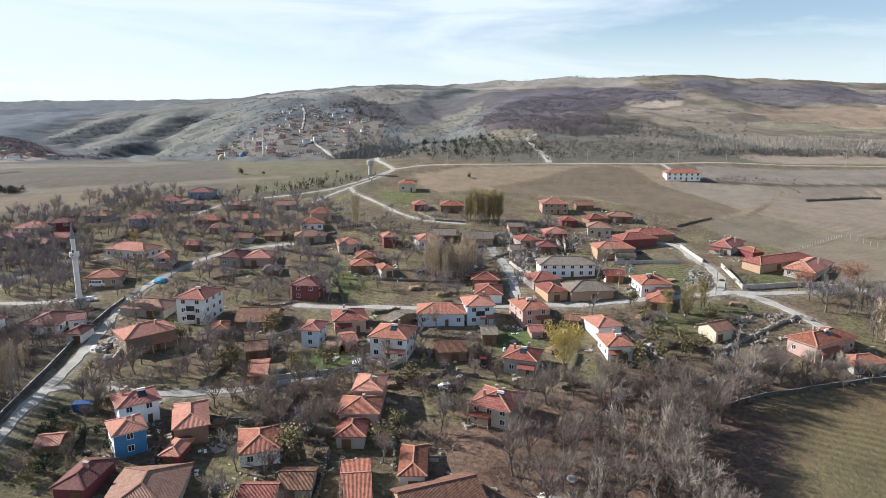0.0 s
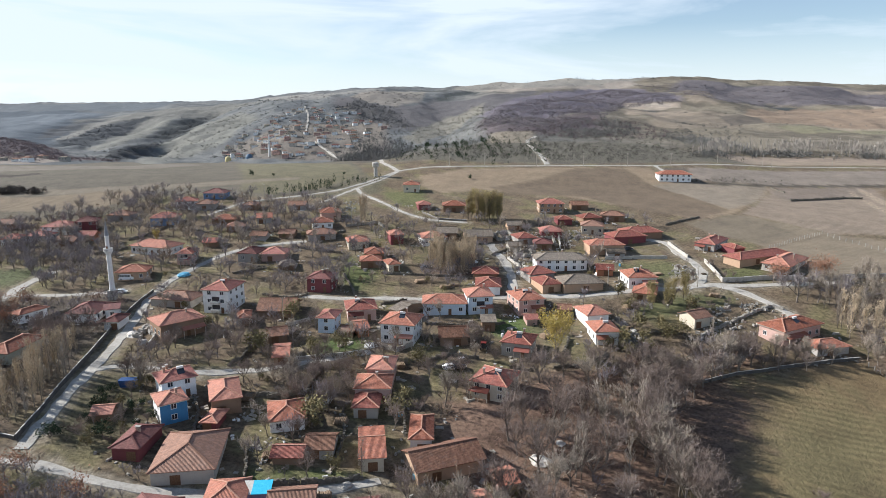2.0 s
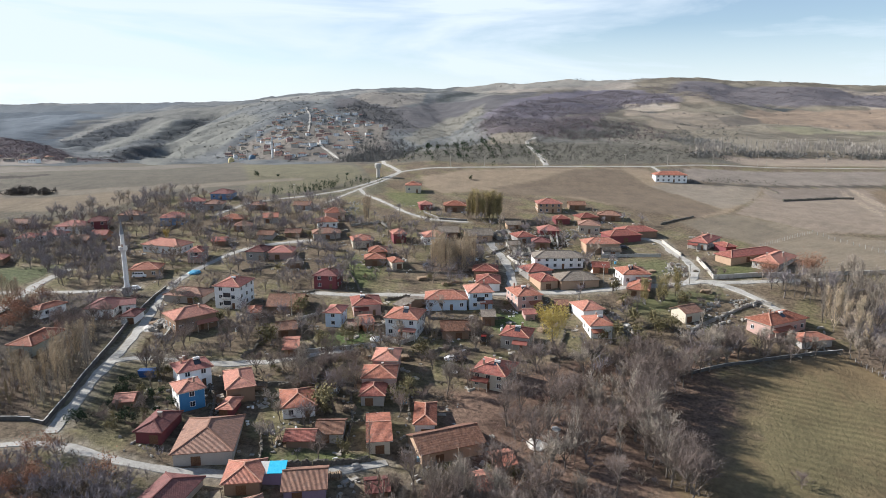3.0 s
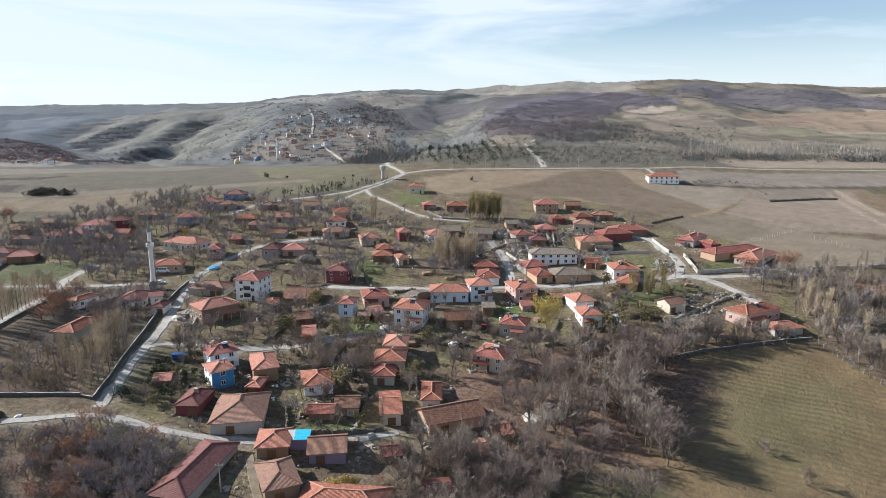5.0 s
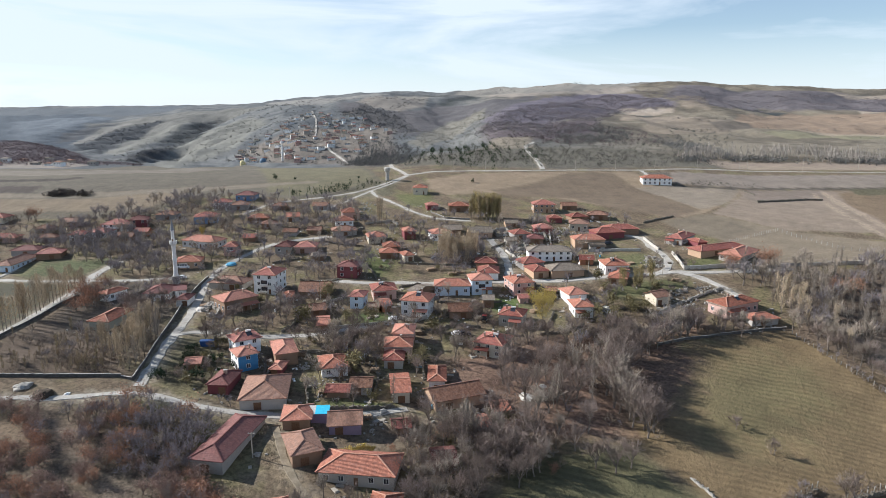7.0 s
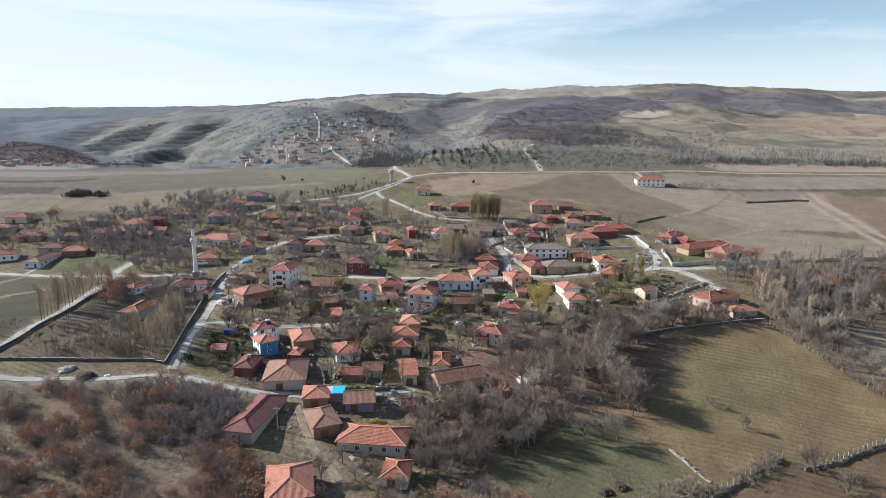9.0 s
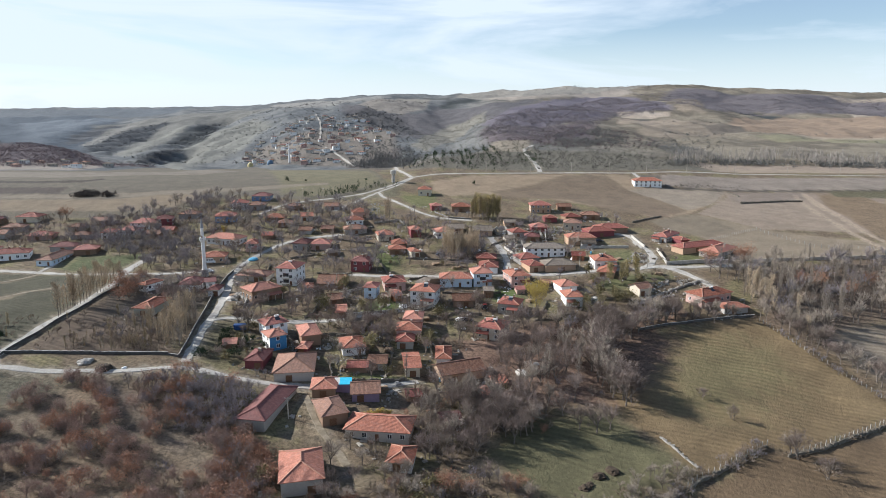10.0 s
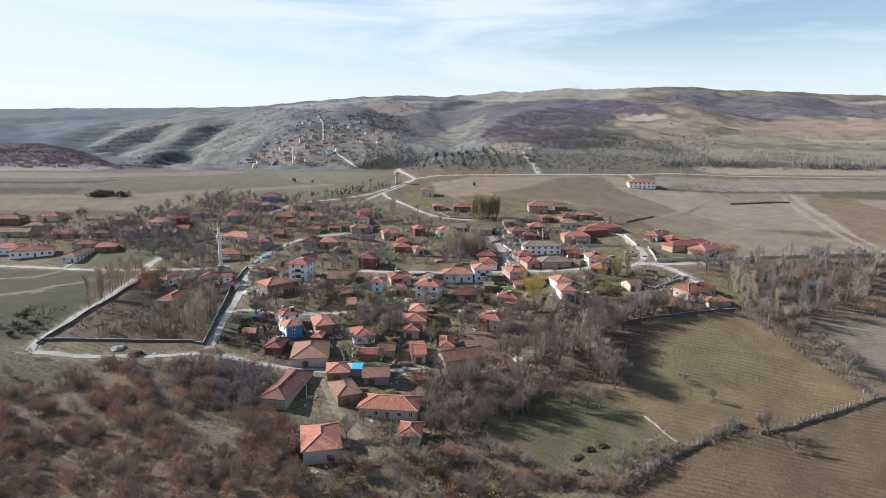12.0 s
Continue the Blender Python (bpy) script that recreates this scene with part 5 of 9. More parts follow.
house(-44.9, 159.3, 17, 5.5, 8.0, 2.6, "g", "brown", "b", "-", "one-storey brown village barn with brown tiled gable roof")
house(-40.2, 145.5, 10, 3.7, 10.0, 2.6, "g", "brown", "o", "-", "one-storey brown village barn with orange tiled gable roof")
house(-10.4, 101.6, 7, 4.6, 13.0, 3.4, "g", "cream", "o", "-", "one-storey cream village house with orange tiled gable roof")
house(0.2, 108.3, 0, 4.6, 11.0, 3.6, "h", "white", "o", "-", "one-storey white village house with orange tiled hip roof")
house(-21.3, 101.4, 0, 5.8, 7, 2.4, "g", "grey", "b", "-", "one-storey grey village barn with brown tiled gable roof")
house(-60.0, 99.4, -4, 5.7, 10.0, 3.0, "h", "maroon", "d", "c", "one-storey dark red village house with dark red tiled hip roof")
house(5.0, 98.4, 22, 14.6, 9, 3.2, "g", "tan", "b", "-", "one-storey tan village barn with brown tiled gable roof")
house(-49.9, 71.4, -10, 8.0, 22.3, 3.4, "h", "stone", "d", "-", "one-storey stone-grey village house with dark red tiled hip roof")
house(-35.8, 82.8, 7, 6.8, 8.0, 3.0, "h", "brown", "o", "-", "one-storey brown village barn with orange tiled hip roof")
house(-23.3, 82.1, 7, 8.1, 8.0, 2.8, "g", "purple", "b", "-", "one-storey purple-grey village house with brown tiled gable roof")
house(-31.8, 69.4, 24, 7.0, 11.0, 3.4, "h", "brown", "b", "-", "one-storey brown village barn with brown tiled hip roof")
house(-17.0, 63.1, -7, 17.3, 9.5, 3.2, "h", "stone", "o", "w1", "one-storey stone-grey village house with orange tiled hip roof")
house(-10.3, 49.0, -6, 6.0, 8.0, 2.8, "h", "white", "o", "-", "one-storey white village house with orange tiled hip roof")
house(-33.9, 40.4, 13, 9.5, 13.9, 4.0, "h", "stone", "o", "-", "one-storey stone-grey village house with orange tiled hip roof")
house(2.0, 68.6, 9, 5.4, 8.0, 2.6, "g", "brown", "d", "-", "one-storey brown village barn with dark red tiled gable roof")
house(-13.2, 360.5, 0, 9.2, 9, 4.6, "h", "cream", "o", "w1", "one-storey cream village house with orange tiled hip roof")
house(154.2, 395.3, -4, 20.1, 10, 4.8, "h", "white", "o", "w2", "one-storey white village house with orange tiled hip roof")
house(75.6, 233.3, 0, 6.8, 5, 2.4, "g", "grey", "y", "-", "one-storey grey village barn with weathered grey-brown gable roof")
house(-73.2, 111.9, 10, 4.0, 5, 2, "g", "brown", "o", "-", "one-storey brown village barn with orange tiled gable roof")
house(-86.1, 188.8, -10, 14.6, 9.0, 2.8, "h", "stone", "b", "-", "one-storey stone-grey village house with brown tiled hip roof")
house(-157.7, 268.9, 0, 7.1, 7.0, 2.4, "g", "brick", "r", "-", "one-storey brick village house with red tiled gable roof")
house(-179.8, 279.3, 8, 11.1, 8, 2.4, "h", "grey", "b", "-", "one-storey grey village barn with brown tiled hip roof")
house(48.3, 249.3, -5, 7.5, 8, 2.8, "h", "brown", "d", "-", "one-storey brown village barn with dark red tiled hip roof")
house(12.0, 84.5, 20, 4.0, 7, 2.4, "g", "brown", "o", "-", "one-storey brown village barn with orange tiled gable roof")
house(77.3, 316.3, 0, 8.5, 7, 2.6, "g", "brown", "b", "-", "one-storey brown village barn with brown tiled gable roof")
house(38.7, 277.5, 6, 6.4, 6, 2.4, "g", "tan", "y", "-", "one-storey tan village barn with weathered grey-brown gable roof")
house(-225.3, 259.9, 4, 12.6, 8, 2.8, "h", "pink", "r", "-", "one-storey pink village house with red tiled hip roof")
house(-251.3, 276.8, 6, 11.8, 8, 2.8, "h", "grey", "b", "-", "one-storey grey village barn with brown tiled hip roof")
house(-179.6, 268.0, -4, 10.0, 8, 3, "h", "white", "r", "w1", "one-storey white village house with red tiled hip roof")
house(-162.5, 260.8, -8, 9.1, 7, 2.6, "g", "brown", "b", "-", "one-storey brown village barn with brown tiled gable roof")
house(-72.1, 319.4, 0, 8.5, 7, 2.6, "g", "grey", "b", "-", "one-storey grey village barn with brown tiled gable roof")
house(-97.0, 320.3, 0, 8.0, 7, 2.8, "h", "brown", "b", "-", "one-storey brown village barn with brown tiled hip roof")
house(-66.3, 269.1, 0, 6.9, 6, 2.2, "g", "brown", "b", "-", "one-storey brown village barn with brown tiled gable roof")
house(-214.1, 276.8, 0, 8.8, 7, 2.6, "h", "grey", "b", "-", "one-storey grey village barn with brown tiled hip roof")
house(-203.1, 260.5, 5, 9.7, 7, 2.6, "h", "stone", "b", "-", "one-storey stone-grey village house with brown tiled hip roof")
house(-200.8, 238.9, 6, 12.3, 8, 2.8, "h", "grey", "d", "-", "one-storey grey village barn with dark red tiled hip roof")
house(-27.4, 97.9, 0, 6.1, 5, 1.9, "g", "brown", "r", "-", "one-storey brown village barn with red tiled gable roof")
house(-9.0, 82.6, 10, 4.0, 5, 1.8, "g", "brown", "d", "-", "one-storey brown village barn with dark red tiled gable roof")
house(17.5, 93.2, 15, 4.0, 6, 2.2, "g", "pink", "o", "-", "one-storey pink village house with orange tiled gable roof")
house(66.3, 212.5, -8, 5.8, 6, 2.5, "g", "brick", "r", "-", "one-storey brick village house with red tiled gable roof")
house(35.7, 247.3, 10, 5.1, 6, 2.2, "g", "stone", "y", "-", "one-storey stone-grey village house with weathered grey-brown gable roof")
house(-23.7, 162.2, 0, 3.2, 5, 2.1, "g", "brown", "b", "-", "one-storey brown village barn with brown tiled gable roof")
house(14.6, 231.2, -5, 6.5, 6, 2.3, "g", "tan", "b", "-", "one-storey tan village barn with brown tiled gable roof")
house(45.2, 178.5, -10, 4.0, 5, 2.1, "g", "brown", "b", "-", "one-storey brown village barn with brown tiled gable roof")
house(-78.1, 265.9, -5, 6.9, 6, 2.3, "g", "grey", "b", "-", "one-storey grey village barn with brown tiled gable roof")
house(-97.3, 257.1, 0, 5.7, 6, 2.3, "g", "brown", "r", "-", "one-storey brown village barn with red tiled gable roof")
house(21.2, 211.3, -4, 8.8, 8.5, 3.4, "h", "brown", "r", "-", "one-storey brown village barn with red tiled hip roof")
house(63.8, 286.6, 6, 7.0, 7.0, 2.8, "h", "maroon", "r", "-", "one-storey dark red village house with red tiled hip roof")

# ---------------------------------------------------------------- kinds of things
def plain(name, a, b, rough=0.85, scale=2.0, metal=0.0):
    m = mat(name, lambda n, l: ramp(n, l, noise_tex(n, l, scale, 5, 0.65), ((0.3, a), (0.7, b))), rough, 0.3, lambda n, l: (noise_tex(n, l, scale * 4, 4), 0.02))
    m.node_tree.nodes["Principled BSDF"].inputs["Metallic"].default_value = metal
    return m


# one wall render in three tones; shaded faces are painted into the darker ones
MAT_CAPWALL = plain("rendered_wall", (0.13, 0.12, 0.11), (0.24, 0.225, 0.205), 0.9, 0.8)
MAT_SHADEWALL = plain("shade_rendered_wall", (0.06, 0.056, 0.054), (0.13, 0.122, 0.115), 0.9, 0.8)
MAT_YARDWALL = plain("pale_rendered_wall", (0.34, 0.315, 0.275), (0.52, 0.49, 0.44), 0.9, 0.8)
SMOOTH_WALLS = (MAT_CAPWALL, MAT_SHADEWALL, MAT_YARDWALL)
# the pale tone also stands for the sunlit wall top
MAT_COPING = plain("pale_coping", (0.42, 0.40, 0.37), (0.6, 0.58, 0.54), 0.9)
MAT_STONE = plain("field_stone", (0.085, 0.075, 0.06), (0.2, 0.18, 0.15), 0.95, 1.6)
MAT_PALESTONE = plain("pale_stone", (0.2, 0.185, 0.16), (0.42, 0.4, 0.365), 0.95, 1.2)
MAT_WHITE = plain("white_stone", (0.6, 0.59, 0.57), (0.74, 0.73, 0.71), 0.8)
MAT_LEAD = plain("grey_lead", (0.16, 0.17, 0.19), (0.26, 0.27, 0.29), 0.5)
MAT_POST = plain("fence_post", (0.26, 0.245, 0.22), (0.42, 0.40, 0.365), 0.9)
MAT_POLE = plain("weathered_pole", (0.26, 0.23, 0.19), (0.42, 0.39, 0.34), 0.9)
MAT_WIRE = plain("wire", (0.10, 0.10, 0.10), (0.16, 0.16, 0.16), 0.6)
MAT_TYRE = plain("rubber", (0.02, 0.02, 0.02), (0.04, 0.04, 0.04), 0.9)
PAINT = {"white": plain("paint_white", (0.74, 0.74, 0.74), (0.82, 0.82, 0.82), 0.3), "silver": plain("paint_silver", (0.45, 0.48, 0.50), (0.55, 0.58, 0.6), 0.3),
         "dark": plain("paint_dark", (0.03, 0.035, 0.05), (0.06, 0.065, 0.08), 0.3), "red": plain("paint_red", (0.35, 0.03, 0.02), (0.5, 0.06, 0.04), 0.4),
         "navy": plain("paint_navy", (0.02, 0.06, 0.18), (0.04, 0.10, 0.26), 0.5)}
HEAP = {"blue": plain("sheet_blue", (0.06, 0.30, 0.50), (0.20, 0.50, 0.66), 0.4), "white": plain("sheet_white", (0.66, 0.66, 0.64), (0.84, 0.84, 0.82), 0.6),
        "pale": plain("rubble_pale", (0.42, 0.39, 0.35), (0.70, 0.67, 0.62), 0.9), "dung": plain("dung", (0.035, 0.025, 0.018), (0.08, 0.06, 0.04), 0.95), "stonep": MAT_PALESTONE}
MAT_CYAN = plain("sheet_cyan", (0.03, 0.40, 0.62), (0.08, 0.55, 0.75), 0.4)


def garden_wall(pts, h, thick, material, label):
    """A wall along a line on the ground: body in uneven lengths, and a coping on rendered walls."""
    base = new("garden_wall" if material in SMOOTH_WALLS else "stone_wall")
    base.location = (pts[0][0], pts[0][1], ground_z(*pts[0]))
    tagged(base, label, "wall")
    rng = random.Random(len(pts) + int(abs(pts[0][0]) * 10))
    body, top = bmesh.new(), bmesh.new()
    rough = material not in SMOOTH_WALLS
    o = Vector(base.location)
    for (xa, ya), (xb, yb) in zip(pts, pts[1:]):
        ln = math.hypot(xb - xa, yb - ya)
        n = max(1, int(ln / (1.1 if rough else 2.5)))
        for i in range(n):
            p = [Vector((xa + (xb - xa) * k / n, ya + (yb - ya) * k / n, 0)) for k in (i - 0.02, i + 1.02)]
            z = min(ground_z(q.x, q.y) for q in p)
            hh = h * (rng.uniform(0.7, 1.2) if rough else rng.uniform(0.98, 1.02))
            tt = thick * (rng.uniform(0.75, 1.2) if rough else 1)
            j = Vector((rng.uniform(-0.12, 0.12), rng.uniform(-0.12, 0.12), 0)) if rough else Vector()
            a, b = p[0] - o + j, p[1] - o + j
            a.z = b.z = z + hh / 2 - 0.3 - o.z
            beam(body, a, b, tt, hh + 0.6)
            if not rough:
                a.z = b.z = z + hh + 0.03 - o.z
                beam(top, a, b, tt * 0.8, 0.06)
            else:
                for _ in range(2):
                    q = a.lerp(b, rng.random())
                    q.z = z + hh - o.z + 0.05
                    e = q + Vector((rng.uniform(-0.5, 0.5), rng.uniform(-0.5, 0.5), rng.uniform(-0.1, 0.15)))
                    beam(body, q, e, tt * rng.uniform(0.4, 0.8), rng.uniform(0.2, 0.45))
    part("wall_body", body, material, base)
    if not rough:
        part("coping", top, MAT_COPING, base, "pale flat coping")
    else:
        top.free()


def post_fence(pts, n, h, label):
    base = new("post_fence")
    base.location = (pts[0][0], pts[0][1], ground_z(*pts[0]))
    tagged(base, label, "fence")
    seg = [math.hypot(b[0] - a[0], b[1] - a[1]) for a, b in zip(pts, pts[1:])]
    at = np.concatenate([[0], np.cumsum(seg)])
    rng = random.Random(n)
    me = shared("fence_post", lambda bm: (box(bm, -0.085, -0.085, -0.4, 0.085, 0.085, 1.0), box(bm, -0.06, -0.06, 1.0, 0.06, 0.06, 1.08)), MAT_POST)
    tips = []
    for s in np.linspace(0, at[-1], n):
        x, y = np.interp(s, at, [p[0] for p in pts]), np.interp(s, at, [p[1] for p in pts])
        p = Vector((x, y, ground_z(x, y))) - base.location
        part("post", me, None, base, "", pose(*p, rng.uniform(-4, 4), rng.uniform(-4, 4), rng.uniform(0, 90)) @ Matrix.Diagonal((1, 1, h * rng.uniform(0.9, 1.1), 1)))
        tips.append(p)
    bm = bmesh.new()
    for a, b in zip(tips, tips[1:]):
        for k in (0.45, 0.85):
            beam(bm, a + Vector((0, 0, h * k)), b + Vector((0, 0, h * k)), 0.015, 0.015)
    part("wire", bm, MAT_WIRE, base, "thin fence wire")


def lathe(bm, prof, sides=16):
    """A turned solid from (radius, height) pairs."""
    rings = [[bm.verts.new((r * math.cos(2 * math.pi * i / sides), r * math.sin(2 * math.pi * i / sides), z)) for i in range(sides)] for r, z in prof]
    for a, b in zip(rings, rings[1:]):
        for i in range(sides):
            bm.faces.new((a[i], a[(i + 1) % sides], b[(i + 1) % sides], b[i]))
    bm.faces.new(rings[0][::-1])
    bm.faces.new(rings[-1])


def minaret(x, y):
    base = new("minaret")
    base.location = (x, y, ground_z(x, y))
    base.scale = (0.8, 0.8, 1.04)
    tagged(base, "slender white minaret with one balcony and grey cone", "minaret")

    def turned(name, prof, m, parent=base, label="", sides=16):
        bm = bmesh.new()
        lathe(bm, prof, sides)
        return part(name, bm, m, parent, label)
    bm = bmesh.new()
    box(bm, -1.5, -1.5, -1.0, 1.5, 1.5, 3.0)
    box(bm, -1.65, -1.65, 3.0, 1.65, 1.65, 3.25)
    part("plinth", bm, MAT_CONC, base, "grey square plinth")
    turned("shaft", [(1.35, 3.25), (1.15, 4.4), (1.08, 5.0), (0.98, 15.3)], MAT_WHITE, sides=12)
    bal = turned("balcony", [(0.98, 15.2), (1.15, 15.7), (1.4, 16.1), (1.75, 16.5), (1.85, 16.55), (1.85, 16.75)], MAT_WHITE)
    turned("railing", [(1.68, 16.72), (1.81, 16.72), (1.81, 17.6), (1.86, 17.62), (1.86, 17.7), (1.68, 17.7), (1.68, 16.72)], MAT_WHITE, bal, "solid white parapet")
    turned("upper_shaft", [(0.82, 16.7), (0.78, 21.5), (0.95, 21.7), (0.95, 21.95)], MAT_WHITE, sides=12)
    bm = bmesh.new()
    box(bm, -0.3, -0.9, 16.8, 0.3, -0.7, 18.5)
    part("door", bm, MAT_DOOR, base, "small dark balcony door")
    cone = turned("spire", [(0.98, 21.95), (0.7, 23.2), (0.3, 25.4), (0.08, 26.6)], MAT_LEAD, label="grey lead cone")
    turned("finial", [(0.06, 26.5), (0.16, 26.8), (0.05, 27.1), (0.12, 27.3), (0.03, 27.9)], MAT_LEAD, cone, sides=8)
    for s in (-1, 1):
        sp = bmesh.new()
        box(sp, s * 0.5 - 0.15, -2.15, 16.9, s * 0.5 + 0.15, -1.75, 17.3)
        part("loudspeaker", sp, MAT_LEAD, bal, "grey loudspeaker horn")


def power_pole(x, y, h):
    base = new("power_pole")
    base.matrix_world = pose(x, y, ground_z(x, y), 0, 0, (x * 37) % 60 - 30)
    tagged(base, "weathered concrete power pole with a crossarm", "pole", "power poles")

    def shaft(bm):
        lathe(bm, [(0.17, -0.5), (0.10, 1.0 * h)], 8)
    part("shaft", shared(f"shaft:{h}", shaft, MAT_POLE), None, base)
    arm = part("crossarm", shared(f"crossarm:{h}", lambda bm: box(bm, -0.8, -0.06, h - 0.5, 0.8, 0.06, h - 0.36), MAT_POLE), None, base)
    for i in (-0.7, 0, 0.7):
        part("insulator", shared(f"insulator:{h}", lambda bm: lathe(bm, [(0.05, h - 0.36), (0.07, h - 0.25), (0.03, h - 0.12)], 6), MAT_WHITE), None, arm, "", pose(i, 0, 0))


def wheels(base, xs, half, r):
    def tyre(bm):
        lathe(bm, [(r * 0.9, -0.1), (r, -0.07), (r, 0.07), (r * 0.9, 0.1)], 12)

    def rim(bm):
        lathe(bm, [(r * 0.55, -0.11), (r * 0.5, 0.11)], 10)
    for xx in xs:
        for s in (-1, 1):
            w = part("wheel", shared(f"wheel:{r}", tyre, MAT_TYRE), None, base, "black rubber wheel", pose(xx, s * half, r, 90, 0, 0))
            part("rim", shared(f"rim:{r}", rim, PAINT["silver"]), None, w, "pale metal rim")


def body_from(bm, prof, half, tuck=0.85):
    """A vehicle body: a side outline of (x, z) drawn across the width, narrower at the top."""
    zs = [z for _, z in prof]
    lo, hi = min(zs), max(zs)
    rows = []
    for s in (-1, 1):
        rows.append([bm.verts.new((x, s * half * (1 - (1 - tuck) * max(0, (z - lo) / (hi - lo) - 0.5) * 2), z)) for x, z in prof])
    n = len(prof)
    bm.faces.new(rows[0][::-1])
    bm.faces.new(rows[1])
    for i in range(n):
        bm.faces.new((rows[0][i], rows[0][(i + 1) % n], rows[1][(i + 1) % n], rows[1][i]))


def car(x, y, ang, colour):
    base = new("parked_car")
    base.matrix_world = pose(x, y, ground_z(x, y) + 0.12, 0, 0, ang)
    tagged(base, f"{colour} saloon car parked in the village", "car", "parked cars")
    bm = bmesh.new()
    body_from(bm, [(-2.1, 0.3), (2.1, 0.3), (2.15, 0.7), (1.2, 0.9), (0.6, 1.4), (-1.0, 1.42), (-1.7, 0.95), (-2.1, 0.85)], 0.85)
    body = part("body", bm, PAINT[colour], base)
    for s in (-1, 1):
        bm = bmesh.new()
        box(bm, -1.1, s * 0.77 - 0.04, 0.98, 0.75, s * 0.77 + 0.04, 1.3)
        part("side_window", bm, MAT_GLASS, body, "dark side glass")
        bm = bmesh.new()
        box(bm, 2.08, s * 0.6 - 0.15, 0.6, 2.18, s * 0.6 + 0.15, 0.75)
        part("headlight", bm, MAT_WHITE, body, "clear headlight")
    wheels(base, (-1.3, 1.3), 0.8, 0.31)


def minibus(x, y, ang):
    base = new("minibus")
    base.matrix_world = pose(x, y, ground_z(x, y) + 0.1, 0, 0, ang)
    tagged(base, "white minibus parked beside the mosque", "minibus")
    bm = bmesh.new()
    body_from(bm, [(-2.8, 0.35), (2.8, 0.35), (2.85, 1.1), (2.1, 1.5), (1.7, 2.4), (-2.7, 2.45), (-2.85, 2.2)], 1.0, 0.92)
    body = part("body", bm, PAINT["white"], base)
    for i in range(4):
        for s in (-1, 1):
            part("side_window", shared("bus_window", lambda bm: box(bm, -0.45, -0.04, 0, 0.45, 0.04, 0.6), MAT_GLASS), None, body, "dark side glass", pose(-2.1 + i * 1.1, s * 0.97, 1.45))
    wheels(base, (-1.8, 1.8), 0.92, 0.36)


def tractor(x, y, ang):
    base = new("tractor")
    base.matrix_world = pose(x, y, ground_z(x, y), 0, 0, ang)
    tagged(base, "red farm tractor with a cab in a yard", "tractor")
    bm = bmesh.new()
    body_from(bm, [(0.0, 0.7), (1.9, 0.7), (1.95, 1.4), (0.0, 1.55)], 0.38)
    part("bonnet", bm, PAINT["red"], base)
    bm = bmesh.new()
    body_from(bm, [(-1.3, 0.8), (0.1, 0.8), (0.0, 2.4), (-1.2, 2.4)], 0.7)
    cab = part("cab", bm, MAT_GLASS, base, "glazed cab")
    bm = bmesh.new()
    box(bm, -1.35, -0.8, 2.4, 0.15, 0.8, 2.52)
    part("cab_roof", bm, PAINT["red"], cab, "red cab roof")
    wheels(base, (-0.9,), 0.8, 0.75)
    wheels(base, (1.5,), 0.7, 0.42)


def skip_container(x, y, ang):
    base = new("waste_container")
    base.matrix_world = pose(x, y, ground_z(x, y), 0, 0, ang)
    tagged(base, "dark blue metal waste container on rough grass", "container")
    bm = bmesh.new()
    body_from(bm, [(-2.0, 0.2), (2.0, 0.2), (2.5, 2.0), (-2.5, 2.0)], 1.1, 1.0)
    body = part("body", bm, PAINT["navy"], base)
    for i in range(5):
        part("rib", shared("skip_rib", lambda bm: (box(bm, -0.06, -1.18, 0.2, 0.06, -1.08, 2.0), box(bm, -0.06, 1.08, 0.2, 0.06, 1.18, 2.0)), PAINT["navy"]), None, body, "", pose(-1.7 + 0.85 * i, 0, 0))
    bm = bmesh.new()
    for s in (-1, 1):
        box(bm, -2.2, s * 0.8 - 0.1, 0, 2.2, s * 0.8 + 0.1, 0.2)
    part("skid", bm, MAT_LEAD, base)


def heap(x, y, w, colour, label):
    """A low uneven mound: sheets over wood, rubble, dung."""
    rng = random.Random(int(x * 10) + int(y * 10))
    bm = bmesh.new()
    bmesh.ops.create_icosphere(bm, subdivisions=3, radius=1.0)
    for v in bm.verts:
        k = 1 + 0.35 * noise.noise(v.co * 1.7 + Vector((x, y, 0))) + 0.18 * noise.noise(v.co * 4.5 + Vector((y, x, 0)))
        v.co = Vector((v.co.x * w / 2 * k, v.co.y * w / 2.4 * k, max(v.co.z, -0.25) * w * 0.24 * k))
    ob = part({"dung": "manure_mound", "stonep": "stone_mound", "pale": "rubble_mound"}.get(colour, "covered_mound"), bm, HEAP[colour])
    ob.matrix_world = pose(x, y, ground_z(x, y), 0, 0, rng.uniform(0, 180))
    tagged(ob, label, "heap")


def wood_stack(x, y, ang, n, rows, label):
    """Split logs laid side by side in a low stack."""
    rng = random.Random(int(x * 10) + int(y * 10))
    base = new("wood_stack")
    base.matrix_world = pose(x, y, ground_z(x, y), 0, 0, ang)
    tagged(base, label, "wood stack")
    for r in range(rows):
        for i in range(n - r):
            a = (i + 0.5 * r - n / 2) * 0.44 + rng.uniform(-0.05, 0.05)
            part("log", shared("log", lambda bm: lathe(bm, [(0.0, -1.2), (0.19, -1.2), (0.22, 0.0), (0.18, 1.2), (0.0, 1.2)], 6), MAT_LOG), None, base, "", pose(a, rng.uniform(-0.25, 0.25), 0.18 + r * 0.36, 90, 0, rng.uniform(-5, 5)))


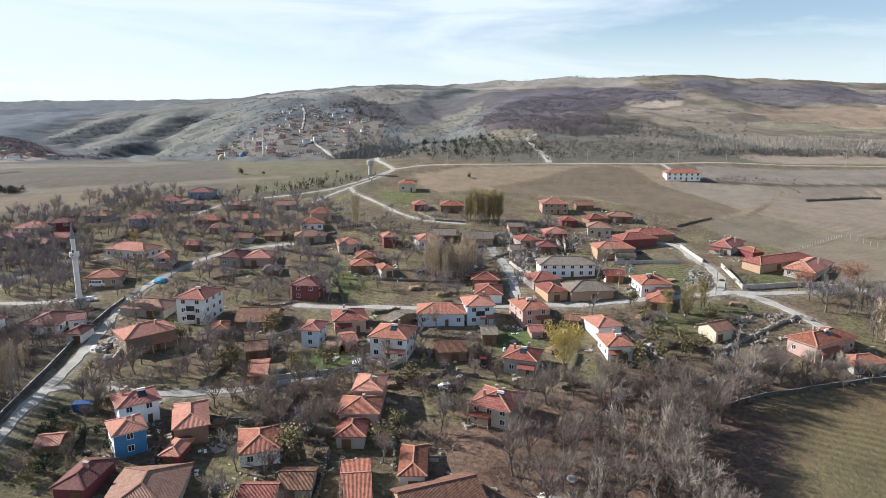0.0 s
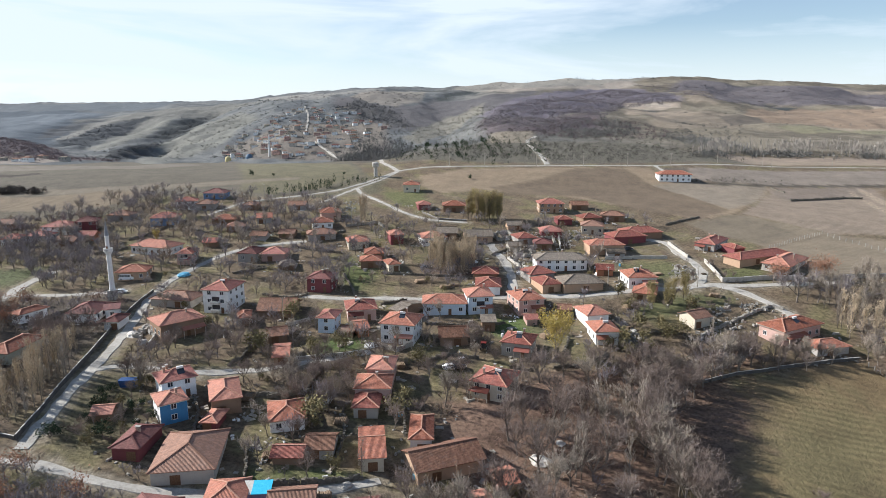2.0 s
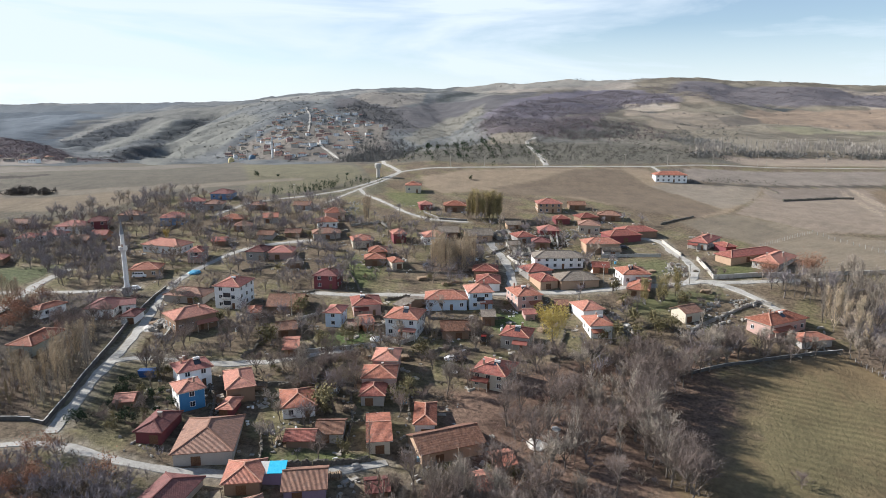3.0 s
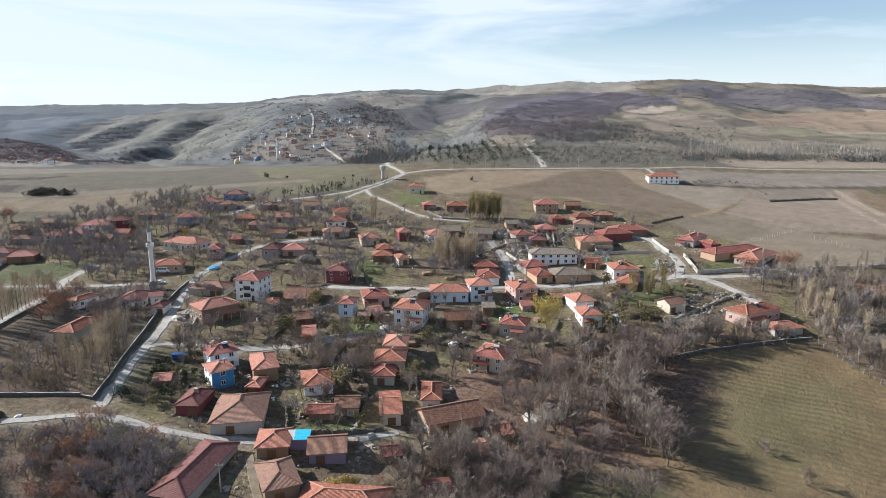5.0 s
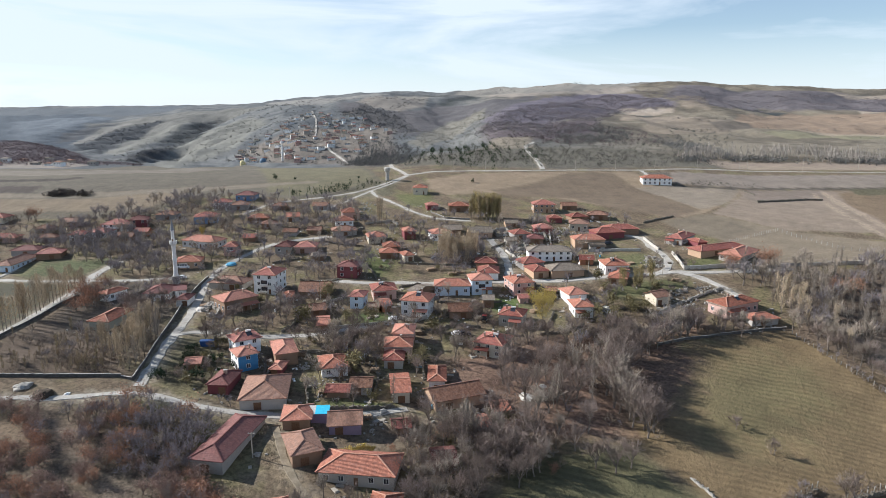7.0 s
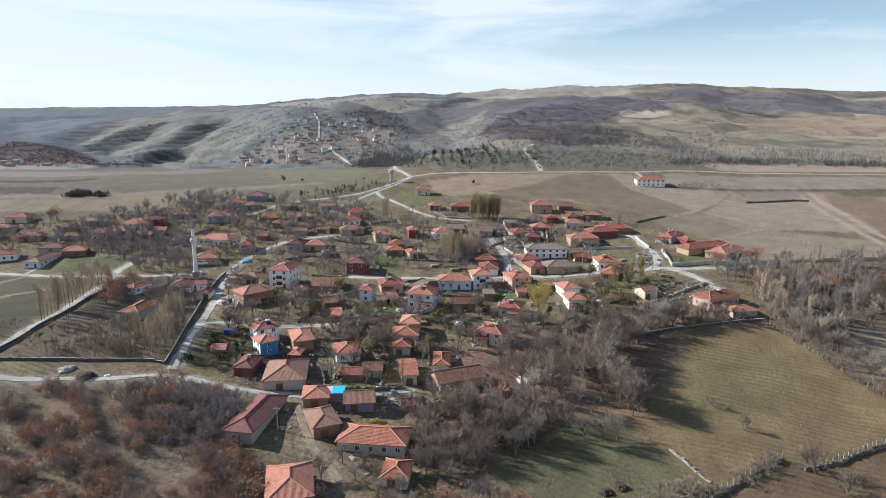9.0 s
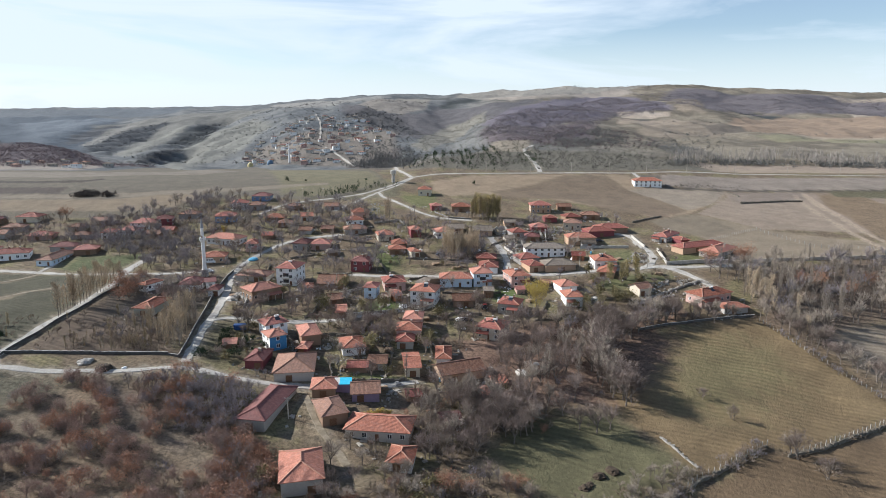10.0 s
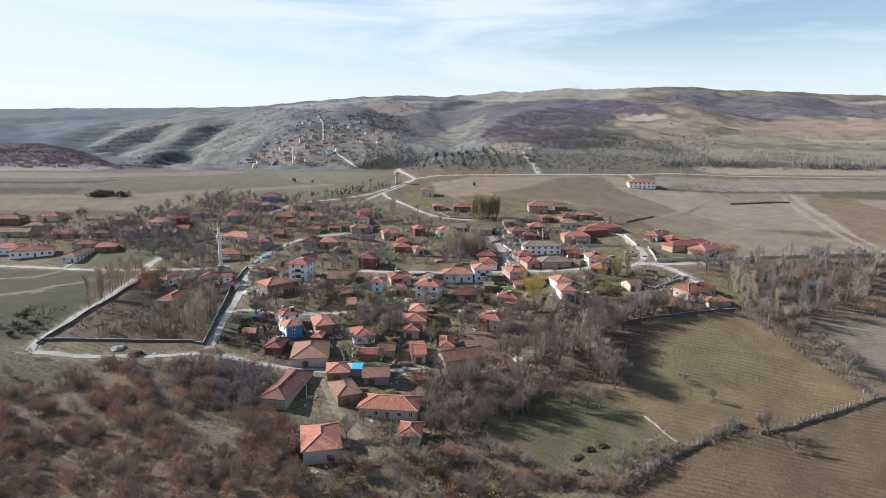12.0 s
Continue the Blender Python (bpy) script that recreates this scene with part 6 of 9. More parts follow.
def drum(x, y, colour):
    bm = bmesh.new()
    lathe(bm, [(0.0, 0.0), (0.42, 0.0), (0.45, 0.05), (0.43, 0.4), (0.46, 0.45), (0.43, 0.5), (0.45, 1.05), (0.4, 1.1), (0.0, 1.08)], 12)
    ob = part("storage_drum", bm, HEAP[colour])
    ob.matrix_world = pose(x, y, ground_z(x, y))
    tagged(ob, f"{colour} plastic storage drum in a yard", "drum")


MAT_LOG = plain("split_logs", (0.16, 0.11, 0.075), (0.33, 0.24, 0.16), 0.9, 3.0)


def roof_sheet(x, y):
    """A lean-to shed under a white and cyan plastic sheet."""
    base = new("lean_to_shed")
    base.matrix_world = pose(x, y, ground_z(x, y), 0, 0, 4)
    tagged(base, "small lean-to shed under white and cyan sheets", "shed")
    bm = bmesh.new()
    box(bm, -2.4, -1.4, -0.4, 2.4, 1.6, 2.6)
    part("wall", bm, MAT_WALL["purple"], base)
    for x0, x1, m, lab in ((-2.8, -0.8, MAT_COPING, "white roof sheet"), (-0.8, 2.8, MAT_CYAN, "cyan roof sheet")):
        bm = bmesh.new()
        q = [bm.verts.new(p) for p in ((x0, -1.8, 2.6), (x1, -1.8, 2.6), (x1, 1.9, 3.3), (x0, 1.9, 3.3), (x0, -1.8, 2.7), (x1, -1.8, 2.7), (x1, 1.9, 3.4), (x0, 1.9, 3.4))]
        for f in ((3, 2, 1, 0), (4, 5, 6, 7), (0, 1, 5, 4), (1, 2, 6, 5), (2, 3, 7, 6), (3, 0, 4, 7)):
            bm.faces.new([q[i] for i in f])
        part("roof_sheet", bm, m, base, lab)


def water_tower(x, y):
    base = new("water_tower")
    base.location = (x, y, ground_z(x, y))
    tagged(base, "grey concrete water tower beside the road junction", "tower")
    for name, prof in (("shaft", [(1.3, -0.5), (1.2, 6.0)]), ("tank", [(1.3, 5.9), (2.2, 6.6), (2.3, 8.6), (1.9, 9.2), (0.4, 9.6)])):
        bm = bmesh.new()
        lathe(bm, prof, 14)
        part(name, bm, MAT_CONC, base)


# ---------------------------------------------------------------- placed things
minaret(-110.5, 193.0)
garden_wall([(-86.2, 99.8), (-90.1, 124.8), (-96.3, 161.5), (-98.9, 184.7), (-99.8, 200.8)], 1.3, 0.3, MAT_SHADEWALL, "long rendered garden wall darkened for shade, with a pale coping")
garden_wall([(-141.6, 94.9), (-141.6, 94.9), (-103.9, 100.8), (-90.2, 101.0), (-86.5, 99.8)], 1.0, 0.35, MAT_SHADEWALL, "rendered garden wall, face darkened for shade, pale coping")
garden_wall([(-139.9, 91.5), (-141.0, 108.4), (-140.9, 124.0), (-141.8, 147.9), (-141.8, 174.6)], 1.0, 0.35, MAT_SHADEWALL, "low rendered garden wall beside a dirt lane, darkened for shade")
garden_wall([(108.5, 223.4), (106.9, 209.8), (105.4, 198.8), (121.9, 200.2), (134.3, 199.2)], 1.6, 0.4, MAT_YARDWALL, "pale rendered yard wall round a farmyard")
garden_wall([(124.0, 147.4), (102.6, 142.7), (85.0, 139.1), (74.0, 134.0)], 0.9, 0.35, MAT_SHADEWALL, "dark low field wall between the trees and the meadow")
garden_wall([(133.6, 197.5), (151.8, 199.0), (230.5, 198.4)], 1.5, 0.35, MAT_YARDWALL, "long rendered field wall")
garden_wall([(103.2, 250.9), (103.6, 239.5), (104.1, 229.6)], 1.4, 0.35, MAT_YARDWALL, "pale rendered yard wall")
garden_wall([(71.0, 230.4), (85.0, 230.0), (95.6, 229.1)], 1.3, 0.35, MAT_YARDWALL, "low pale garden wall")
garden_wall([(66.9, 196.6), (69.2, 198.3), (73.5, 194.9)], 1.4, 0.35, MAT_YARDWALL, "white yard wall beside a house")
garden_wall([(-39.6, 142.3), (-28.8, 146.2), (-17.6, 149.5)], 1.2, 0.35, MAT_YARDWALL, "low lane wall of pale render")
garden_wall([(-14.1, 154.5), (-8.3, 150.9), (-3.8, 155.0)], 1.4, 0.3, MAT_YARDWALL, "white garden wall before a house")
garden_wall([(-37.8, 101.9), (-35.9, 95.7), (-34.5, 88.5)], 1.2, 0.4, MAT_STONE, "low dry stone garden wall")
garden_wall([(-33.8, 88.0), (-21.2, 90.0), (-11.2, 92.4)], 1.0, 0.6, MAT_STONE, "low dry stone wall along a lane")
garden_wall([(43.6, 27.4), (49.4, 32.6), (64.4, 46.2), (77.2, 54.7), (89.4, 63.0)], 0.8, 0.7, MAT_STONE, "overgrown dry stone field wall")
garden_wall([(93.4, 59.2), (104.7, 63.1), (121.9, 72.0), (142.1, 82.7), (167.2, 92.7)], 0.8, 0.7, MAT_STONE, "dry stone field wall with stakes")
garden_wall([(60.8, 66.2), (62.9, 61.7), (64.6, 56.3), (66.3, 52.6)], 0.45, 0.45, MAT_PALESTONE, "low wall of pale piled stones")
garden_wall([(50.7, 124.4), (61.8, 136.7), (72.9, 146.4), (84.8, 152.9), (95.2, 154.6)], 0.9, 0.8, MAT_STONE, "mossy dry stone garden wall")
garden_wall([(83.2, 160.2), (99.4, 171.3), (113.3, 179.2), (116.5, 176.6)], 0.9, 0.7, MAT_PALESTONE, "low wall of pale piled stones")
garden_wall([(58.9, 170.3), (61.3, 162.2), (63.0, 151.3)], 1.0, 0.6, MAT_STONE, "dry stone wall below a house")
garden_wall([(15.7, 31.7), (24.1, 29.4), (35.5, 29.1), (43.8, 27.8)], 0.8, 0.8, MAT_STONE, "overgrown field bank of stones")
garden_wall([(-86.3, 156.8), (-86.6, 166.0), (-80.0, 157.0)], 0.9, 2.2, MAT_PALESTONE, "heap of pale rubble")
garden_wall([(201.5, 339.7), (221.8, 344.8), (239.1, 350.5), (248.0, 348.4)], 1.0, 1.2, MAT_STONE, "dark dry stone fold in a field")
garden_wall([(208.5, 377.4), (211.5, 364.8)], 0.8, 0.8, MAT_STONE, "dry stone field wall")
garden_wall([(112.0, 281.3), (121.8, 288.3), (133.5, 295.4)], 0.8, 0.8, MAT_STONE, "weedy stone field edge")
garden_wall([(31.9, 234.0), (35.8, 220.8), (38.6, 212.6)], 1.0, 0.4, MAT_YARDWALL, "low street wall of pale render")
garden_wall([(-5.2, 306.4), (2.9, 293.8), (16.9, 290.0)], 0.9, 0.4, MAT_CAPWALL, "pale retaining wall along a lane")
garden_wall([(36.6, 254.0), (44.1, 247.1), (50.9, 246.5)], 0.9, 0.5, MAT_STONE, "ruined stone yard wall")
garden_wall([(57.5, 262.6), (55.5, 246.2)], 2.2, 0.5, MAT_YARDWALL, "white end wall of a roofless shed")
garden_wall([(35.2, 240.3), (41.0, 243.5), (43.9, 238.7), (38.6, 234.6), (35.2, 240.3)], 1.6, 0.6, MAT_PALESTONE, "roofless ruin of grey stone walls")
garden_wall([(27.6, 266.8), (35.2, 270.4), (37.4, 262.4), (29.9, 258.7), (27.6, 266.8)], 1.5, 0.6, MAT_PALESTONE, "roofless ruin of grey stone walls")
garden_wall([(-41.3, 283.6), (-26.4, 288.4), (-22.8, 280.4)], 1.2, 0.6, MAT_PALESTONE, "tumbled grey stone wall")
garden_wall([(-60.1, 253.0), (-48.0, 246.9), (-36.6, 243.2)], 0.9, 0.6, MAT_STONE, "low tumbled garden wall of stone")
garden_wall([(46.9, 258.2), (54.5, 261.8), (54.2, 250.2)], 1.5, 0.6, MAT_PALESTONE, "ruined stone yard wall")
garden_wall([(-76.7, 219.6), (-65.4, 225.6), (-53.8, 218.8)], 0.8, 0.6, MAT_STONE, "low tumbled garden wall of stone")
garden_wall([(7.1, 255.2), (15.4, 250.4), (16.4, 241.0)], 1.2, 0.6, MAT_PALESTONE, "ruined stone yard wall")
garden_wall([(-56.2, 121.4), (-51.9, 113.2), (-49.6, 100.9)], 1.0, 0.6, MAT_STONE, "low tumbled garden wall of stone")
garden_wall([(-38.4, 121.8), (-26.2, 126.7), (-19.0, 124.9)], 0.9, 0.6, MAT_STONE, "low tumbled garden wall of stone")
garden_wall([(-1.9, 142.2), (5.7, 148.8), (15.4, 147.5)], 0.9, 0.6, MAT_STONE, "low tumbled garden wall of stone")
garden_wall([(-118.1, 182.5), (-121.4, 171.3), (-117.3, 154.8)], 1.0, 0.6, MAT_STONE, "low tumbled garden wall of stone")
post_fence([(124.4, 144.0), (130.4, 123.0), (137.8, 104.0), (143.2, 84.4)], 34, 1.3, "row of white concrete fence posts with wire")
post_fence([(142.5, 241.0), (159.0, 252.2), (177.0, 263.1)], 22, 1.5, "row of pale concrete fence posts with wire")
post_fence([(177.0, 263.1), (182.8, 242.4), (187.2, 222.9), (236.6, 205.9)], 30, 1.5, "row of pale concrete fence posts with wire")
post_fence([(94.9, 60.6), (105.3, 64.4), (122.7, 73.6), (143.0, 84.1)], 26, 1.6, "line of pale wooden stakes on a stone wall")
post_fence([(49.7, 33.6), (64.9, 47.6), (77.7, 56.0), (90.1, 64.5)], 22, 1.5, "line of weathered wooden stakes on a stone wall")
power_pole(-46.0, 172.2, 8)
power_pole(95.1, 195.2, 8)
power_pole(64.5, 199.3, 7)
power_pole(-43.0, 66.5, 6.5)
power_pole(-39.6, 290.0, 8)
power_pole(-82.7, 346.3, 8)
power_pole(239.7, 453.9, 9)
power_pole(107.4, 159.9, 7)
power_pole(-99.7, 116.6, 7)
power_pole(-97.2, 347.4, 8)
power_pole(32.3, 238.6, 8)
power_pole(10.2, 429.7, 9)
power_pole(34.5, 430.8, 9)
power_pole(70.8, 431.5, 9)
power_pole(103.8, 432.1, 9)
power_pole(134.9, 433.5, 9)
power_pole(165.8, 435.1, 9)
power_pole(200.0, 439.0, 9)
power_pole(242.4, 446.1, 9)
power_pole(287.9, 448.9, 9)
power_pole(333.5, 451.2, 9)
minibus(-115.4, 213.8, 4)
car(34.4, 214.6, 70, "silver")
car(-111.4, 200.6, 10, "white")
car(-234.1, 224.3, 12, "white")
car(61.0, 224.6, 0, "white")
car(-1.5, 223.4, 20, "dark")
car(83.7, 242.9, 8, "dark")
car(78.2, 240.1, 6, "dark")
car(7.1, 141.1, 15, "white")
car(9.4, 141.3, 10, "dark")
tractor(17.1, 153.6, 80)
skip_container(-73.9, 126.1, 5)
heap(-95.4, 218.7, 5, "blue", "crumpled light blue plastic sheet over a heap")
heap(-5.5, 117.6, 2.6, "blue", "pale blue plastic sheet over a wood pile")
heap(16.3, 95.9, 3, "blue", "crumpled blue plastic sheet on the ground")
heap(26.2, 101.1, 5, "pale", "pale heap of sacks and rubble")
heap(7.7, 134.4, 2.2, "white", "white sack of animal feed")
heap(-16.1, 154.4, 4, "white", "white plastic sheet over a heap")
heap(31.7, 107.8, 2.4, "pale", "pale heap of rubble")
heap(10.5, 147.2, 2.4, "white", "white stacked beehives under cover")
heap(17.5, 230.1, 4, "white", "white tarpaulin over hay")
heap(43.3, 49.3, 4, "dung", "dark round dung pile on the meadow")
heap(39.3, 46.7, 3.6, "dung", "dark round dung pile on the meadow")
heap(34.8, 41.8, 3.2, "dung", "dark round dung pile on the meadow")
heap(35.3, 35.0, 3.6, "dung", "dark round dung pile on the meadow")
heap(36.2, 43.2, 2.5, "dung", "dark round dung pile on the meadow")
heap(-113.1, 92.6, 5, "stonep", "grey heap of field stones")
heap(-105.4, 89.1, 6, "dung", "dark heap of brushwood")
heap(-99.7, 90.5, 1.8, "white", "small white trough on the verge")
roof_sheet(-30.5, 84.0)
water_tower(-38.5, 401.6)
heap(64.2, 211.7, 4, "white", "white haystack cover behind a barn")
wood_stack(-3.2, 208.5, 20, 9, 3, "stack of grey-brown firewood beside a yard")
wood_stack(6.4, 202.2, 10, 10, 3, "stack of grey-brown firewood beside a yard")
wood_stack(10.0, 204.1, -15, 7, 2, "stack of grey-brown firewood beside a yard")
wood_stack(67.4, 181.1, 30, 9, 3, "stack of grey-brown firewood beside a yard")
wood_stack(-31.4, 98.0, 5, 8, 2, "stack of grey-brown firewood beside a yard")
wood_stack(62.7, 166.7, 40, 7, 3, "stack of grey-brown firewood beside a yard")
wood_stack(39.2, 280.7, 60, 6, 2, "stack of grey-brown firewood beside a yard")
wood_stack(-18.4, 86.2, 10, 9, 2, "stack of grey-brown firewood beside a yard")
wood_stack(-9.2, 85.1, 15, 7, 2, "stack of grey-brown firewood beside a yard")
wood_stack(-18.5, 112.3, 0, 8, 3, "stack of grey-brown firewood beside a yard")
wood_stack(-42.6, 121.6, 80, 7, 3, "stack of grey-brown firewood beside a yard")
wood_stack(98.8, 188.0, -20, 9, 3, "stack of grey-brown firewood beside a yard")
wood_stack(85.7, 209.6, 25, 8, 2, "stack of grey-brown firewood beside a yard")
wood_stack(-79.1, 166.5, 0, 8, 3, "stack of grey-brown firewood beside a yard")
wood_stack(-87.9, 163.7, 50, 7, 2, "stack of grey-brown firewood beside a yard")
wood_stack(-6.6, 142.2, 15, 8, 3, "stack of grey-brown firewood beside a yard")
wood_stack(36.1, 161.0, 40, 6, 3, "stack of grey-brown firewood beside a yard")
wood_stack(-81.6, 234.4, 15, 7, 2, "stack of grey-brown firewood beside a yard")
heap(-88.0, 159.1, 4.5, "pale", "pale rubble heap beside the lane")
heap(-82.8, 153.7, 3.5, "stonep", "grey rubble heap beside the lane")
heap(37.8, 266.3, 4, "stonep", "grey heap of broken stones in a yard")
heap(34.1, 260.5, 3, "pale", "pale rubble heap in a yard")
heap(64.0, 165.0, 3, "pale", "pale rubble heap by a path")
heap(-70.5, 165.4, 2.5, "white", "white sheet over stored goods by a house")
heap(-14.2, 89.8, 3, "stonep", "grey stones piled along a lane")
heap(-23.8, 88.0, 2.2, "stonep", "grey stones piled along a lane")
heap(102.3, 207.8, 2.4, "dung", "dark manure mound in a farmyard")
heap(77.0, 167.2, 3, "dung", "dark brushwood mound in a garden")
drum(-25.3, 123.1, "white")
drum(-5.1, 117.6, "white")
drum(-24.6, 124.0, "blue")
drum(64.3, 218.2, "white")
drum(74.5, 221.1, "blue")
drum(-60.3, 158.3, "white")
drum(-0.9, 93.4, "blue")
drum(23.2, 161.2, "white")
garden_wall([(-45.2, 121.8), (-36.1, 123.6), (-27.8, 125.6), (-20.8, 125.5)], 0.9, 0.5, MAT_STONE, "low dry stone garden wall")
garden_wall([(-26.2, 104.1), (-18.6, 105.6), (-12.4, 107.1)], 0.8, 0.5, MAT_STONE, "low dry stone garden wall")
garden_wall([(-18.5, 217.9), (-3.4, 215.8), (18.8, 211.4)], 0.8, 0.5, MAT_STONE, "low dry stone wall below a grove")
garden_wall([(-44.3, 167.6), (-36.9, 173.9), (-29.1, 180.2)], 1.0, 0.3, MAT_YARDWALL, "pale rendered yard wall")
garden_wall([(-82.0, 164.5), (-80.8, 157.0), (-80.1, 151.6)], 1.0, 0.4, MAT_YARDWALL, "white rendered stair wall of a house")
garden_wall([(19.4, 277.3), (27.9, 270.7), (32.1, 264.5)], 1.0, 0.4, MAT_STONE, "grey dry stone yard wall")
garden_wall([(33.8, 226.7), (38.3, 220.7), (41.2, 213.9)], 1.0, 0.4, MAT_YARDWALL, "pale rendered yard wall")
garden_wall([(-77.5, 230.8), (-70.9, 227.3), (-65.4, 225.6)], 0.9, 0.4, MAT_STONE, "grey dry stone yard wall")
garden_wall([(-137.6, 264.7), (-132.5, 274.1), (-128.7, 284.6)], 0.9, 0.4, MAT_STONE, "grey dry stone lane wall")
garden_wall([(-80.5, 219.7), (-74.8, 212.2), (-69.2, 209.7)], 0.8, 0.5, MAT_STONE, "low tumbledown dry stone garden wall")
garden_wall([(-42.6, 196.2), (-48.9, 192.5), (-59.0, 196.6)], 0.8, 0.5, MAT_STONE, "low tumbledown dry stone garden wall")
garden_wall([(-33.6, 218.5), (-29.4, 207.2), (-26.4, 196.7)], 0.8, 0.5, MAT_STONE, "low tumbledown dry stone garden wall")
garden_wall([(-16.3, 186.7), (-7.5, 191.1)], 0.8, 0.5, MAT_STONE, "low tumbledown dry stone garden wall")
garden_wall([(-0.4, 170.8), (16.4, 167.5), (25.1, 171.0)], 0.8, 0.5, MAT_STONE, "low tumbledown dry stone garden wall")
garden_wall([(33.3, 168.5), (38.3, 180.7), (40.2, 188.5)], 0.8, 0.5, MAT_STONE, "low tumbledown dry stone garden wall")
garden_wall([(43.4, 159.6), (39.7, 149.2)], 0.8, 0.5, MAT_STONE, "low tumbledown dry stone garden wall")
garden_wall([(23.6, 142.5), (30.0, 140.4)], 0.8, 0.5, MAT_STONE, "low tumbledown dry stone garden wall")
garden_wall([(-5.8, 145.7), (3.7, 141.4), (11.5, 146.3)], 0.8, 0.5, MAT_STONE, "low tumbledown dry stone garden wall")
garden_wall([(-50.6, 158.0), (-51.1, 143.1), (-53.4, 139.0)], 0.8, 0.5, MAT_STONE, "low tumbledown dry stone garden wall")
garden_wall([(-84.8, 211.1), (-82.9, 198.1)], 0.8, 0.5, MAT_STONE, "low tumbledown dry stone garden wall")
garden_wall([(-27.9, 139.2), (-29.5, 125.3)], 0.8, 0.5, MAT_STONE, "low tumbledown dry stone garden wall")
garden_wall([(-5.1, 125.9), (-3.6, 108.5)], 0.8, 0.5, MAT_STONE, "low tumbledown dry stone garden wall")
garden_wall([(-19.3, 120.1), (-17.1, 106.4), (-17.7, 97.6)], 0.8, 0.5, MAT_STONE, "low tumbledown dry stone garden wall")
garden_wall([(50.0, 179.6), (44.2, 170.6)], 0.8, 0.5, MAT_STONE, "low tumbledown dry stone garden wall")
garden_wall([(68.1, 201.7), (76.7, 198.2)], 0.8, 0.5, MAT_STONE, "low tumbledown dry stone garden wall")
garden_wall([(25.7, 238.6), (34.5, 247.6), (41.6, 237.9)], 0.8, 0.5, MAT_STONE, "low tumbledown dry stone garden wall")
garden_wall([(-65.1, 280.1), (-51.5, 269.8), (-40.4, 275.3)], 0.8, 0.5, MAT_STONE, "low tumbledown dry stone garden wall")
garden_wall([(-89.6, 281.3), (-76.2, 275.2), (-65.1, 280.1)], 0.8, 0.5, MAT_STONE, "low tumbledown dry stone garden wall")
garden_wall([(-117.1, 281.7), (-99.0, 271.4)], 0.8, 0.5, MAT_STONE, "low tumbledown dry stone garden wall")
garden_wall([(-143.6, 245.1), (-133.3, 253.9)], 0.8, 0.5, MAT_STONE, "low tumbledown dry stone garden wall")
garden_wall([(-179.0, 255.1), (-164.1, 259.3)], 0.8, 0.5, MAT_STONE, "low tumbledown dry stone garden wall")
garden_wall([(65.1, 161.2), (74.1, 164.2), (79.4, 161.3)], 0.8, 0.5, MAT_STONE, "low tumbledown dry stone garden wall")
garden_wall([(52.4, 149.4), (43.5, 142.7), (35.8, 142.0)], 0.8, 0.5, MAT_STONE, "low tumbledown dry stone garden wall")
car(-23.3, 121.4, 85, "silver")

# ---------------------------------------------------------------- trees
def bark(name, a, b):
    return mat(name, lambda n, l: vary(n, l, ramp(n, l, noise_tex(n, l, 2.0, 4), ((0.3, a), (0.7, b))), 0.25), 0.95, 0.1)


MAT_BARK = bark("bark_grey", (0.12, 0.1, 0.085), (0.24, 0.205, 0.178))
MAT_TWIG = bark("twigs_grey", (0.15, 0.118, 0.102), (0.285, 0.228, 0.2))
# lighter violet copy of the twigs, tinted to stand for distance haze
MAT_HAZETWIG = bark("twigs_haze_violet", (0.17, 0.149, 0.152), (0.32, 0.287, 0.293))
MAT_PALE_TWIG = bark("twigs_pale", (0.25, 0.21, 0.17), (0.40, 0.345, 0.29))
MAT_TAN_TWIG = bark("twigs_tan", (0.197, 0.155, 0.092), (0.31, 0.253, 0.162))
MAT_RUST = bark("leaves_rust", (0.225, 0.126, 0.085), (0.395, 0.218, 0.145))
MAT_BROWNLEAF = bark("leaves_brown", (0.175, 0.12, 0.098), (0.31, 0.216, 0.178))
MAT_YELLOW = bark("leaves_yellow", (0.33, 0.25, 0.075), (0.52, 0.41, 0.14))
MAT_OLIVE = bark("leaves_olive", (0.12, 0.104, 0.055), (0.225, 0.19, 0.1))
MAT_OLIVEGOLD = bark("leaves_olive_gold", (0.22, 0.18, 0.085), (0.40, 0.33, 0.17))
MAT_STRAW = bark("twigs_straw", (0.32, 0.255, 0.175), (0.5, 0.41, 0.3))
MAT_PINE = bark("needles_dark", (0.022, 0.035, 0.020), (0.05, 0.07, 0.038))
MAT_SCRUB = bark("scrub_twigs", (0.165, 0.13, 0.1), (0.29, 0.232, 0.178))


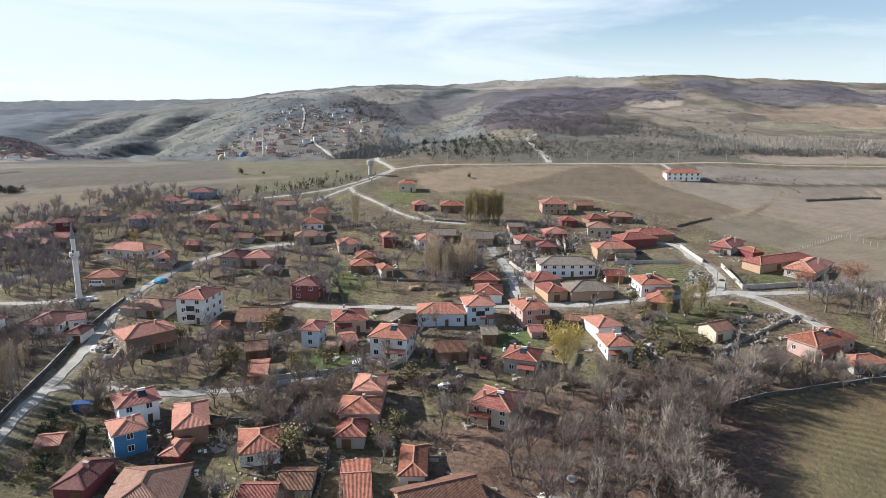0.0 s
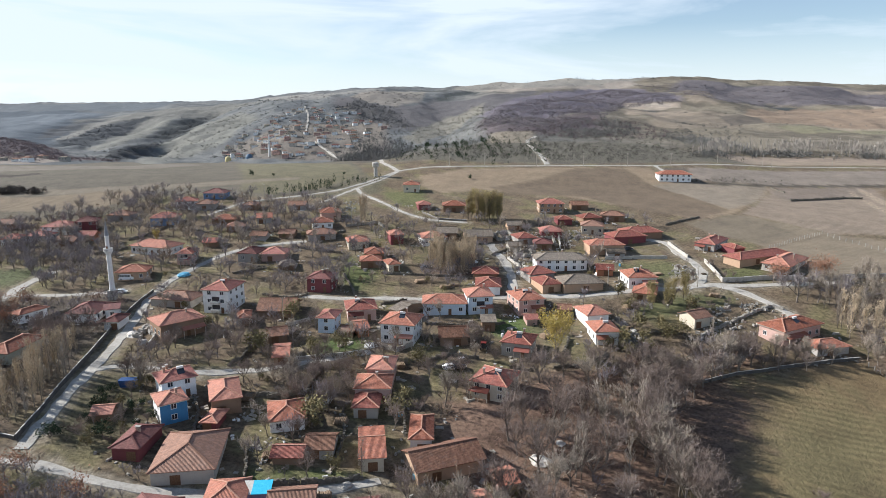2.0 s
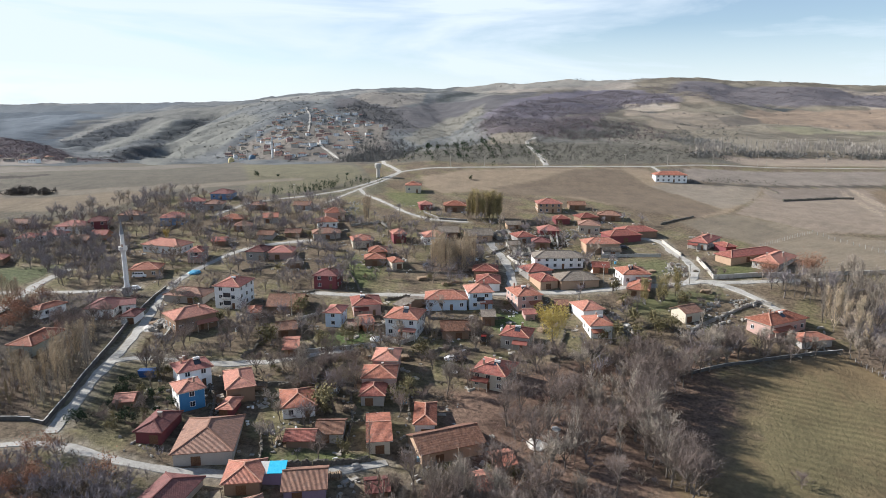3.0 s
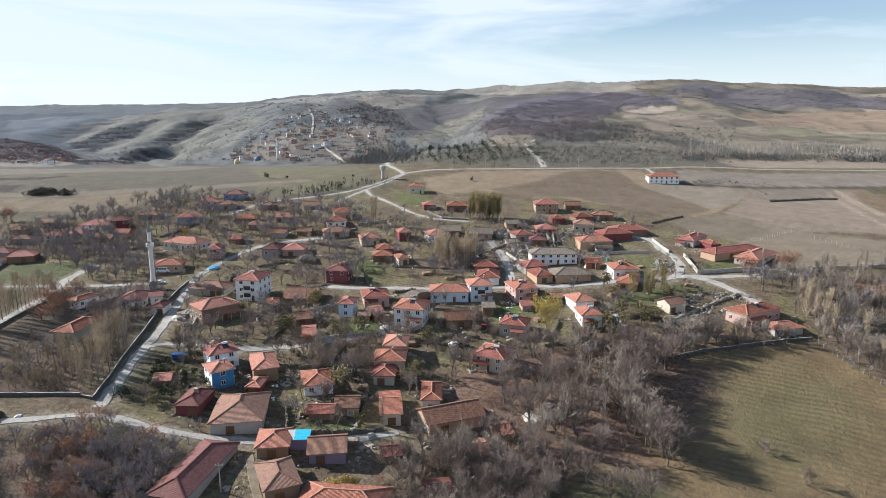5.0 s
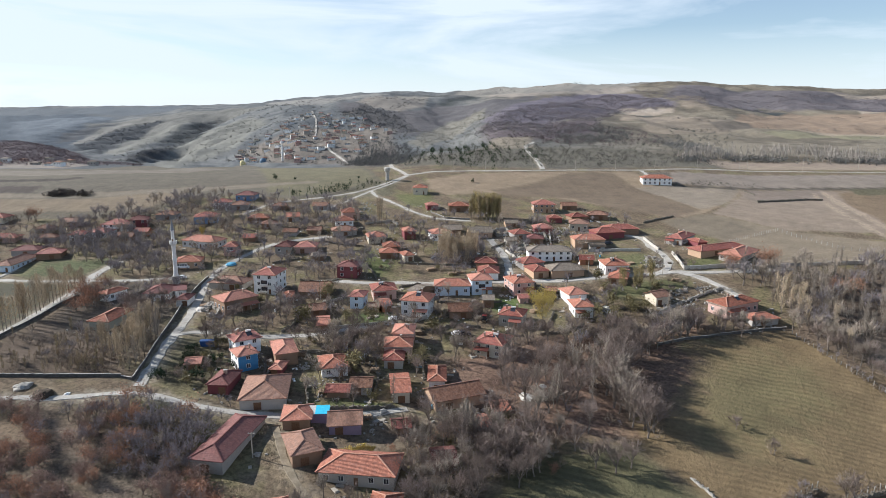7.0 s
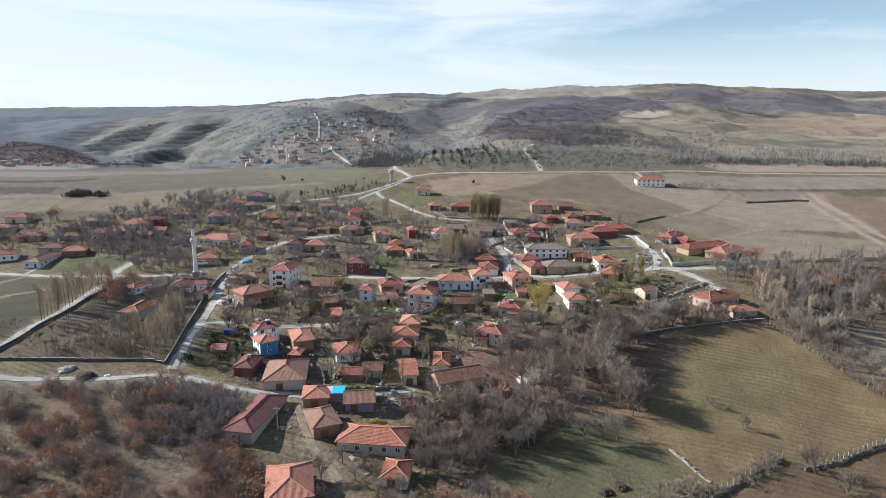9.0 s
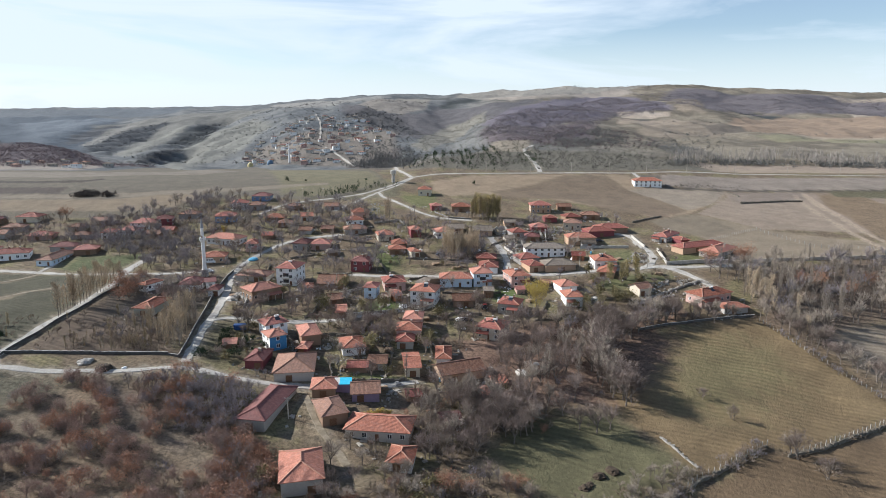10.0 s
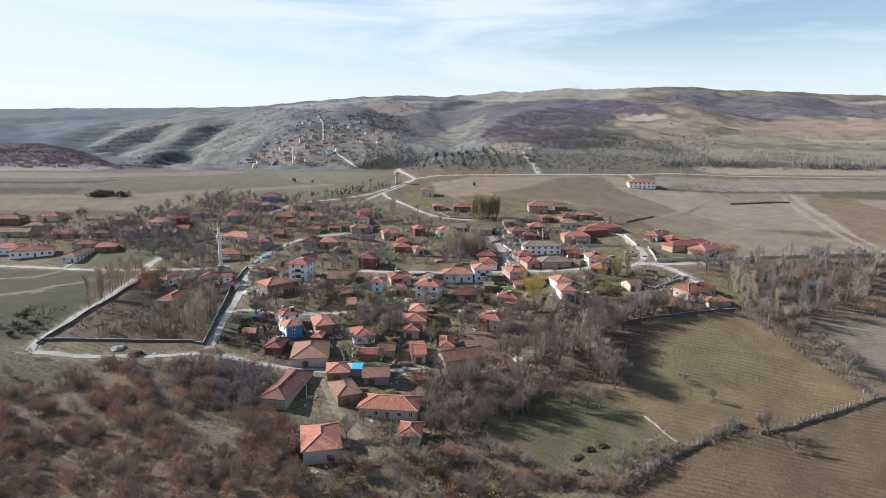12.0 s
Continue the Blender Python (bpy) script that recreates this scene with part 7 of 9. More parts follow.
class Sprigs:
    """Collects tapered limbs, thin twigs and leaves as plain triangles."""

    def __init__(self):
        self.v, self.f = [], []

    def limb(self, a, b, ra, rb, sides=4):
        a, b = Vector(a), Vector(b)
        t = (b - a).normalized()
        s = t.orthogonal().normalized()
        u = t.cross(s)
        k = len(self.v)
        for p, r in ((a, ra), (b, rb)):
            for i in range(sides):
                w = 2 * math.pi * i / sides
                self.v.append(p + (s * math.cos(w) + u * math.sin(w)) * r)
        for i in range(sides):
            j = (i + 1) % sides
            self.f.append((k + i, k + j, k + sides + j, k + sides + i))

    def twig(self, a, b, w, rng):
        a, b = Vector(a), Vector(b)
        s = (b - a).cross(Vector((rng.uniform(-1, 1), rng.uniform(-1, 1), rng.uniform(-1, 1))))
        s = s.normalized() * w / 2 if s.length > 1e-5 else Vector((w / 2, 0, 0))
        k = len(self.v)
        self.v += [a - s, a + s, b]
        self.f.append((k, k + 1, k + 2))

    def leaf(self, p, r, rng):
        p = Vector(p)
        k = len(self.v)
        a = Vector((rng.gauss(0, 1), rng.gauss(0, 1), rng.gauss(0, 1))).normalized()
        b = a.orthogonal().normalized()
        c = a.cross(b)
        w = rng.uniform(0, 6.3)
        e, g = b * math.cos(w) + c * math.sin(w), c * math.cos(w) - b * math.sin(w)
        self.v += [p + e * r, p - e * r * 0.5 + g * r * 0.7, p - e * r * 0.6 - g * r * 0.7]
        self.f.append((k, k + 1, k + 2))

    def mesh(self, name, material):
        me = bpy.data.meshes.new(name)
        me.from_pydata([tuple(p) for p in self.v], [], self.f)
        me.materials.append(material)
        return me


def spread(rng, way, tilt, up=0.0):
    way = Vector(way).normalized()
    s = way.orthogonal().normalized()
    s.rotate(Matrix.Rotation(rng.uniform(0, 6.283), 3, way))
    d = way * math.cos(tilt) + s * math.sin(tilt) + Vector((0, 0, up))
    return d.normalized()


def bare_tree(seed, h, twig_w=0.042, flare=0.85, limbs=7, forks=5, sprays=5, tips=6, stem=(0.12, 0.24), rise=0.22):
    """Trunk and limbs, and a crown of rising branches and fine twigs without leaves, about h tall."""
    rng = random.Random(seed)
    tr, cr = Sprigs(), Sprigs()
    th = h * rng.uniform(*stem)
    lean = Vector((rng.uniform(-0.05, 0.05) * h, rng.uniform(-0.05, 0.05) * h, th))
    tr.limb((0, 0, -0.5), lean, h * 0.022, h * 0.017, 6)
    for _ in range(limbs):
        w = spread(rng, (0, 0, 1), rng.uniform(0.1, flare), rise * 0.3)
        m1 = lean + w * h * rng.uniform(0.26, 0.44)
        tr.limb(lean, m1, h * 0.011, h * 0.005, 4)
        for _ in range(forks):
            w2 = spread(rng, w, rng.uniform(0.2, 0.85), rise)
            s = lean.lerp(m1, rng.uniform(0.4, 1.0))
            m2 = s + w2 * h * rng.uniform(0.18, 0.34)
            tr.limb(s, m2, h * 0.0045, h * 0.0015, 3)
            for _ in range(sprays):
                w3 = spread(rng, w2, rng.uniform(0.25, 0.95), rise)
                s3 = s.lerp(m2, rng.uniform(0.25, 1.0))
                m3 = s3 + w3 * h * rng.uniform(0.1, 0.2)
                cr.twig(s3, m3, twig_w * 1.4, rng)
                for _ in range(tips):
                    w4 = spread(rng, w3, rng.uniform(0.25, 0.9), rise * 0.8)
                    s4 = s3.lerp(m3, rng.uniform(0.15, 1.0))
                    cr.twig(s4, s4 + w4 * h * rng.uniform(0.06, 0.14), twig_w, rng)
    return tr, cr


def poplar(seed, h, leafy=0, width=0.075):
    """A narrow upright tree: straight stem, steep twigs, and some last leaves if leafy."""
    rng = random.Random(seed)
    tr, cr = Sprigs(), Sprigs()
    tr.limb((0, 0, -0.4), (0, 0, h * 0.5), h * 0.010, h * 0.007, 5)
    tr.limb((0, 0, h * 0.5), (rng.uniform(-0.1, 0.1), rng.uniform(-0.1, 0.1), h * 0.96), h * 0.007, 0.015, 4)
    for _ in range(52):
        z = h * rng.uniform(0.1, 0.9)
        r = h * width * min(1, 1.5 * math.sin(math.pi * min(0.98, 0.15 + 0.85 * z / h)) + 0.15)
        w = rng.uniform(0, 6.283)
        e = Vector((math.cos(w) * r, math.sin(w) * r, z + r * rng.uniform(1.6, 2.8)))
        e.z = min(e.z, h)
        s = Vector((0, 0, z))
        cr.twig(s, e, 0.085, rng)
        for _ in range(5):
            q = s.lerp(e, rng.uniform(0.2, 1))
            q2 = q + Vector((rng.uniform(-0.3, 0.3) * r * 1.5, rng.uniform(-0.3, 0.3) * r * 1.5, rng.uniform(0.5, 1.3) * r))
            cr.twig(q, q2, 0.062, rng)
            for _ in range(leafy):
                cr.leaf(q.lerp(q2, rng.random()) + Vector((rng.gauss(0, 0.15), rng.gauss(0, 0.15), rng.gauss(0, 0.2))), rng.uniform(0.1, 0.2), rng)
    return tr, cr


def leafy_tree(seed, h, n, leaf, stem=0.25, round_=0.42):
    """Short stem, forking limbs, and clumps of leaves with gaps between them."""
    rng = random.Random(seed)
    tr, cr = Sprigs(), Sprigs()
    fork = Vector((0, 0, h * stem))
    tr.limb((0, 0, -0.5), fork, h * 0.03, h * 0.02, 5)
    ends = []
    for _ in range(9):
        w = spread(rng, (0, 0, 1), rng.uniform(0.1, 1.0), 0.1)
        e = fork + w * h * rng.uniform(0.35, 0.62)
        tr.limb(fork, e, h * 0.012, h * 0.004, 3)
        for _ in range(4):
            s = fork.lerp(e, rng.uniform(0.4, 1))
            q = s + spread(rng, w, rng.uniform(0.2, 1.0)) * h * rng.uniform(0.1, 0.24)
            cr.twig(s, q, 0.06, rng)
            ends.append(q)
    for _ in range(n):
        c = rng.choice(ends)
        s = h * round_ * 0.22
        cr.leaf(c + Vector((rng.gauss(0, s), rng.gauss(0, s), rng.gauss(0, s))), leaf * rng.uniform(0.6, 1.3), rng)
    return tr, cr


PROTO = {}


def tree_kind(key, variants, make, bark_m, crown_m, name, label, category, group):
    PROTO[key] = ([], name, label, category, group)
    for i in range(variants):
        tr, cr = make(i)
        PROTO[key][0].append((tr.mesh("trunk", bark_m), cr.mesh("crown", crown_m)))


tree_kind("bare", 7, lambda i: bare_tree(11 + i, 8.0), MAT_BARK, MAT_TWIG, "bare_tree", "leafless grey-brown deciduous tree with fine twigs", "tree", "bare trees")
tree_kind("farbare", 5, lambda i: bare_tree(211 + i, 8.0, 0.094, 0.95, 5, 4, 4, 3), MAT_BARK, MAT_HAZETWIG, "bare_tree", "leafless grey-brown deciduous trees", "tree", "bare trees")
tree_kind("pale", 3, lambda i: bare_tree(51 + i, 8.0, 0.05, 0.6, 6), MAT_BARK, MAT_PALE_TWIG, "bare_tree", "leafless pale silvery deciduous tree", "tree", "bare trees")
tree_kind("farpale", 3, lambda i: bare_tree(251 + i, 8.0, 0.094, 0.65, 5, 4, 4, 3), MAT_BARK, MAT_PALE_TWIG, "bare_tree", "leafless pale silvery deciduous trees", "tree", "bare trees")
tree_kind("poplar", 4, lambda i: poplar(31 + i, 10.0), MAT_BARK, MAT_PALE_TWIG, "poplar_tree", "tall narrow leafless poplar with pale twigs", "tree", "poplars")
tree_kind("tanpoplar", 4, lambda i: poplar(71 + i, 10.0, 2, 0.085), MAT_BARK, MAT_TAN_TWIG, "poplar_tree", "slim tan poplar with few dry leaves", "tree", "poplars")
tree_kind("palepop", 3, lambda i: poplar(141 + i, 10.0, 1, 0.1), MAT_BARK, MAT_STRAW, "poplar_tree", "pale straw-coloured poplar almost without leaves", "tree", "poplars")
tree_kind("olivepoplar", 3, lambda i: poplar(81 + i, 10.0, 4, 0.15), MAT_BARK, MAT_OLIVEGOLD, "poplar_tree", "upright poplar with olive-brown autumn leaves", "tree", "poplars")
tree_kind("rust", 5, lambda i: leafy_tree(91 + i, 4.0, 520, 0.142, 0.12, 0.55), MAT_BARK, MAT_RUST, "oak_bush", "low oak with dry rust-brown leaves", "tree", "rusty oaks")
tree_kind("brownoak", 4, lambda i: leafy_tree(161 + i, 4.0, 480, 0.137, 0.12, 0.6), MAT_BARK, MAT_BROWNLEAF, "oak_bush", "low oak with dull brown dry leaves", "tree", "rusty oaks")
tree_kind("rustoak", 3, lambda i: leafy_tree(171 + i, 8.0, 900, 0.205, 0.2, 0.55), MAT_BARK, MAT_RUST, "oak_tree", "oak tree with dry rust-brown leaves", "tree", "rusty oaks")
tree_kind("yellow", 2, lambda i: poplar(101 + i, 9.0, 11, 0.36), MAT_BARK, MAT_YELLOW, "willow_tree", "rounded willow with yellow autumn leaves", "tree", "yellow trees")
tree_kind("olive", 3, lambda i: leafy_tree(111 + i, 3.0, 420, 0.14, 0.12), MAT_BARK, MAT_OLIVE, "garden_bush", "olive-brown garden bush with thinning leaves", "bush", "garden bushes")
tree_kind("goldbush", 2, lambda i: leafy_tree(151 + i, 3.0, 700, 0.14, 0.1), MAT_BARK, MAT_YELLOW, "garden_bush", "rounded bush with golden autumn leaves", "bush", "garden bushes")
tree_kind("scrub", 4, lambda i: bare_tree(121 + i, 3.2, 0.055, 1.15, 5, 3, 4, 3, (0.02, 0.08)), MAT_BARK, MAT_SCRUB, "thorn_bush", "leafless grey thorn bush", "bush", "thorn bushes")
tree_kind("fir", 3, lambda i: leafy_tree(131 + i, 3.5, 500, 0.16, 0.05, 0.35), MAT_BARK, MAT_PINE, "evergreen_shrub", "dark green evergreen shrub", "bush", "evergreens")
SIZE = {"brownoak": 4.0, "rustoak": 8.0, "goldbush": 3.0, "palepop": 10.0, "bare": 8.0, "farbare": 8.0, "farpale": 8.0, "pale": 8.0, "poplar": 10.0, "tanpoplar": 10.0, "olivepoplar": 10.0, "rust": 4.0, "yellow": 9.0, "olive": 3.0, "scrub": 3.2, "fir": 3.5}
TREES = []


def plant(key, x, y, h, rng):
    meshes, name, label, category, group = PROTO[key]
    tr, cr = rng.choice(meshes)
    s = h / SIZE[key]
    base = new(name)
    base.matrix_world = pose(x, y, ground_z(x, y), 0, 0, rng.uniform(0, 360)) @ Matrix.Diagonal((s * rng.uniform(0.85, 1.2), s * rng.uniform(0.85, 1.2), s, 1))
    tagged(base, label, category, group)
    part("trunk", tr, None, base)
    part("crown", cr, None, base)
    TREES.append((x, y))
    return base


ROAD_PTS = np.concatenate([np.column_stack([np.linspace(a[0], b[0], 12), np.linspace(a[1], b[1], 12)]) for r in ROADS for a, b in zip(r[1], r[1][1:])])
FOOT = np.array(FOOTPRINTS)


CLEAR = ([(-102, 88), (-95, 80), (-82, 60), (-76, 53), (-69, 53), (-58, 51), (-54, 43), (-60, 40), (-71, 45), (-80, 52), (-90, 63), (-100, 79)],
         [(-124, 62), (-117, 64), (-113, 58), (-118, 55)], [(-104, 52), (-97, 55), (-94, 48), (-101, 46)], [(-116, 46), (-108, 47), (-108, 40), (-116, 40)],
         [(-142.5, 81.3), (-125.9, 83.6), (-112.5, 80.5), (-122.3, 65.3), (-128.3, 59.2)],
         [(-400, 290), (-300, 296), (-222, 302), (-209, 308), (-190, 316), (-185, 336), (-175, 358), (-150, 368), (-122, 354), (-108, 362), (-120, 420), (-400, 420)],
         [(9, 113), (27, 115), (28, 124), (9, 123)], [(-14, 149), (0, 150), (0, 154), (-14, 154)],
         [(150, 138), (164, 142), (190, 149), (212, 150), (150, 90), (143, 112)])


def free(x, y, gap):
    if any(inside(c, np.array([x]), np.array([y]))[0] > 0 for c in CLEAR):
        return False
    if np.hypot(ROAD_PTS[:, 0] - x, ROAD_PTS[:, 1] - y).min() < 2.6 + 0.3 * gap:
        return False
    dx, dy = x - FOOT[:, 0], y - FOOT[:, 1]
    c, s = np.cos(FOOT[:, 2]), np.sin(FOOT[:, 2])
    u, v = np.abs(dx * c + dy * s) - FOOT[:, 3], np.abs(-dx * s + dy * c) - FOOT[:, 4]
    return not ((u < gap) & (v < gap)).any()


BULK = {}


def plant_stuff(key, x, y, h, rng):
    """The same trees where nobody could count them: gathered into one thicket."""
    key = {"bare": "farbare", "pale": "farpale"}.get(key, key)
    tr, cr = rng.choice(PROTO[key][0])
    s = h / SIZE[key]
    m = pose(x, y, ground_z(x, y), 0, 0, rng.uniform(0, 360)) @ Matrix.Diagonal((s * rng.uniform(0.85, 1.2), s * rng.uniform(0.85, 1.2), s, 1))
    BULK.setdefault(key, []).append((tr, cr, np.array(m)))


def thickets():
    for key, items in BULK.items():
        vs, loops, sizes, mats, k = [], [], [], [], 0
        for tr, cr, m in items:
            for slot, me in enumerate((tr, cr)):
                co = np.empty(len(me.vertices) * 3, np.float32)
                me.vertices.foreach_get("co", co)
                co = co.reshape(-1, 3) @ m[:3, :3].T + m[:3, 3]
                li = np.empty(len(me.loops), np.int32)
                me.loops.foreach_get("vertex_index", li)
                sz = np.empty(len(me.polygons), np.int32)
                me.polygons.foreach_get("loop_total", sz)
                vs.append(co), loops.append(li + k), sizes.append(sz), mats.append(np.full(len(sz), slot, np.int32))
                k += len(co)
        v, lo, sz, mt = np.concatenate(vs), np.concatenate(loops), np.concatenate(sizes), np.concatenate(mats)
        me = bpy.data.meshes.new("thicket")
        me.vertices.add(len(v))
        me.vertices.foreach_set("co", v.astype(np.float32).ravel())
        me.loops.add(len(lo))
        me.loops.foreach_set("vertex_index", lo)
        me.polygons.add(len(sz))
        me.polygons.foreach_set("loop_start", np.concatenate([[0], np.cumsum(sz)[:-1]]).astype(np.int32))
        me.materials.append(items[0][0].materials[0])
        me.materials.append(items[0][1].materials[0])
        me.polygons.foreach_set("material_index", mt)
        me.update(calc_edges=True)
        me.validate()
        tagged(new("thicket", me), "dense thicket of " + PROTO[key][2], "thicket", kind="stuff")


def scatter(seed, outline, count, kinds, lo, hi, apart=2.5, gap=1.0, stuff=False):
    """Plants count trees at random inside an outline, clear of houses and lanes."""
    rng = random.Random(seed)
    p = np.array(outline)
    (x0, y0), (x1, y1) = p.min(0), p.max(0)
    mine, tries = [], 0
    while len(mine) < count and tries < count * 40:
        tries += 1
        x, y = rng.uniform(x0, x1), rng.uniform(y0, y1)
        if inside(outline, np.array([x]), np.array([y]))[0] < 0 or not free(x, y, gap):
            continue
        if stuff and count > 60 and fbm(np.array([x]), np.array([y]), 24, 3, seed * 0.1)[0] < -0.12:
            continue
        if any((x - a) ** 2 + (y - b) ** 2 < apart ** 2 for a, b in mine):
            continue
        mine.append((x, y))
        (plant_stuff if stuff else plant)(rng.choice(kinds), x, y, rng.uniform(lo, hi), rng)


scatter(1, [(5.4, 122.6), (23.6, 132.8), (42.7, 138.7), (57.3, 137.5), (92.4, 157.6), (92.2, 146.4), (63.0, 124.7), (55.4, 103.6), (58.9, 85.2), (32.4, 80.5), (19.7, 91.5), (9.7, 98.9)], 42, ('bare', 'bare', 'bare', 'bare', 'pale', 'poplar'), 9, 13.5, 4.0, 1.0)
scatter(2, [(-9.2, 83.9), (16.5, 88.6), (31.3, 74.1), (27.0, 64.1), (-5.2, 62.6)], 36, ('bare', 'bare', 'bare', 'bare', 'pale', 'scrub'), 6, 11, 3, 1.0)
scatter(3, [(-148.0, 68.5), (-117.9, 80.3), (-91.0, 81.7), (-72.8, 77.2), (-55.9, 61.3), (-43.8, 38.6), (-37.0, 21.5), (-94.6, -8.1)], 150, ('rust', 'brownoak', 'brownoak', 'farbare', 'pale'), 2.8, 5.5, 2, 1.0, True)
scatter(4, [(-71.6, 79.0), (-54.3, 61.5), (-40.9, 39.0), (-21.7, 29.7), (-1.7, 42.2), (10.6, 43.5), (29.7, 28.9), (3.2, -0.7), (-31.5, -3.2), (-52.5, 37.5)], 85, ('farbare', 'scrub', 'scrub', 'olive', 'rust'), 3, 7, 2.5, 1.0, True)
scatter(5, [(-102.0, 114.6), (-105.2, 132.5), (-97.6, 145.2), (-91.6, 137.4), (-86.9, 107.5), (-96.5, 104.2)], 40, ('palepop', 'palepop', 'poplar'), 7.5, 11.5, 1.5, 1.0)
scatter(6, [(-164.7, 123.2), (-121.9, 138.3), (-101.1, 104.0), (-142.7, 96.2)], 22, ('scrub', 'tanpoplar', 'bare'), 3, 6, 2, 1.0)
scatter(7, [(-118.7, 237.2), (-64.5, 276.8), (-20.2, 242.8), (23.7, 250.0), (39.7, 222.1), (20.2, 194.6), (-17.0, 196.8), (-49.8, 197.3), (-78.4, 183.5), (-88.4, 156.9)], 100, ('farbare', 'farbare', 'farbare', 'farbare', 'pale', 'scrub'), 4, 10, 2.4, 1.0, True)
scatter(8, [(-78.5, 157.3), (-47.1, 182.9), (-26.6, 159.7), (-19.0, 124.9), (-32.9, 90.6), (-51.2, 103.7), (-46.4, 138.9), (-74.5, 120.0), (-82.6, 141.6)], 60, ('bare', 'bare', 'bare', 'bare', 'pale', 'scrub', 'olive'), 5, 9.5, 3, 1.0)
scatter(9, [(-40.0, 144.3), (-14.5, 160.4), (1.8, 161.8), (44.9, 150.8), (16.0, 127.1), (-1.1, 100.1), (-12.7, 92.7), (-30.0, 90.7)], 48, ('bare', 'bare', 'bare', 'bare', 'pale', 'scrub', 'olive'), 4, 9, 3, 1.0)
scatter(10, [(-186.9, 335.7), (-165.8, 363.1), (-118.0, 351.3), (-53.1, 325.5), (-38.3, 283.6), (-62.7, 267.1), (-84.6, 261.1), (-133.3, 253.9), (-176.2, 255.1), (-205.9, 262.4), (-211.7, 293.2)], 240, ('farbare', 'farbare', 'pale'), 4.5, 10.5, 2.4, 1.0, True)
scatter(11, [(-201.6, 237.9), (-135.3, 212.9), (-158.2, 273.8), (-194.8, 278.4), (-213.1, 259.9)], 55, ('farbare',), 6, 9.5, 3, 1.0, True)
scatter(12, [(-41.1, 281.5), (1.2, 329.9), (37.5, 278.6), (84.4, 301.3), (106.2, 277.0), (60.4, 238.3), (33.0, 231.2), (-3.9, 242.1)], 75, ('farbare', 'farbare', 'scrub'), 4, 8, 3, 1.0, True)
scatter(13, [(0.1, 214.2), (17.4, 213.0), (17.8, 231.9), (0.5, 231.8)], 40, ('palepop',), 10, 13.5, 1.3, 0.6)
scatter(14, [(16.1, 286.8), (33.3, 286.5), (34.2, 296.7), (16.5, 296.8)], 32, ('olivepoplar', 'olivepoplar', 'tanpoplar'), 9, 14, 1.0, 0.4)
scatter(15, [(140.4, 189.4), (201.1, 199.9), (232.0, 187.4), (201.9, 143.2), (157.6, 144.7), (135.1, 123.4), (127.7, 147.3)], 40, ('farbare', 'poplar', 'poplar', 'poplar'), 6, 12, 3, 1.0, True)
scatter(16, [(125.0, 149.5), (132.3, 152.2), (148.2, 100.7), (143.9, 96.8)], 26, ('bare', 'pale'), 6.5, 11, 3, 1.0)
scatter(17, [(63.4, 190.9), (92.6, 189.7), (87.0, 159.7), (55.0, 143.4), (50.0, 147.2)], 26, ('bare', 'scrub', 'olive'), 3, 7, 3, 1.0)
scatter(18, [(99.7, 235.7), (121.2, 193.0), (95.3, 160.0), (85.0, 179.5)], 28, ('scrub', 'bare'), 2, 4.5, 3, 1.0)
scatter(19, [(-182.1, 117.0), (-147.9, 120.8), (-139.9, 110.1), (-144.0, 96.5), (-162.1, 88.8)], 24, ('fir', 'scrub', 'scrub'), 2, 4, 3, 1.0)
scatter(58, [(-166.2, 118.9), (-158.4, 131.3), (-144.6, 115.0), (-142.4, 93.9), (-153.3, 95.7)], 14, ('fir', 'scrub'), 2, 3.6, 3, 1.0)
scatter(20, [(-135.6, 85.6), (-125.2, 87.1), (-122.5, 82.0), (-132.6, 68.7), (-137.3, 79.2)], 20, ('scrub', 'farbare'), 2.5, 5, 2, 1.0, True)
scatter(21, [(-79.3, 90.6), (-53.2, 90.5), (-37.5, 85.2), (-41.6, 74.7), (-61.6, 75.3), (-88.0, 80.0)], 90, ('scrub', 'rust', 'farbare', 'farbare'), 2.5, 6.5, 2.5, 1.0, True)
scatter(22, [(-312.1, 301.4), (-272.9, 309.6), (-162.8, 286.3), (-161.7, 256.8), (-215.7, 252.3), (-274.8, 247.7)], 50, ('farbare', 'scrub'), 3, 7, 3, 1.0, True)
scatter(23, [(-77.1, 113.9), (-67.4, 132.4), (-57.1, 102.7), (-70.9, 98.6), (-81.0, 100.9)], 46, ('scrub', 'olive', 'bare', 'fir', 'scrub'), 2, 5, 2.5, 1.0)
scatter(24, [(42.1, 135.1), (92.8, 153.4), (92.9, 143.4), (61.2, 124.6), (52.2, 103.3), (39.6, 111.5)], 34, ('farbare', 'pale', 'scrub'), 6, 10.5, 2.5, 1.0, True)
scatter(41, [(-150.0, 205.0), (-117.1, 204.1), (-132.7, 246.7), (-167.6, 255.0)], 38, ('farbare', 'farbare', 'pale'), 7, 10, 3.2, 1.0, True)
scatter(42, [(-132.3, 153.4), (-123.8, 153.9), (-138.1, 182.6), (-145.6, 178.4)], 5, ('rust',), 6, 9, 3, 1.0)
scatter(61, [(42.0, 29.6), (62.8, 48.6), (87.8, 65.2), (91.4, 61.6), (66.4, 45.0), (45.6, 26.0)], 210, ('scrub', 'scrub', 'farbare'), 1.2, 3.0, 0.8, 0.3, True)
scatter(62, [(92.2, 60.4), (120.7, 73.2), (144.8, 85.5), (147.2, 83.1), (123.1, 70.8), (94.6, 58.0)], 130, ('scrub',), 0.9, 2.0, 0.8, 0.3, True)
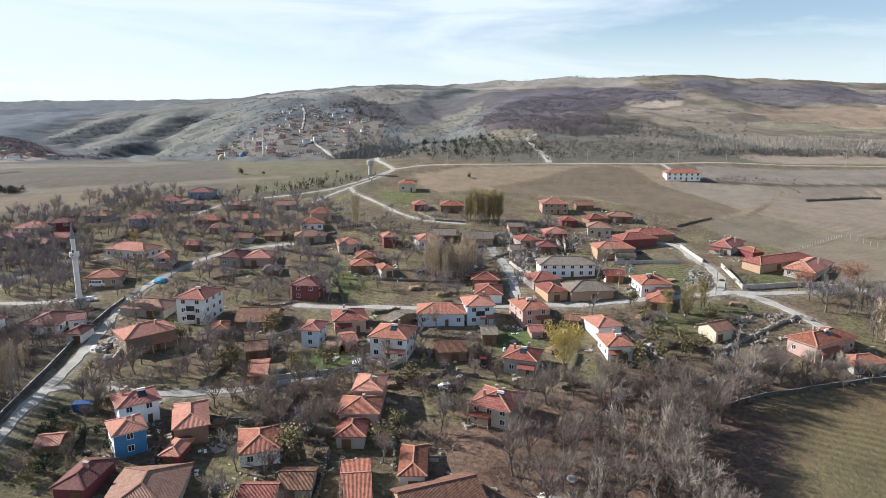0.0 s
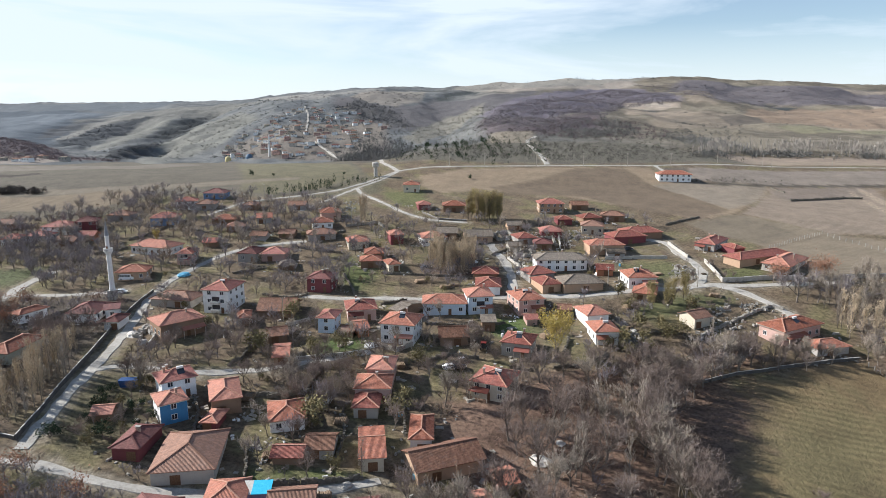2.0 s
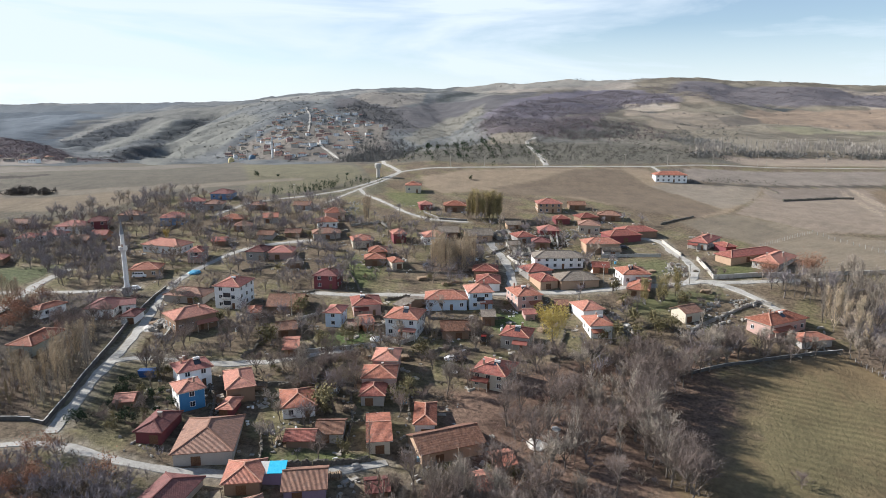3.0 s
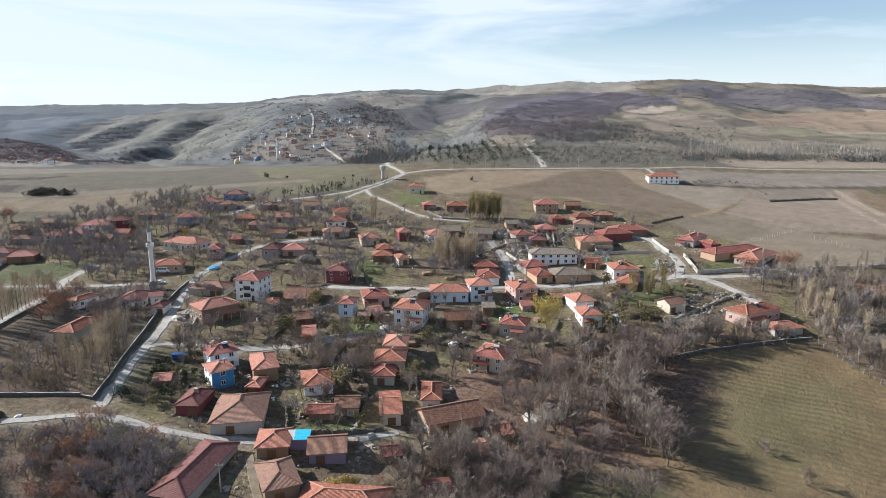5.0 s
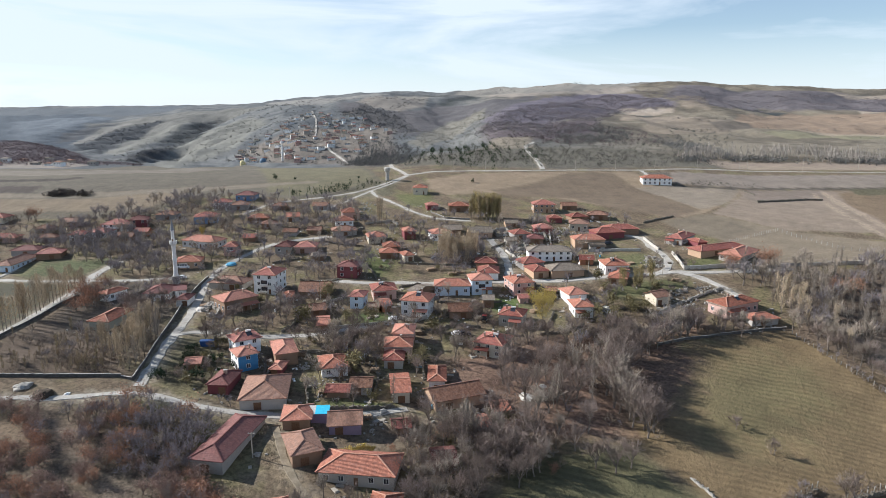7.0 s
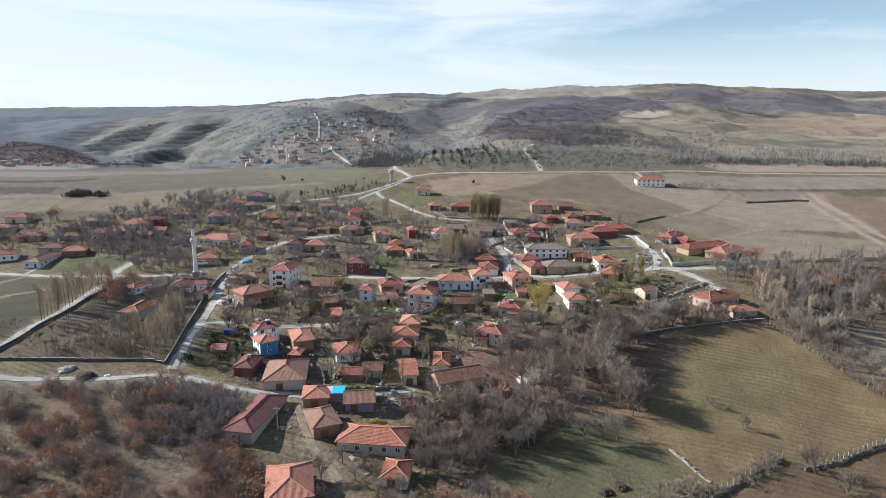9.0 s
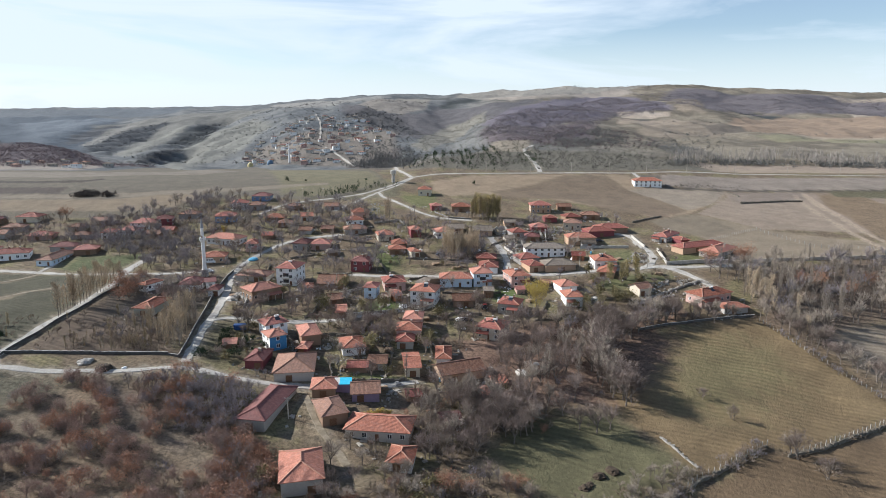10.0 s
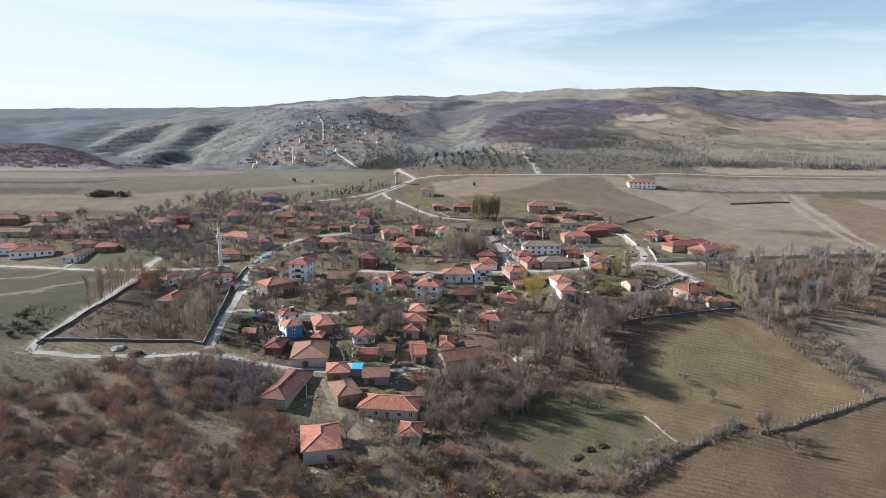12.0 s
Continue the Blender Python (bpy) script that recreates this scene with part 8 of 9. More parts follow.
scatter(63, [(12.3, 34.6), (22.2, 31.9), (41.8, 29.8), (45.8, 25.8), (26.2, 27.9), (16.3, 30.6)], 50, ('scrub', 'rust'), 1.2, 3, 0.8, 0.3, True)
scatter(64, [(121.7, 146.1), (141.0, 86.6), (145.4, 82.2), (126.1, 141.7)], 60, ('scrub', 'farbare'), 1.0, 3.5, 0.8, 0.3, True)
scatter(65, [(48.9, 126.2), (60.0, 138.5), (83.0, 154.7), (93.4, 156.4), (97.0, 152.8), (86.6, 151.1), (63.6, 134.9), (52.5, 122.6)], 60, ('scrub',), 1, 2.5, 0.8, 0.3, True)
scatter(66, [(111.0, 282.3), (131.6, 293.8), (155.9, 306.4), (182.8, 340.3), (203.8, 373.4), (205.8, 371.4), (184.8, 338.3), (157.9, 304.4), (133.6, 291.8), (113.0, 280.3)], 60, ('scrub',), 0.6, 1.3, 0.8, 0.3, True)
scatter(67, [(103.6, 198.4), (132.4, 198.7), (229.0, 199.1), (231.4, 196.7), (134.8, 196.3), (106.0, 196.0)], 40, ('scrub',), 0.8, 2, 0.8, 0.3, True)
scatter(30, [(119.7, 192.1), (150.0, 195.5), (228.7, 196.0), (212.0, 192.1), (167.7, 131.5), (167.1, 116.9), (127.9, 144.8), (128.5, 159.6)], 130, ('poplar', 'poplar', 'poplar', 'pale', 'bare'), 8, 13.5, 2.4, 1.0, True)
scatter(40, [(-122.0, 246.2), (-66.5, 287.7), (-22.8, 280.4), (25.8, 284.3), (89.3, 236.4), (76.3, 179.9), (55.9, 147.3), (16.0, 127.1), (-10.0, 95.8), (-48.0, 92.5), (-80.8, 136.7)], 80, ('farbare', 'farbare', 'pale'), 5, 9, 3, 0.8, True)
scatter(31, [(19.2, 122.8), (29.3, 135.2), (43.5, 142.7), (60.2, 141.3), (99.4, 160.1), (92.9, 143.4), (64.8, 124.9), (55.4, 103.6), (59.5, 82.7), (31.7, 76.2), (19.3, 87.6), (8.0, 94.8)], 50, ('scrub', 'scrub', 'farbare'), 1.6, 5, 1.3, 0.8, True)
scatter(32, [(-10.6, 84.9), (18.2, 91.5), (32.6, 74.2), (29.5, 64.2), (-14.9, 61.3)], 62, ('scrub', 'scrub', 'rust', 'olive'), 1.5, 4, 1.4, 0.8, True)
scatter(33, [(-144.7, 68.8), (-118.9, 82.2), (-91.7, 83.5), (-71.6, 79.0), (-54.3, 61.5), (-40.9, 39.0), (-34.4, 21.9), (-92.4, -8.0)], 500, ('rust', 'brownoak', 'brownoak', 'scrub'), 2.2, 5.0, 1.2, 0.8, True)
scatter(34, [(-118.7, 237.2), (-64.5, 276.8), (25.5, 279.3), (86.7, 236.7), (76.3, 179.9), (55.0, 143.4), (15.5, 119.0), (-9.8, 93.1), (-47.2, 89.6), (-80.8, 136.7)], 180, ('scrub', 'scrub', 'scrub', 'olive', 'farbare'), 0.8, 3.6, 1.5, 0.7, True)
scatter(35, [(-271.8, 289.6), (-192.2, 355.5), (-165.8, 363.1), (-53.7, 330.0), (-38.0, 281.4), (-83.9, 258.3), (-172.4, 247.9), (-243.3, 250.3)], 170, ('scrub', 'farbare', 'scrub'), 2, 6, 2, 0.8, True)
scatter(36, [(138.9, 192.5), (202.4, 202.1), (232.0, 187.4), (201.9, 143.2), (156.4, 142.5), (135.1, 123.4), (126.7, 144.8)], 40, ('scrub', 'farbare', 'poplar'), 2, 7, 1.6, 0.8, True)
scatter(37, [(-71.6, 79.0), (-54.3, 61.5), (-33.4, 31.1), (-4.8, 41.8), (10.8, 46.1), (30.2, 31.5), (3.2, -0.7), (-31.5, -3.2)], 330, ('scrub', 'scrub', 'scrub', 'rust', 'farbare'), 1.6, 5, 1.5, 0.8, True)
scatter(38, [(41.2, 41.4), (54.3, 49.6), (66.0, 50.9), (53.2, 35.4), (44.1, 29.3), (35.6, 29.7)], 70, ('scrub', 'pale', 'pale'), 2, 4.5, 1.2, 0.8, True)
scatter(39, [(-119.5, 133.9), (-103.1, 158.5), (-95.7, 148.2), (-88.7, 112.4), (-87.6, 102.0), (-113.5, 99.2)], 60, ('tanpoplar', 'scrub', 'scrub'), 1.5, 4.5, 1.1, 0.8, True)
scatter(50, [(57.4, 126.7), (62.6, 126.6), (54.1, 103.5), (60.1, 84.6), (54.8, 81.4), (48.3, 100.0)], 26, ('bare', 'bare', 'bare', 'pale'), 10, 14, 2.6, 1.0)
scatter(51, [(64.0, 128.4), (93.2, 149.2), (92.2, 143.5), (66.3, 124.3)], 14, ('bare', 'bare', 'pale'), 8, 11, 2.6, 1.0)
scatter(52, [(-23.0, 40.3), (1.5, 52.1), (13.7, 43.4), (28.7, 31.3), (12.6, -0.3), (-17.9, -1.9)], 26, ('bare', 'bare', 'pale'), 5, 8.5, 3, 1.0)
scatter(53, [(-9.1, 73.7), (12.8, 79.0), (18.6, 61.6), (9.4, 49.1), (-5.0, 51.5)], 22, ('bare', 'bare', 'scrub'), 5, 9, 2.8, 1.0)
scatter(54, [(-68.6, 69.4), (-54.3, 61.5), (-43.3, 50.0), (-43.8, 38.6), (-51.8, 40.3)], 20, ('bare', 'scrub', 'rust'), 3, 6, 2.4, 1.0)
scatter(57, [(1.8, 77.7), (21.7, 95.2), (31.4, 79.8), (23.7, 62.2), (11.2, 52.1), (1.5, 55.0)], 24, ('bare', 'bare', 'bare', 'pale'), 7, 11, 3.2, 1.0)
scatter(59, [(-125.7, 132.3), (-116.3, 141.7), (-98.9, 116.7), (-96.9, 105.0), (-115.3, 102.0)], 34, ('scrub', 'palepop', 'farbare'), 2.5, 6, 2.2, 0.8, True)
scatter(55, [(-117.5, 159.1), (-105.7, 169.2), (-97.3, 156.8), (-109.6, 147.0)], 9, ('bare',), 6, 8.5, 3, 1.0)
scatter(56, [(-145.6, 186.2), (-139.1, 188.8), (-124.5, 161.0), (-133.0, 158.1)], 7, ('rust', 'bare'), 5, 7.5, 3, 1.0)
scatter(71, [(123, 193), (153, 203), (188, 203), (213, 193), (187, 153), (162, 147), (145, 142), (132, 158)], 30, ('bare', 'pale', 'poplar'), 6, 10.5, 2.6, 1.0, True)
scatter(72, [(86, 141), (92, 148), (106, 152), (119, 145), (104, 140)], 14, ('bare', 'pale'), 5, 8, 2.6, 1.0)
scatter(73, [(-29, 46), (-27, 55), (-14, 54), (-7, 46), (0, 33), (-12, 26), (-25, 22)], 24, ('bare', 'bare', 'pale', 'scrub'), 4.5, 8, 2.4, 0.8)
scatter(74, [(-2, 33), (15, 29), (32, 35), (30, 27), (-2, 25)], 70, ('scrub', 'scrub', 'brownoak'), 1.5, 4, 1.2, 0.8, True)
scatter(75, [(-8, 76), (2, 84), (13, 82), (15, 64), (6, 47), (-5, 49)], 16, ('bare', 'bare', 'pale'), 6, 10, 3, 0.8)
scatter(76, [(-75, 78), (-58, 80), (-52, 66), (-58, 58), (-74, 66)], 60, ('farbare', 'farbare', 'bare'), 4, 7, 2.2, 0.8, True)
scatter(77, [(-62, 62), (-44, 52), (-44, 36), (-52, 34), (-54, 44), (-62, 54)], 34, ('brownoak', 'farbare', 'scrub'), 2.5, 5.5, 1.8, 0.8, True)
scatter(78, [(-95.4, 79.1), (-69.3, 83.6), (-56.7, 70.9), (-55.9, 55.0), (-66.9, 53.8), (-83.7, 63.5)], 46, ('farbare', 'bare', 'farbare', 'scrub'), 3.5, 6.5, 2.0, 0.8, True)
scatter(79, [(-203.4, 291.9), (-157.2, 290.4), (-133, 240), (-114, 200), (-150, 203), (-152, 232), (-196, 236), (-248, 237), (-260, 262)], 95, ('farbare', 'farbare', 'scrub', 'pale'), 4, 8, 2.4, 1.0, True)
scatter(80, [(-139, 188), (-103, 194), (-100, 166), (-98, 140), (-112, 150), (-130, 160)], 46, ('farbare', 'scrub', 'farbare', 'brownoak'), 3, 7, 2.4, 1.0, True)
scatter(81, [(72.0, 155.0), (57.5, 139.0), (45.5, 127.5), (30.0, 114.4), (18.0, 104.0), (13.4, 109.0), (25.4, 119.4), (40.7, 132.4), (51.8, 143.9), (66.4, 159.2)], 70, ('brownoak', 'scrub', 'scrub'), 1.2, 2.6, 1.0, 0.6, True)
scatter(70, [(-128, 98), (-90, 102), (-93, 128), (-99, 146), (-106, 150), (-108, 124), (-126, 108)], 150, ('tanpoplar', 'palepop', 'scrub'), 2.0, 4.5, 1.0, 0.8, True)
rng = random.Random(5)
plant("yellow", 37.2, 148.0, 11, rng)
plant("yellow", -123.1, 260.6, 5, rng)
plant("palepop", -34.1, 284.5, 14, rng)
plant("palepop", -33.0, 282.3, 16, rng)
plant("palepop", -31.9, 281.1, 15, rng)
plant("poplar", -20.7, 262.8, 11, rng)
plant("poplar", -19.8, 261.9, 10, rng)
plant("poplar", -155.3, 239.9, 9, rng)
plant("poplar", 51.1, 111.6, 15, rng)
plant("poplar", 32.9, 95.6, 13, rng)
plant("poplar", 33.6, 93.9, 14, rng)
plant("poplar", -11.5, 92.3, 10, rng)
plant("poplar", 7.8, 79.6, 12, rng)
plant("poplar", 0.2, 231.8, 16, rng)
plant("olivepoplar", 73.4, 178.8, 9.5, rng)
plant("olivepoplar", 74.6, 179.9, 8.5, rng)
plant("olivepoplar", 79.2, 179.8, 9, rng)
plant("olivepoplar", 82.2, 182.8, 9, rng)
plant("olivepoplar", 87.1, 186.3, 9.5, rng)
plant("olivepoplar", 87.8, 185.8, 8.5, rng)
plant("palepop", -142.8, 130.7, 13.5, rng)
plant("palepop", -143.7, 133.6, 11.9, rng)
plant("palepop", -144.6, 137.3, 10.3, rng)
plant("palepop", -145.1, 140.7, 10.1, rng)
plant("palepop", -145.3, 143.3, 11.6, rng)
plant("palepop", -145.4, 144.9, 13.4, rng)
plant("palepop", -145.4, 145.7, 13.6, rng)
plant("palepop", -145.4, 145.9, 12.4, rng)
plant("palepop", -145.2, 146.3, 10.7, rng)
plant("palepop", -145.0, 147.3, 10.0, rng)
plant("palepop", -144.7, 149.1, 11.1, rng)
plant("palepop", -144.5, 151.4, 13.0, rng)
plant("palepop", -144.9, 154.4, 13.8, rng)
plant("palepop", -145.7, 157.7, 12.8, rng)
plant("palepop", -146.8, 160.5, 8.2, rng)
plant("palepop", -147.5, 162.3, 7.4, rng)
plant("palepop", -147.6, 163.3, 7.9, rng)
plant("palepop", -146.9, 163.7, 9.2, rng)
plant("palepop", -145.8, 164.2, 13.6, rng)
plant("palepop", -144.9, 165.1, 13.2, rng)
plant("palepop", -144.7, 167.0, 11.6, rng)
plant("palepop", -145.4, 170.0, 10.1, rng)
plant("palepop", -147.1, 174.1, 7.6, rng)
plant("palepop", -148.7, 178.0, 8.8, rng)
plant("palepop", -149.8, 181.6, 10.0, rng)
plant("palepop", -150.0, 184.1, 10.1, rng)
plant("palepop", -149.1, 185.3, 9.0, rng)
plant("palepop", -147.9, 185.7, 7.7, rng)
plant("palepop", -146.9, 186.1, 7.5, rng)
plant("palepop", -146.7, 187.1, 8.4, rng)
plant("scrub", 81.9, 90.2, 4.5, rng)
plant("scrub", 85.7, 77.6, 5.2, rng)
plant("scrub", 98.7, 49.7, 7, rng)
plant("pale", 94.7, 60.3, 8, rng)
plant("pale", 51.9, 46.5, 5, rng)
plant("pale", 53.8, 42.4, 5, rng)
plant("pale", 44.8, 37.5, 4.5, rng)
plant("pale", 59.5, 45.6, 4, rng)
plant("bare", 81.4, 88.9, 4.6, rng)
plant("bare", 86.2, 77.4, 5.2, rng)
plant("bare", 95.6, 58.4, 9.5, rng)
plant("bare", 99.2, 50.2, 7.5, rng)
for x, y, h in ((38.8, 68.7, 9), (43.4, 67.5, 10), (47.7, 69.7, 9), (35.3, 75.5, 9.5)):
    plant("bare", x, y, h, rng)
for x, y, h in ((128.0, 159.3, 13), (129.8, 156.1, 12), (130.2, 151.3, 14), (131.7, 148.6, 11.5), (131.4, 163.3, 14), (133.8, 156.1, 13), (128.6, 164.9, 12.5), (134.8, 128.5, 10), (137.5, 141.0, 12)):
    plant("palepop", x, y, h, rng)
plant("rustoak", 123.0, 197.3, 8, rng)
plant("rustoak", 126.2, 198.2, 7, rng)
plant("rustoak", 139.5, 200.4, 8.5, rng)
plant("rustoak", 144.1, 200.0, 8, rng)
plant("rustoak", 141.0, 198.0, 6, rng)
plant("rustoak", 161.0, 170.5, 9, rng)
plant("rustoak", 154.5, 173.0, 7, rng)
plant("rustoak", 171.0, 162.6, 8, rng)
plant("rustoak", 184.1, 172.5, 7, rng)
plant("rustoak", 180.2, 142.6, 9, rng)
plant("goldbush", -16.0, 70.6, 2.8, rng)
plant("goldbush", -18.2, 69.8, 3.4, rng)
plant("goldbush", -20.2, 69.1, 3.2, rng)
plant("goldbush", -21.9, 68.6, 2.4, rng)
plant("fir", -122.3, 411.5, 5, rng)
plant("fir", -60.1, 407.0, 3, rng)
plant("fir", 23.1, 392.6, 4, rng)
plant("fir", -106.9, 407.2, 3, rng)
plant("rustoak", -232.5, 297.4, 9, rng)
plant("bare", -236.3, 297.4, 8, rng)
plant("fir", -77.3, 115.3, 3, rng)
plant("fir", -78.3, 120.6, 3.4, rng)
plant("fir", -77.0, 123.3, 3, rng)
plant("fir", -75.7, 109.6, 3, rng)
plant("fir", -72.3, 118.3, 2.5, rng)
plant("fir", -74.3, 115.2, 2.6, rng)
thickets()

# ---------------------------------------------------------------- loose stuff lying about the yards
def yard_clutter(seed, name, label, count, size, flat, material, outlines=None):
    """Boards, stones and scraps that nobody could count, strewn round the houses, one object."""
    rng = random.Random(seed)
    v, f = [], []
    near = [q for q in FOOTPRINTS if q[1] < 330 and abs(q[0]) < 150]
    while len(v) < count * 8:
        if outlines:
            p = np.array(rng.choice(outlines))
            x, y = rng.uniform(p[:, 0].min(), p[:, 0].max()), rng.uniform(p[:, 1].min(), p[:, 1].max())
            if inside(p, np.array([x]), np.array([y]))[0] < 0:
                continue
        else:
            hx, hy, ha, hl, hw = rng.choice(near)
            u, w = rng.uniform(-hl - 5, hl + 5), rng.uniform(-hw - 5, hw + 4)
            x, y = hx + u * math.cos(ha) - w * math.sin(ha), hy + u * math.sin(ha) + w * math.cos(ha)
        if not free(x, y, 0.3):
            continue
        for _ in range(rng.choice((1, 1, 2, 4))):
            px, py = x + rng.gauss(0, 0.9), y + rng.gauss(0, 0.9)
            if not free(px, py, 0.2):
                continue
            a, b = size * rng.uniform(0.4, 1.3), size * rng.uniform(0.2, 0.7)
            h = flat * rng.uniform(0.4, 1.4)
            t = rng.uniform(0, 3.14)
            c, d = math.cos(t), math.sin(t)
            z = ground_z(px, py)
            k = len(v)
            for zz, s in ((z - 0.1, 1.0), (z + h, rng.uniform(0.6, 1.0))):
                v += [(px + s * (i * a * c - j * b * d), py + s * (i * a * d + j * b * c), zz) for i, j in ((-1, -1), (1, -1), (1, 1), (-1, 1))]
            f += [(k + 4, k + 5, k + 6, k + 7)] + [(k + i, k + (i + 1) % 4, k + 4 + (i + 1) % 4, k + 4 + i) for i in range(4)]
    me = bpy.data.meshes.new(name)
    me.from_pydata(v, [], f)
    me.materials.append(material)
    return tagged(new(name, me), label, "clutter", kind="stuff")


yard_clutter(81, "rubble", "pale stones and rubble strewn about the yards", 620, 0.45, 0.35, MAT_PALESTONE)
RUINS = [[(35.3, 265.9), (52.8, 279.8), (57.7, 246.6), (41.4, 224.6), (30.4, 240.4)], [(27.8, 236.6), (39.9, 239.9), (41.5, 217.7), (33.6, 215.1)], [(95.9, 220.2), (104.3, 213.4), (96.9, 199.4), (87.7, 202.2)], [(94.8, 178.4), (113.3, 188.5), (115.2, 172.7), (100.6, 164.3), (80.2, 158.7)], [(-96.1, 167.5), (-93.0, 175.6), (-84.0, 155.3), (-88.6, 151.6)], [(-61.6, 315.3), (-40.7, 341.1), (-34.5, 313.9), (-49.0, 292.5)], [(62.0, 270.6), (74.8, 281.7), (71.2, 258.7), (58.9, 246.6)], [(60.4, 175.1), (64.8, 167.4), (66.2, 154.5), (62.2, 152.4), (59.4, 163.8)]]
yard_clutter(84, "ruin_stones", "grey tumbled stones of ruined walls", 700, 0.55, 0.55, MAT_PALESTONE, RUINS)
yard_clutter(82, "scrap_wood", "weathered boards and cut branches about the yards", 520, 0.9, 0.28, MAT_POLE)
yard_clutter(83, "scrap_sheets", "white scraps of sheeting and sacks in the yards", 130, 0.5, 0.3, HEAP["white"])

# ---------------------------------------------------------------- far hillside
def clumps(name, label, outline, count, w, h, material, seed, tris=26, rows=None, even=False, size=(0.6, 1.3)):
    """Far shrubs and trees that nobody could count: loose clumps of small blades, one object."""
    rng = np.random.RandomState(seed)
    p = np.array(outline)
    lo, hi = p.min(0), p.max(0)
    x, y = rng.uniform(lo[0], hi[0], count * 4), rng.uniform(lo[1], hi[1], count * 4)
    keep = inside(outline, x, y) > rng.uniform(-6, 10, len(x))
    if not even and rows is None:
        keep &= fbm(x, y, 120, 3, seed) + rng.uniform(-0.6, 0.9, len(x)) > 0
    x, y = x[keep][:count], y[keep][:count]
    if rows:
        x = np.round(x / rows) * rows + rng.uniform(-0.5, 0.5, len(x))
        y = np.round(y / rows) * rows + rng.uniform(-0.5, 0.5, len(x))
    z = land(x, y)
    s = rng.uniform(*size, len(x))
    n = len(x)
    c = rng.normal(0, 1, (n, tris, 3))
    c /= np.linalg.norm(c, axis=2, keepdims=True)
    c *= rng.uniform(0.3, 1.0, (n, tris, 1)) ** 0.5
    c *= np.array((w / 2, w / 2, h / 2))
    c[..., 2] += h * 0.48
    a = rng.normal(0, 1, (n, tris, 3, 3)) * np.array((w, w, h)) * 0.105
    v = (c[:, :, None] + a) * s[:, None, None, None] + np.stack([x, y, z], 1)[:, None, None]
    v = v.reshape(-1, 3)
    me = bpy.data.meshes.new(name)
    me.from_pydata(v.tolist(), [], np.arange(len(v)).reshape(-1, 3).tolist())
    me.materials.append(material)
    return tagged(new(name, me), label, "woods", kind="stuff")


def small_house(x, y, ang, L, W, h, wall, tile):
    base = new("far_house")
    base.matrix_world = pose(x, y, ground_z(x, y), 0, 0, ang)
    tagged(base, f"far hillside house with {'pale' if wall in ('white', 'cream', 'bluewhite') else 'earth-coloured'} walls and {'bright' if tile == 'o' else 'dull'} red roof", "house", "far houses")
    bm = bmesh.new()
    box(bm, -L / 2, -W / 2, -3.0, L / 2, W / 2, h)
    part("wall", bm, MAT_WALL[wall], base)
    rb, _ = roof_mesh(L, W, h, "h", 0.4, W * 0.2)
    part("roof", rb, MAT_TILE[tile], base)
    for i in range(max(2, int(L / 3))):
        part("window", shared("far_window", lambda bm: box(bm, -0.5, -0.05, 0, 0.5, 0.03, 1.2), MAT_GLASS), None, base, "", pose(-L / 2 + (i + 0.5) * L / max(2, int(L / 3)), -W / 2, h * 0.5))


def far_village(seed, outline, count):
    rng = random.Random(seed)
    p = np.array(outline)
    (x0, y0), (x1, y1) = p.min(0), p.max(0)
    done = []
    tries = 0
    while len(done) < count and tries < 4000:
        tries += 1
        x, y = rng.uniform(x0, x1), rng.uniform(y0, y1)
        if inside(outline, np.array([x]), np.array([y]))[0] < 0 or any((x - a) ** 2 + (y - b) ** 2 < 130 for a, b in done):
            continue
        if np.hypot(ROAD_PTS[:, 0] - x, ROAD_PTS[:, 1] - y).min() < 9:
            continue
        done.append((x, y))
        small_house(x, y, rng.uniform(-25, 25), rng.uniform(6, 10.5), rng.uniform(5, 7), rng.choice((2.6, 3.0, 4.6)), rng.choice(("white", "cream", "stone", "white", "white", "pink")), rng.choice("bydyyyb"))


MAT_HILLSCRUB = bark("hill_scrub", (0.115, 0.113, 0.108), (0.185, 0.18, 0.17))
MAT_HILLOAK = bark("hill_oak", (0.165, 0.147, 0.156), (0.21, 0.19, 0.198))
MAT_BELT = bark("belt_twigs", (0.25, 0.225, 0.2), (0.36, 0.328, 0.295))
MAT_RUSTHILL = bark("hill_rust", (0.13, 0.103, 0.104), (0.18, 0.143, 0.142))
MAT_DARKSCRUB = bark("dark_scrub", (0.1, 0.096, 0.082), (0.175, 0.165, 0.14))
MAT_HEDGE = bark("dark_hedge", (0.055, 0.047, 0.043), (0.1, 0.086, 0.076))

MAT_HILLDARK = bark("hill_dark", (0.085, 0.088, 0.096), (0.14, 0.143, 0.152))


MAT_BLUEDOME = plain("blue_dome", (0.07, 0.13, 0.2), (0.13, 0.2, 0.28), 0.6, 0.5)
MAT_YELLOWDOME = plain("yellow_dome", (0.5, 0.42, 0.2), (0.62, 0.54, 0.3), 0.7, 0.5)


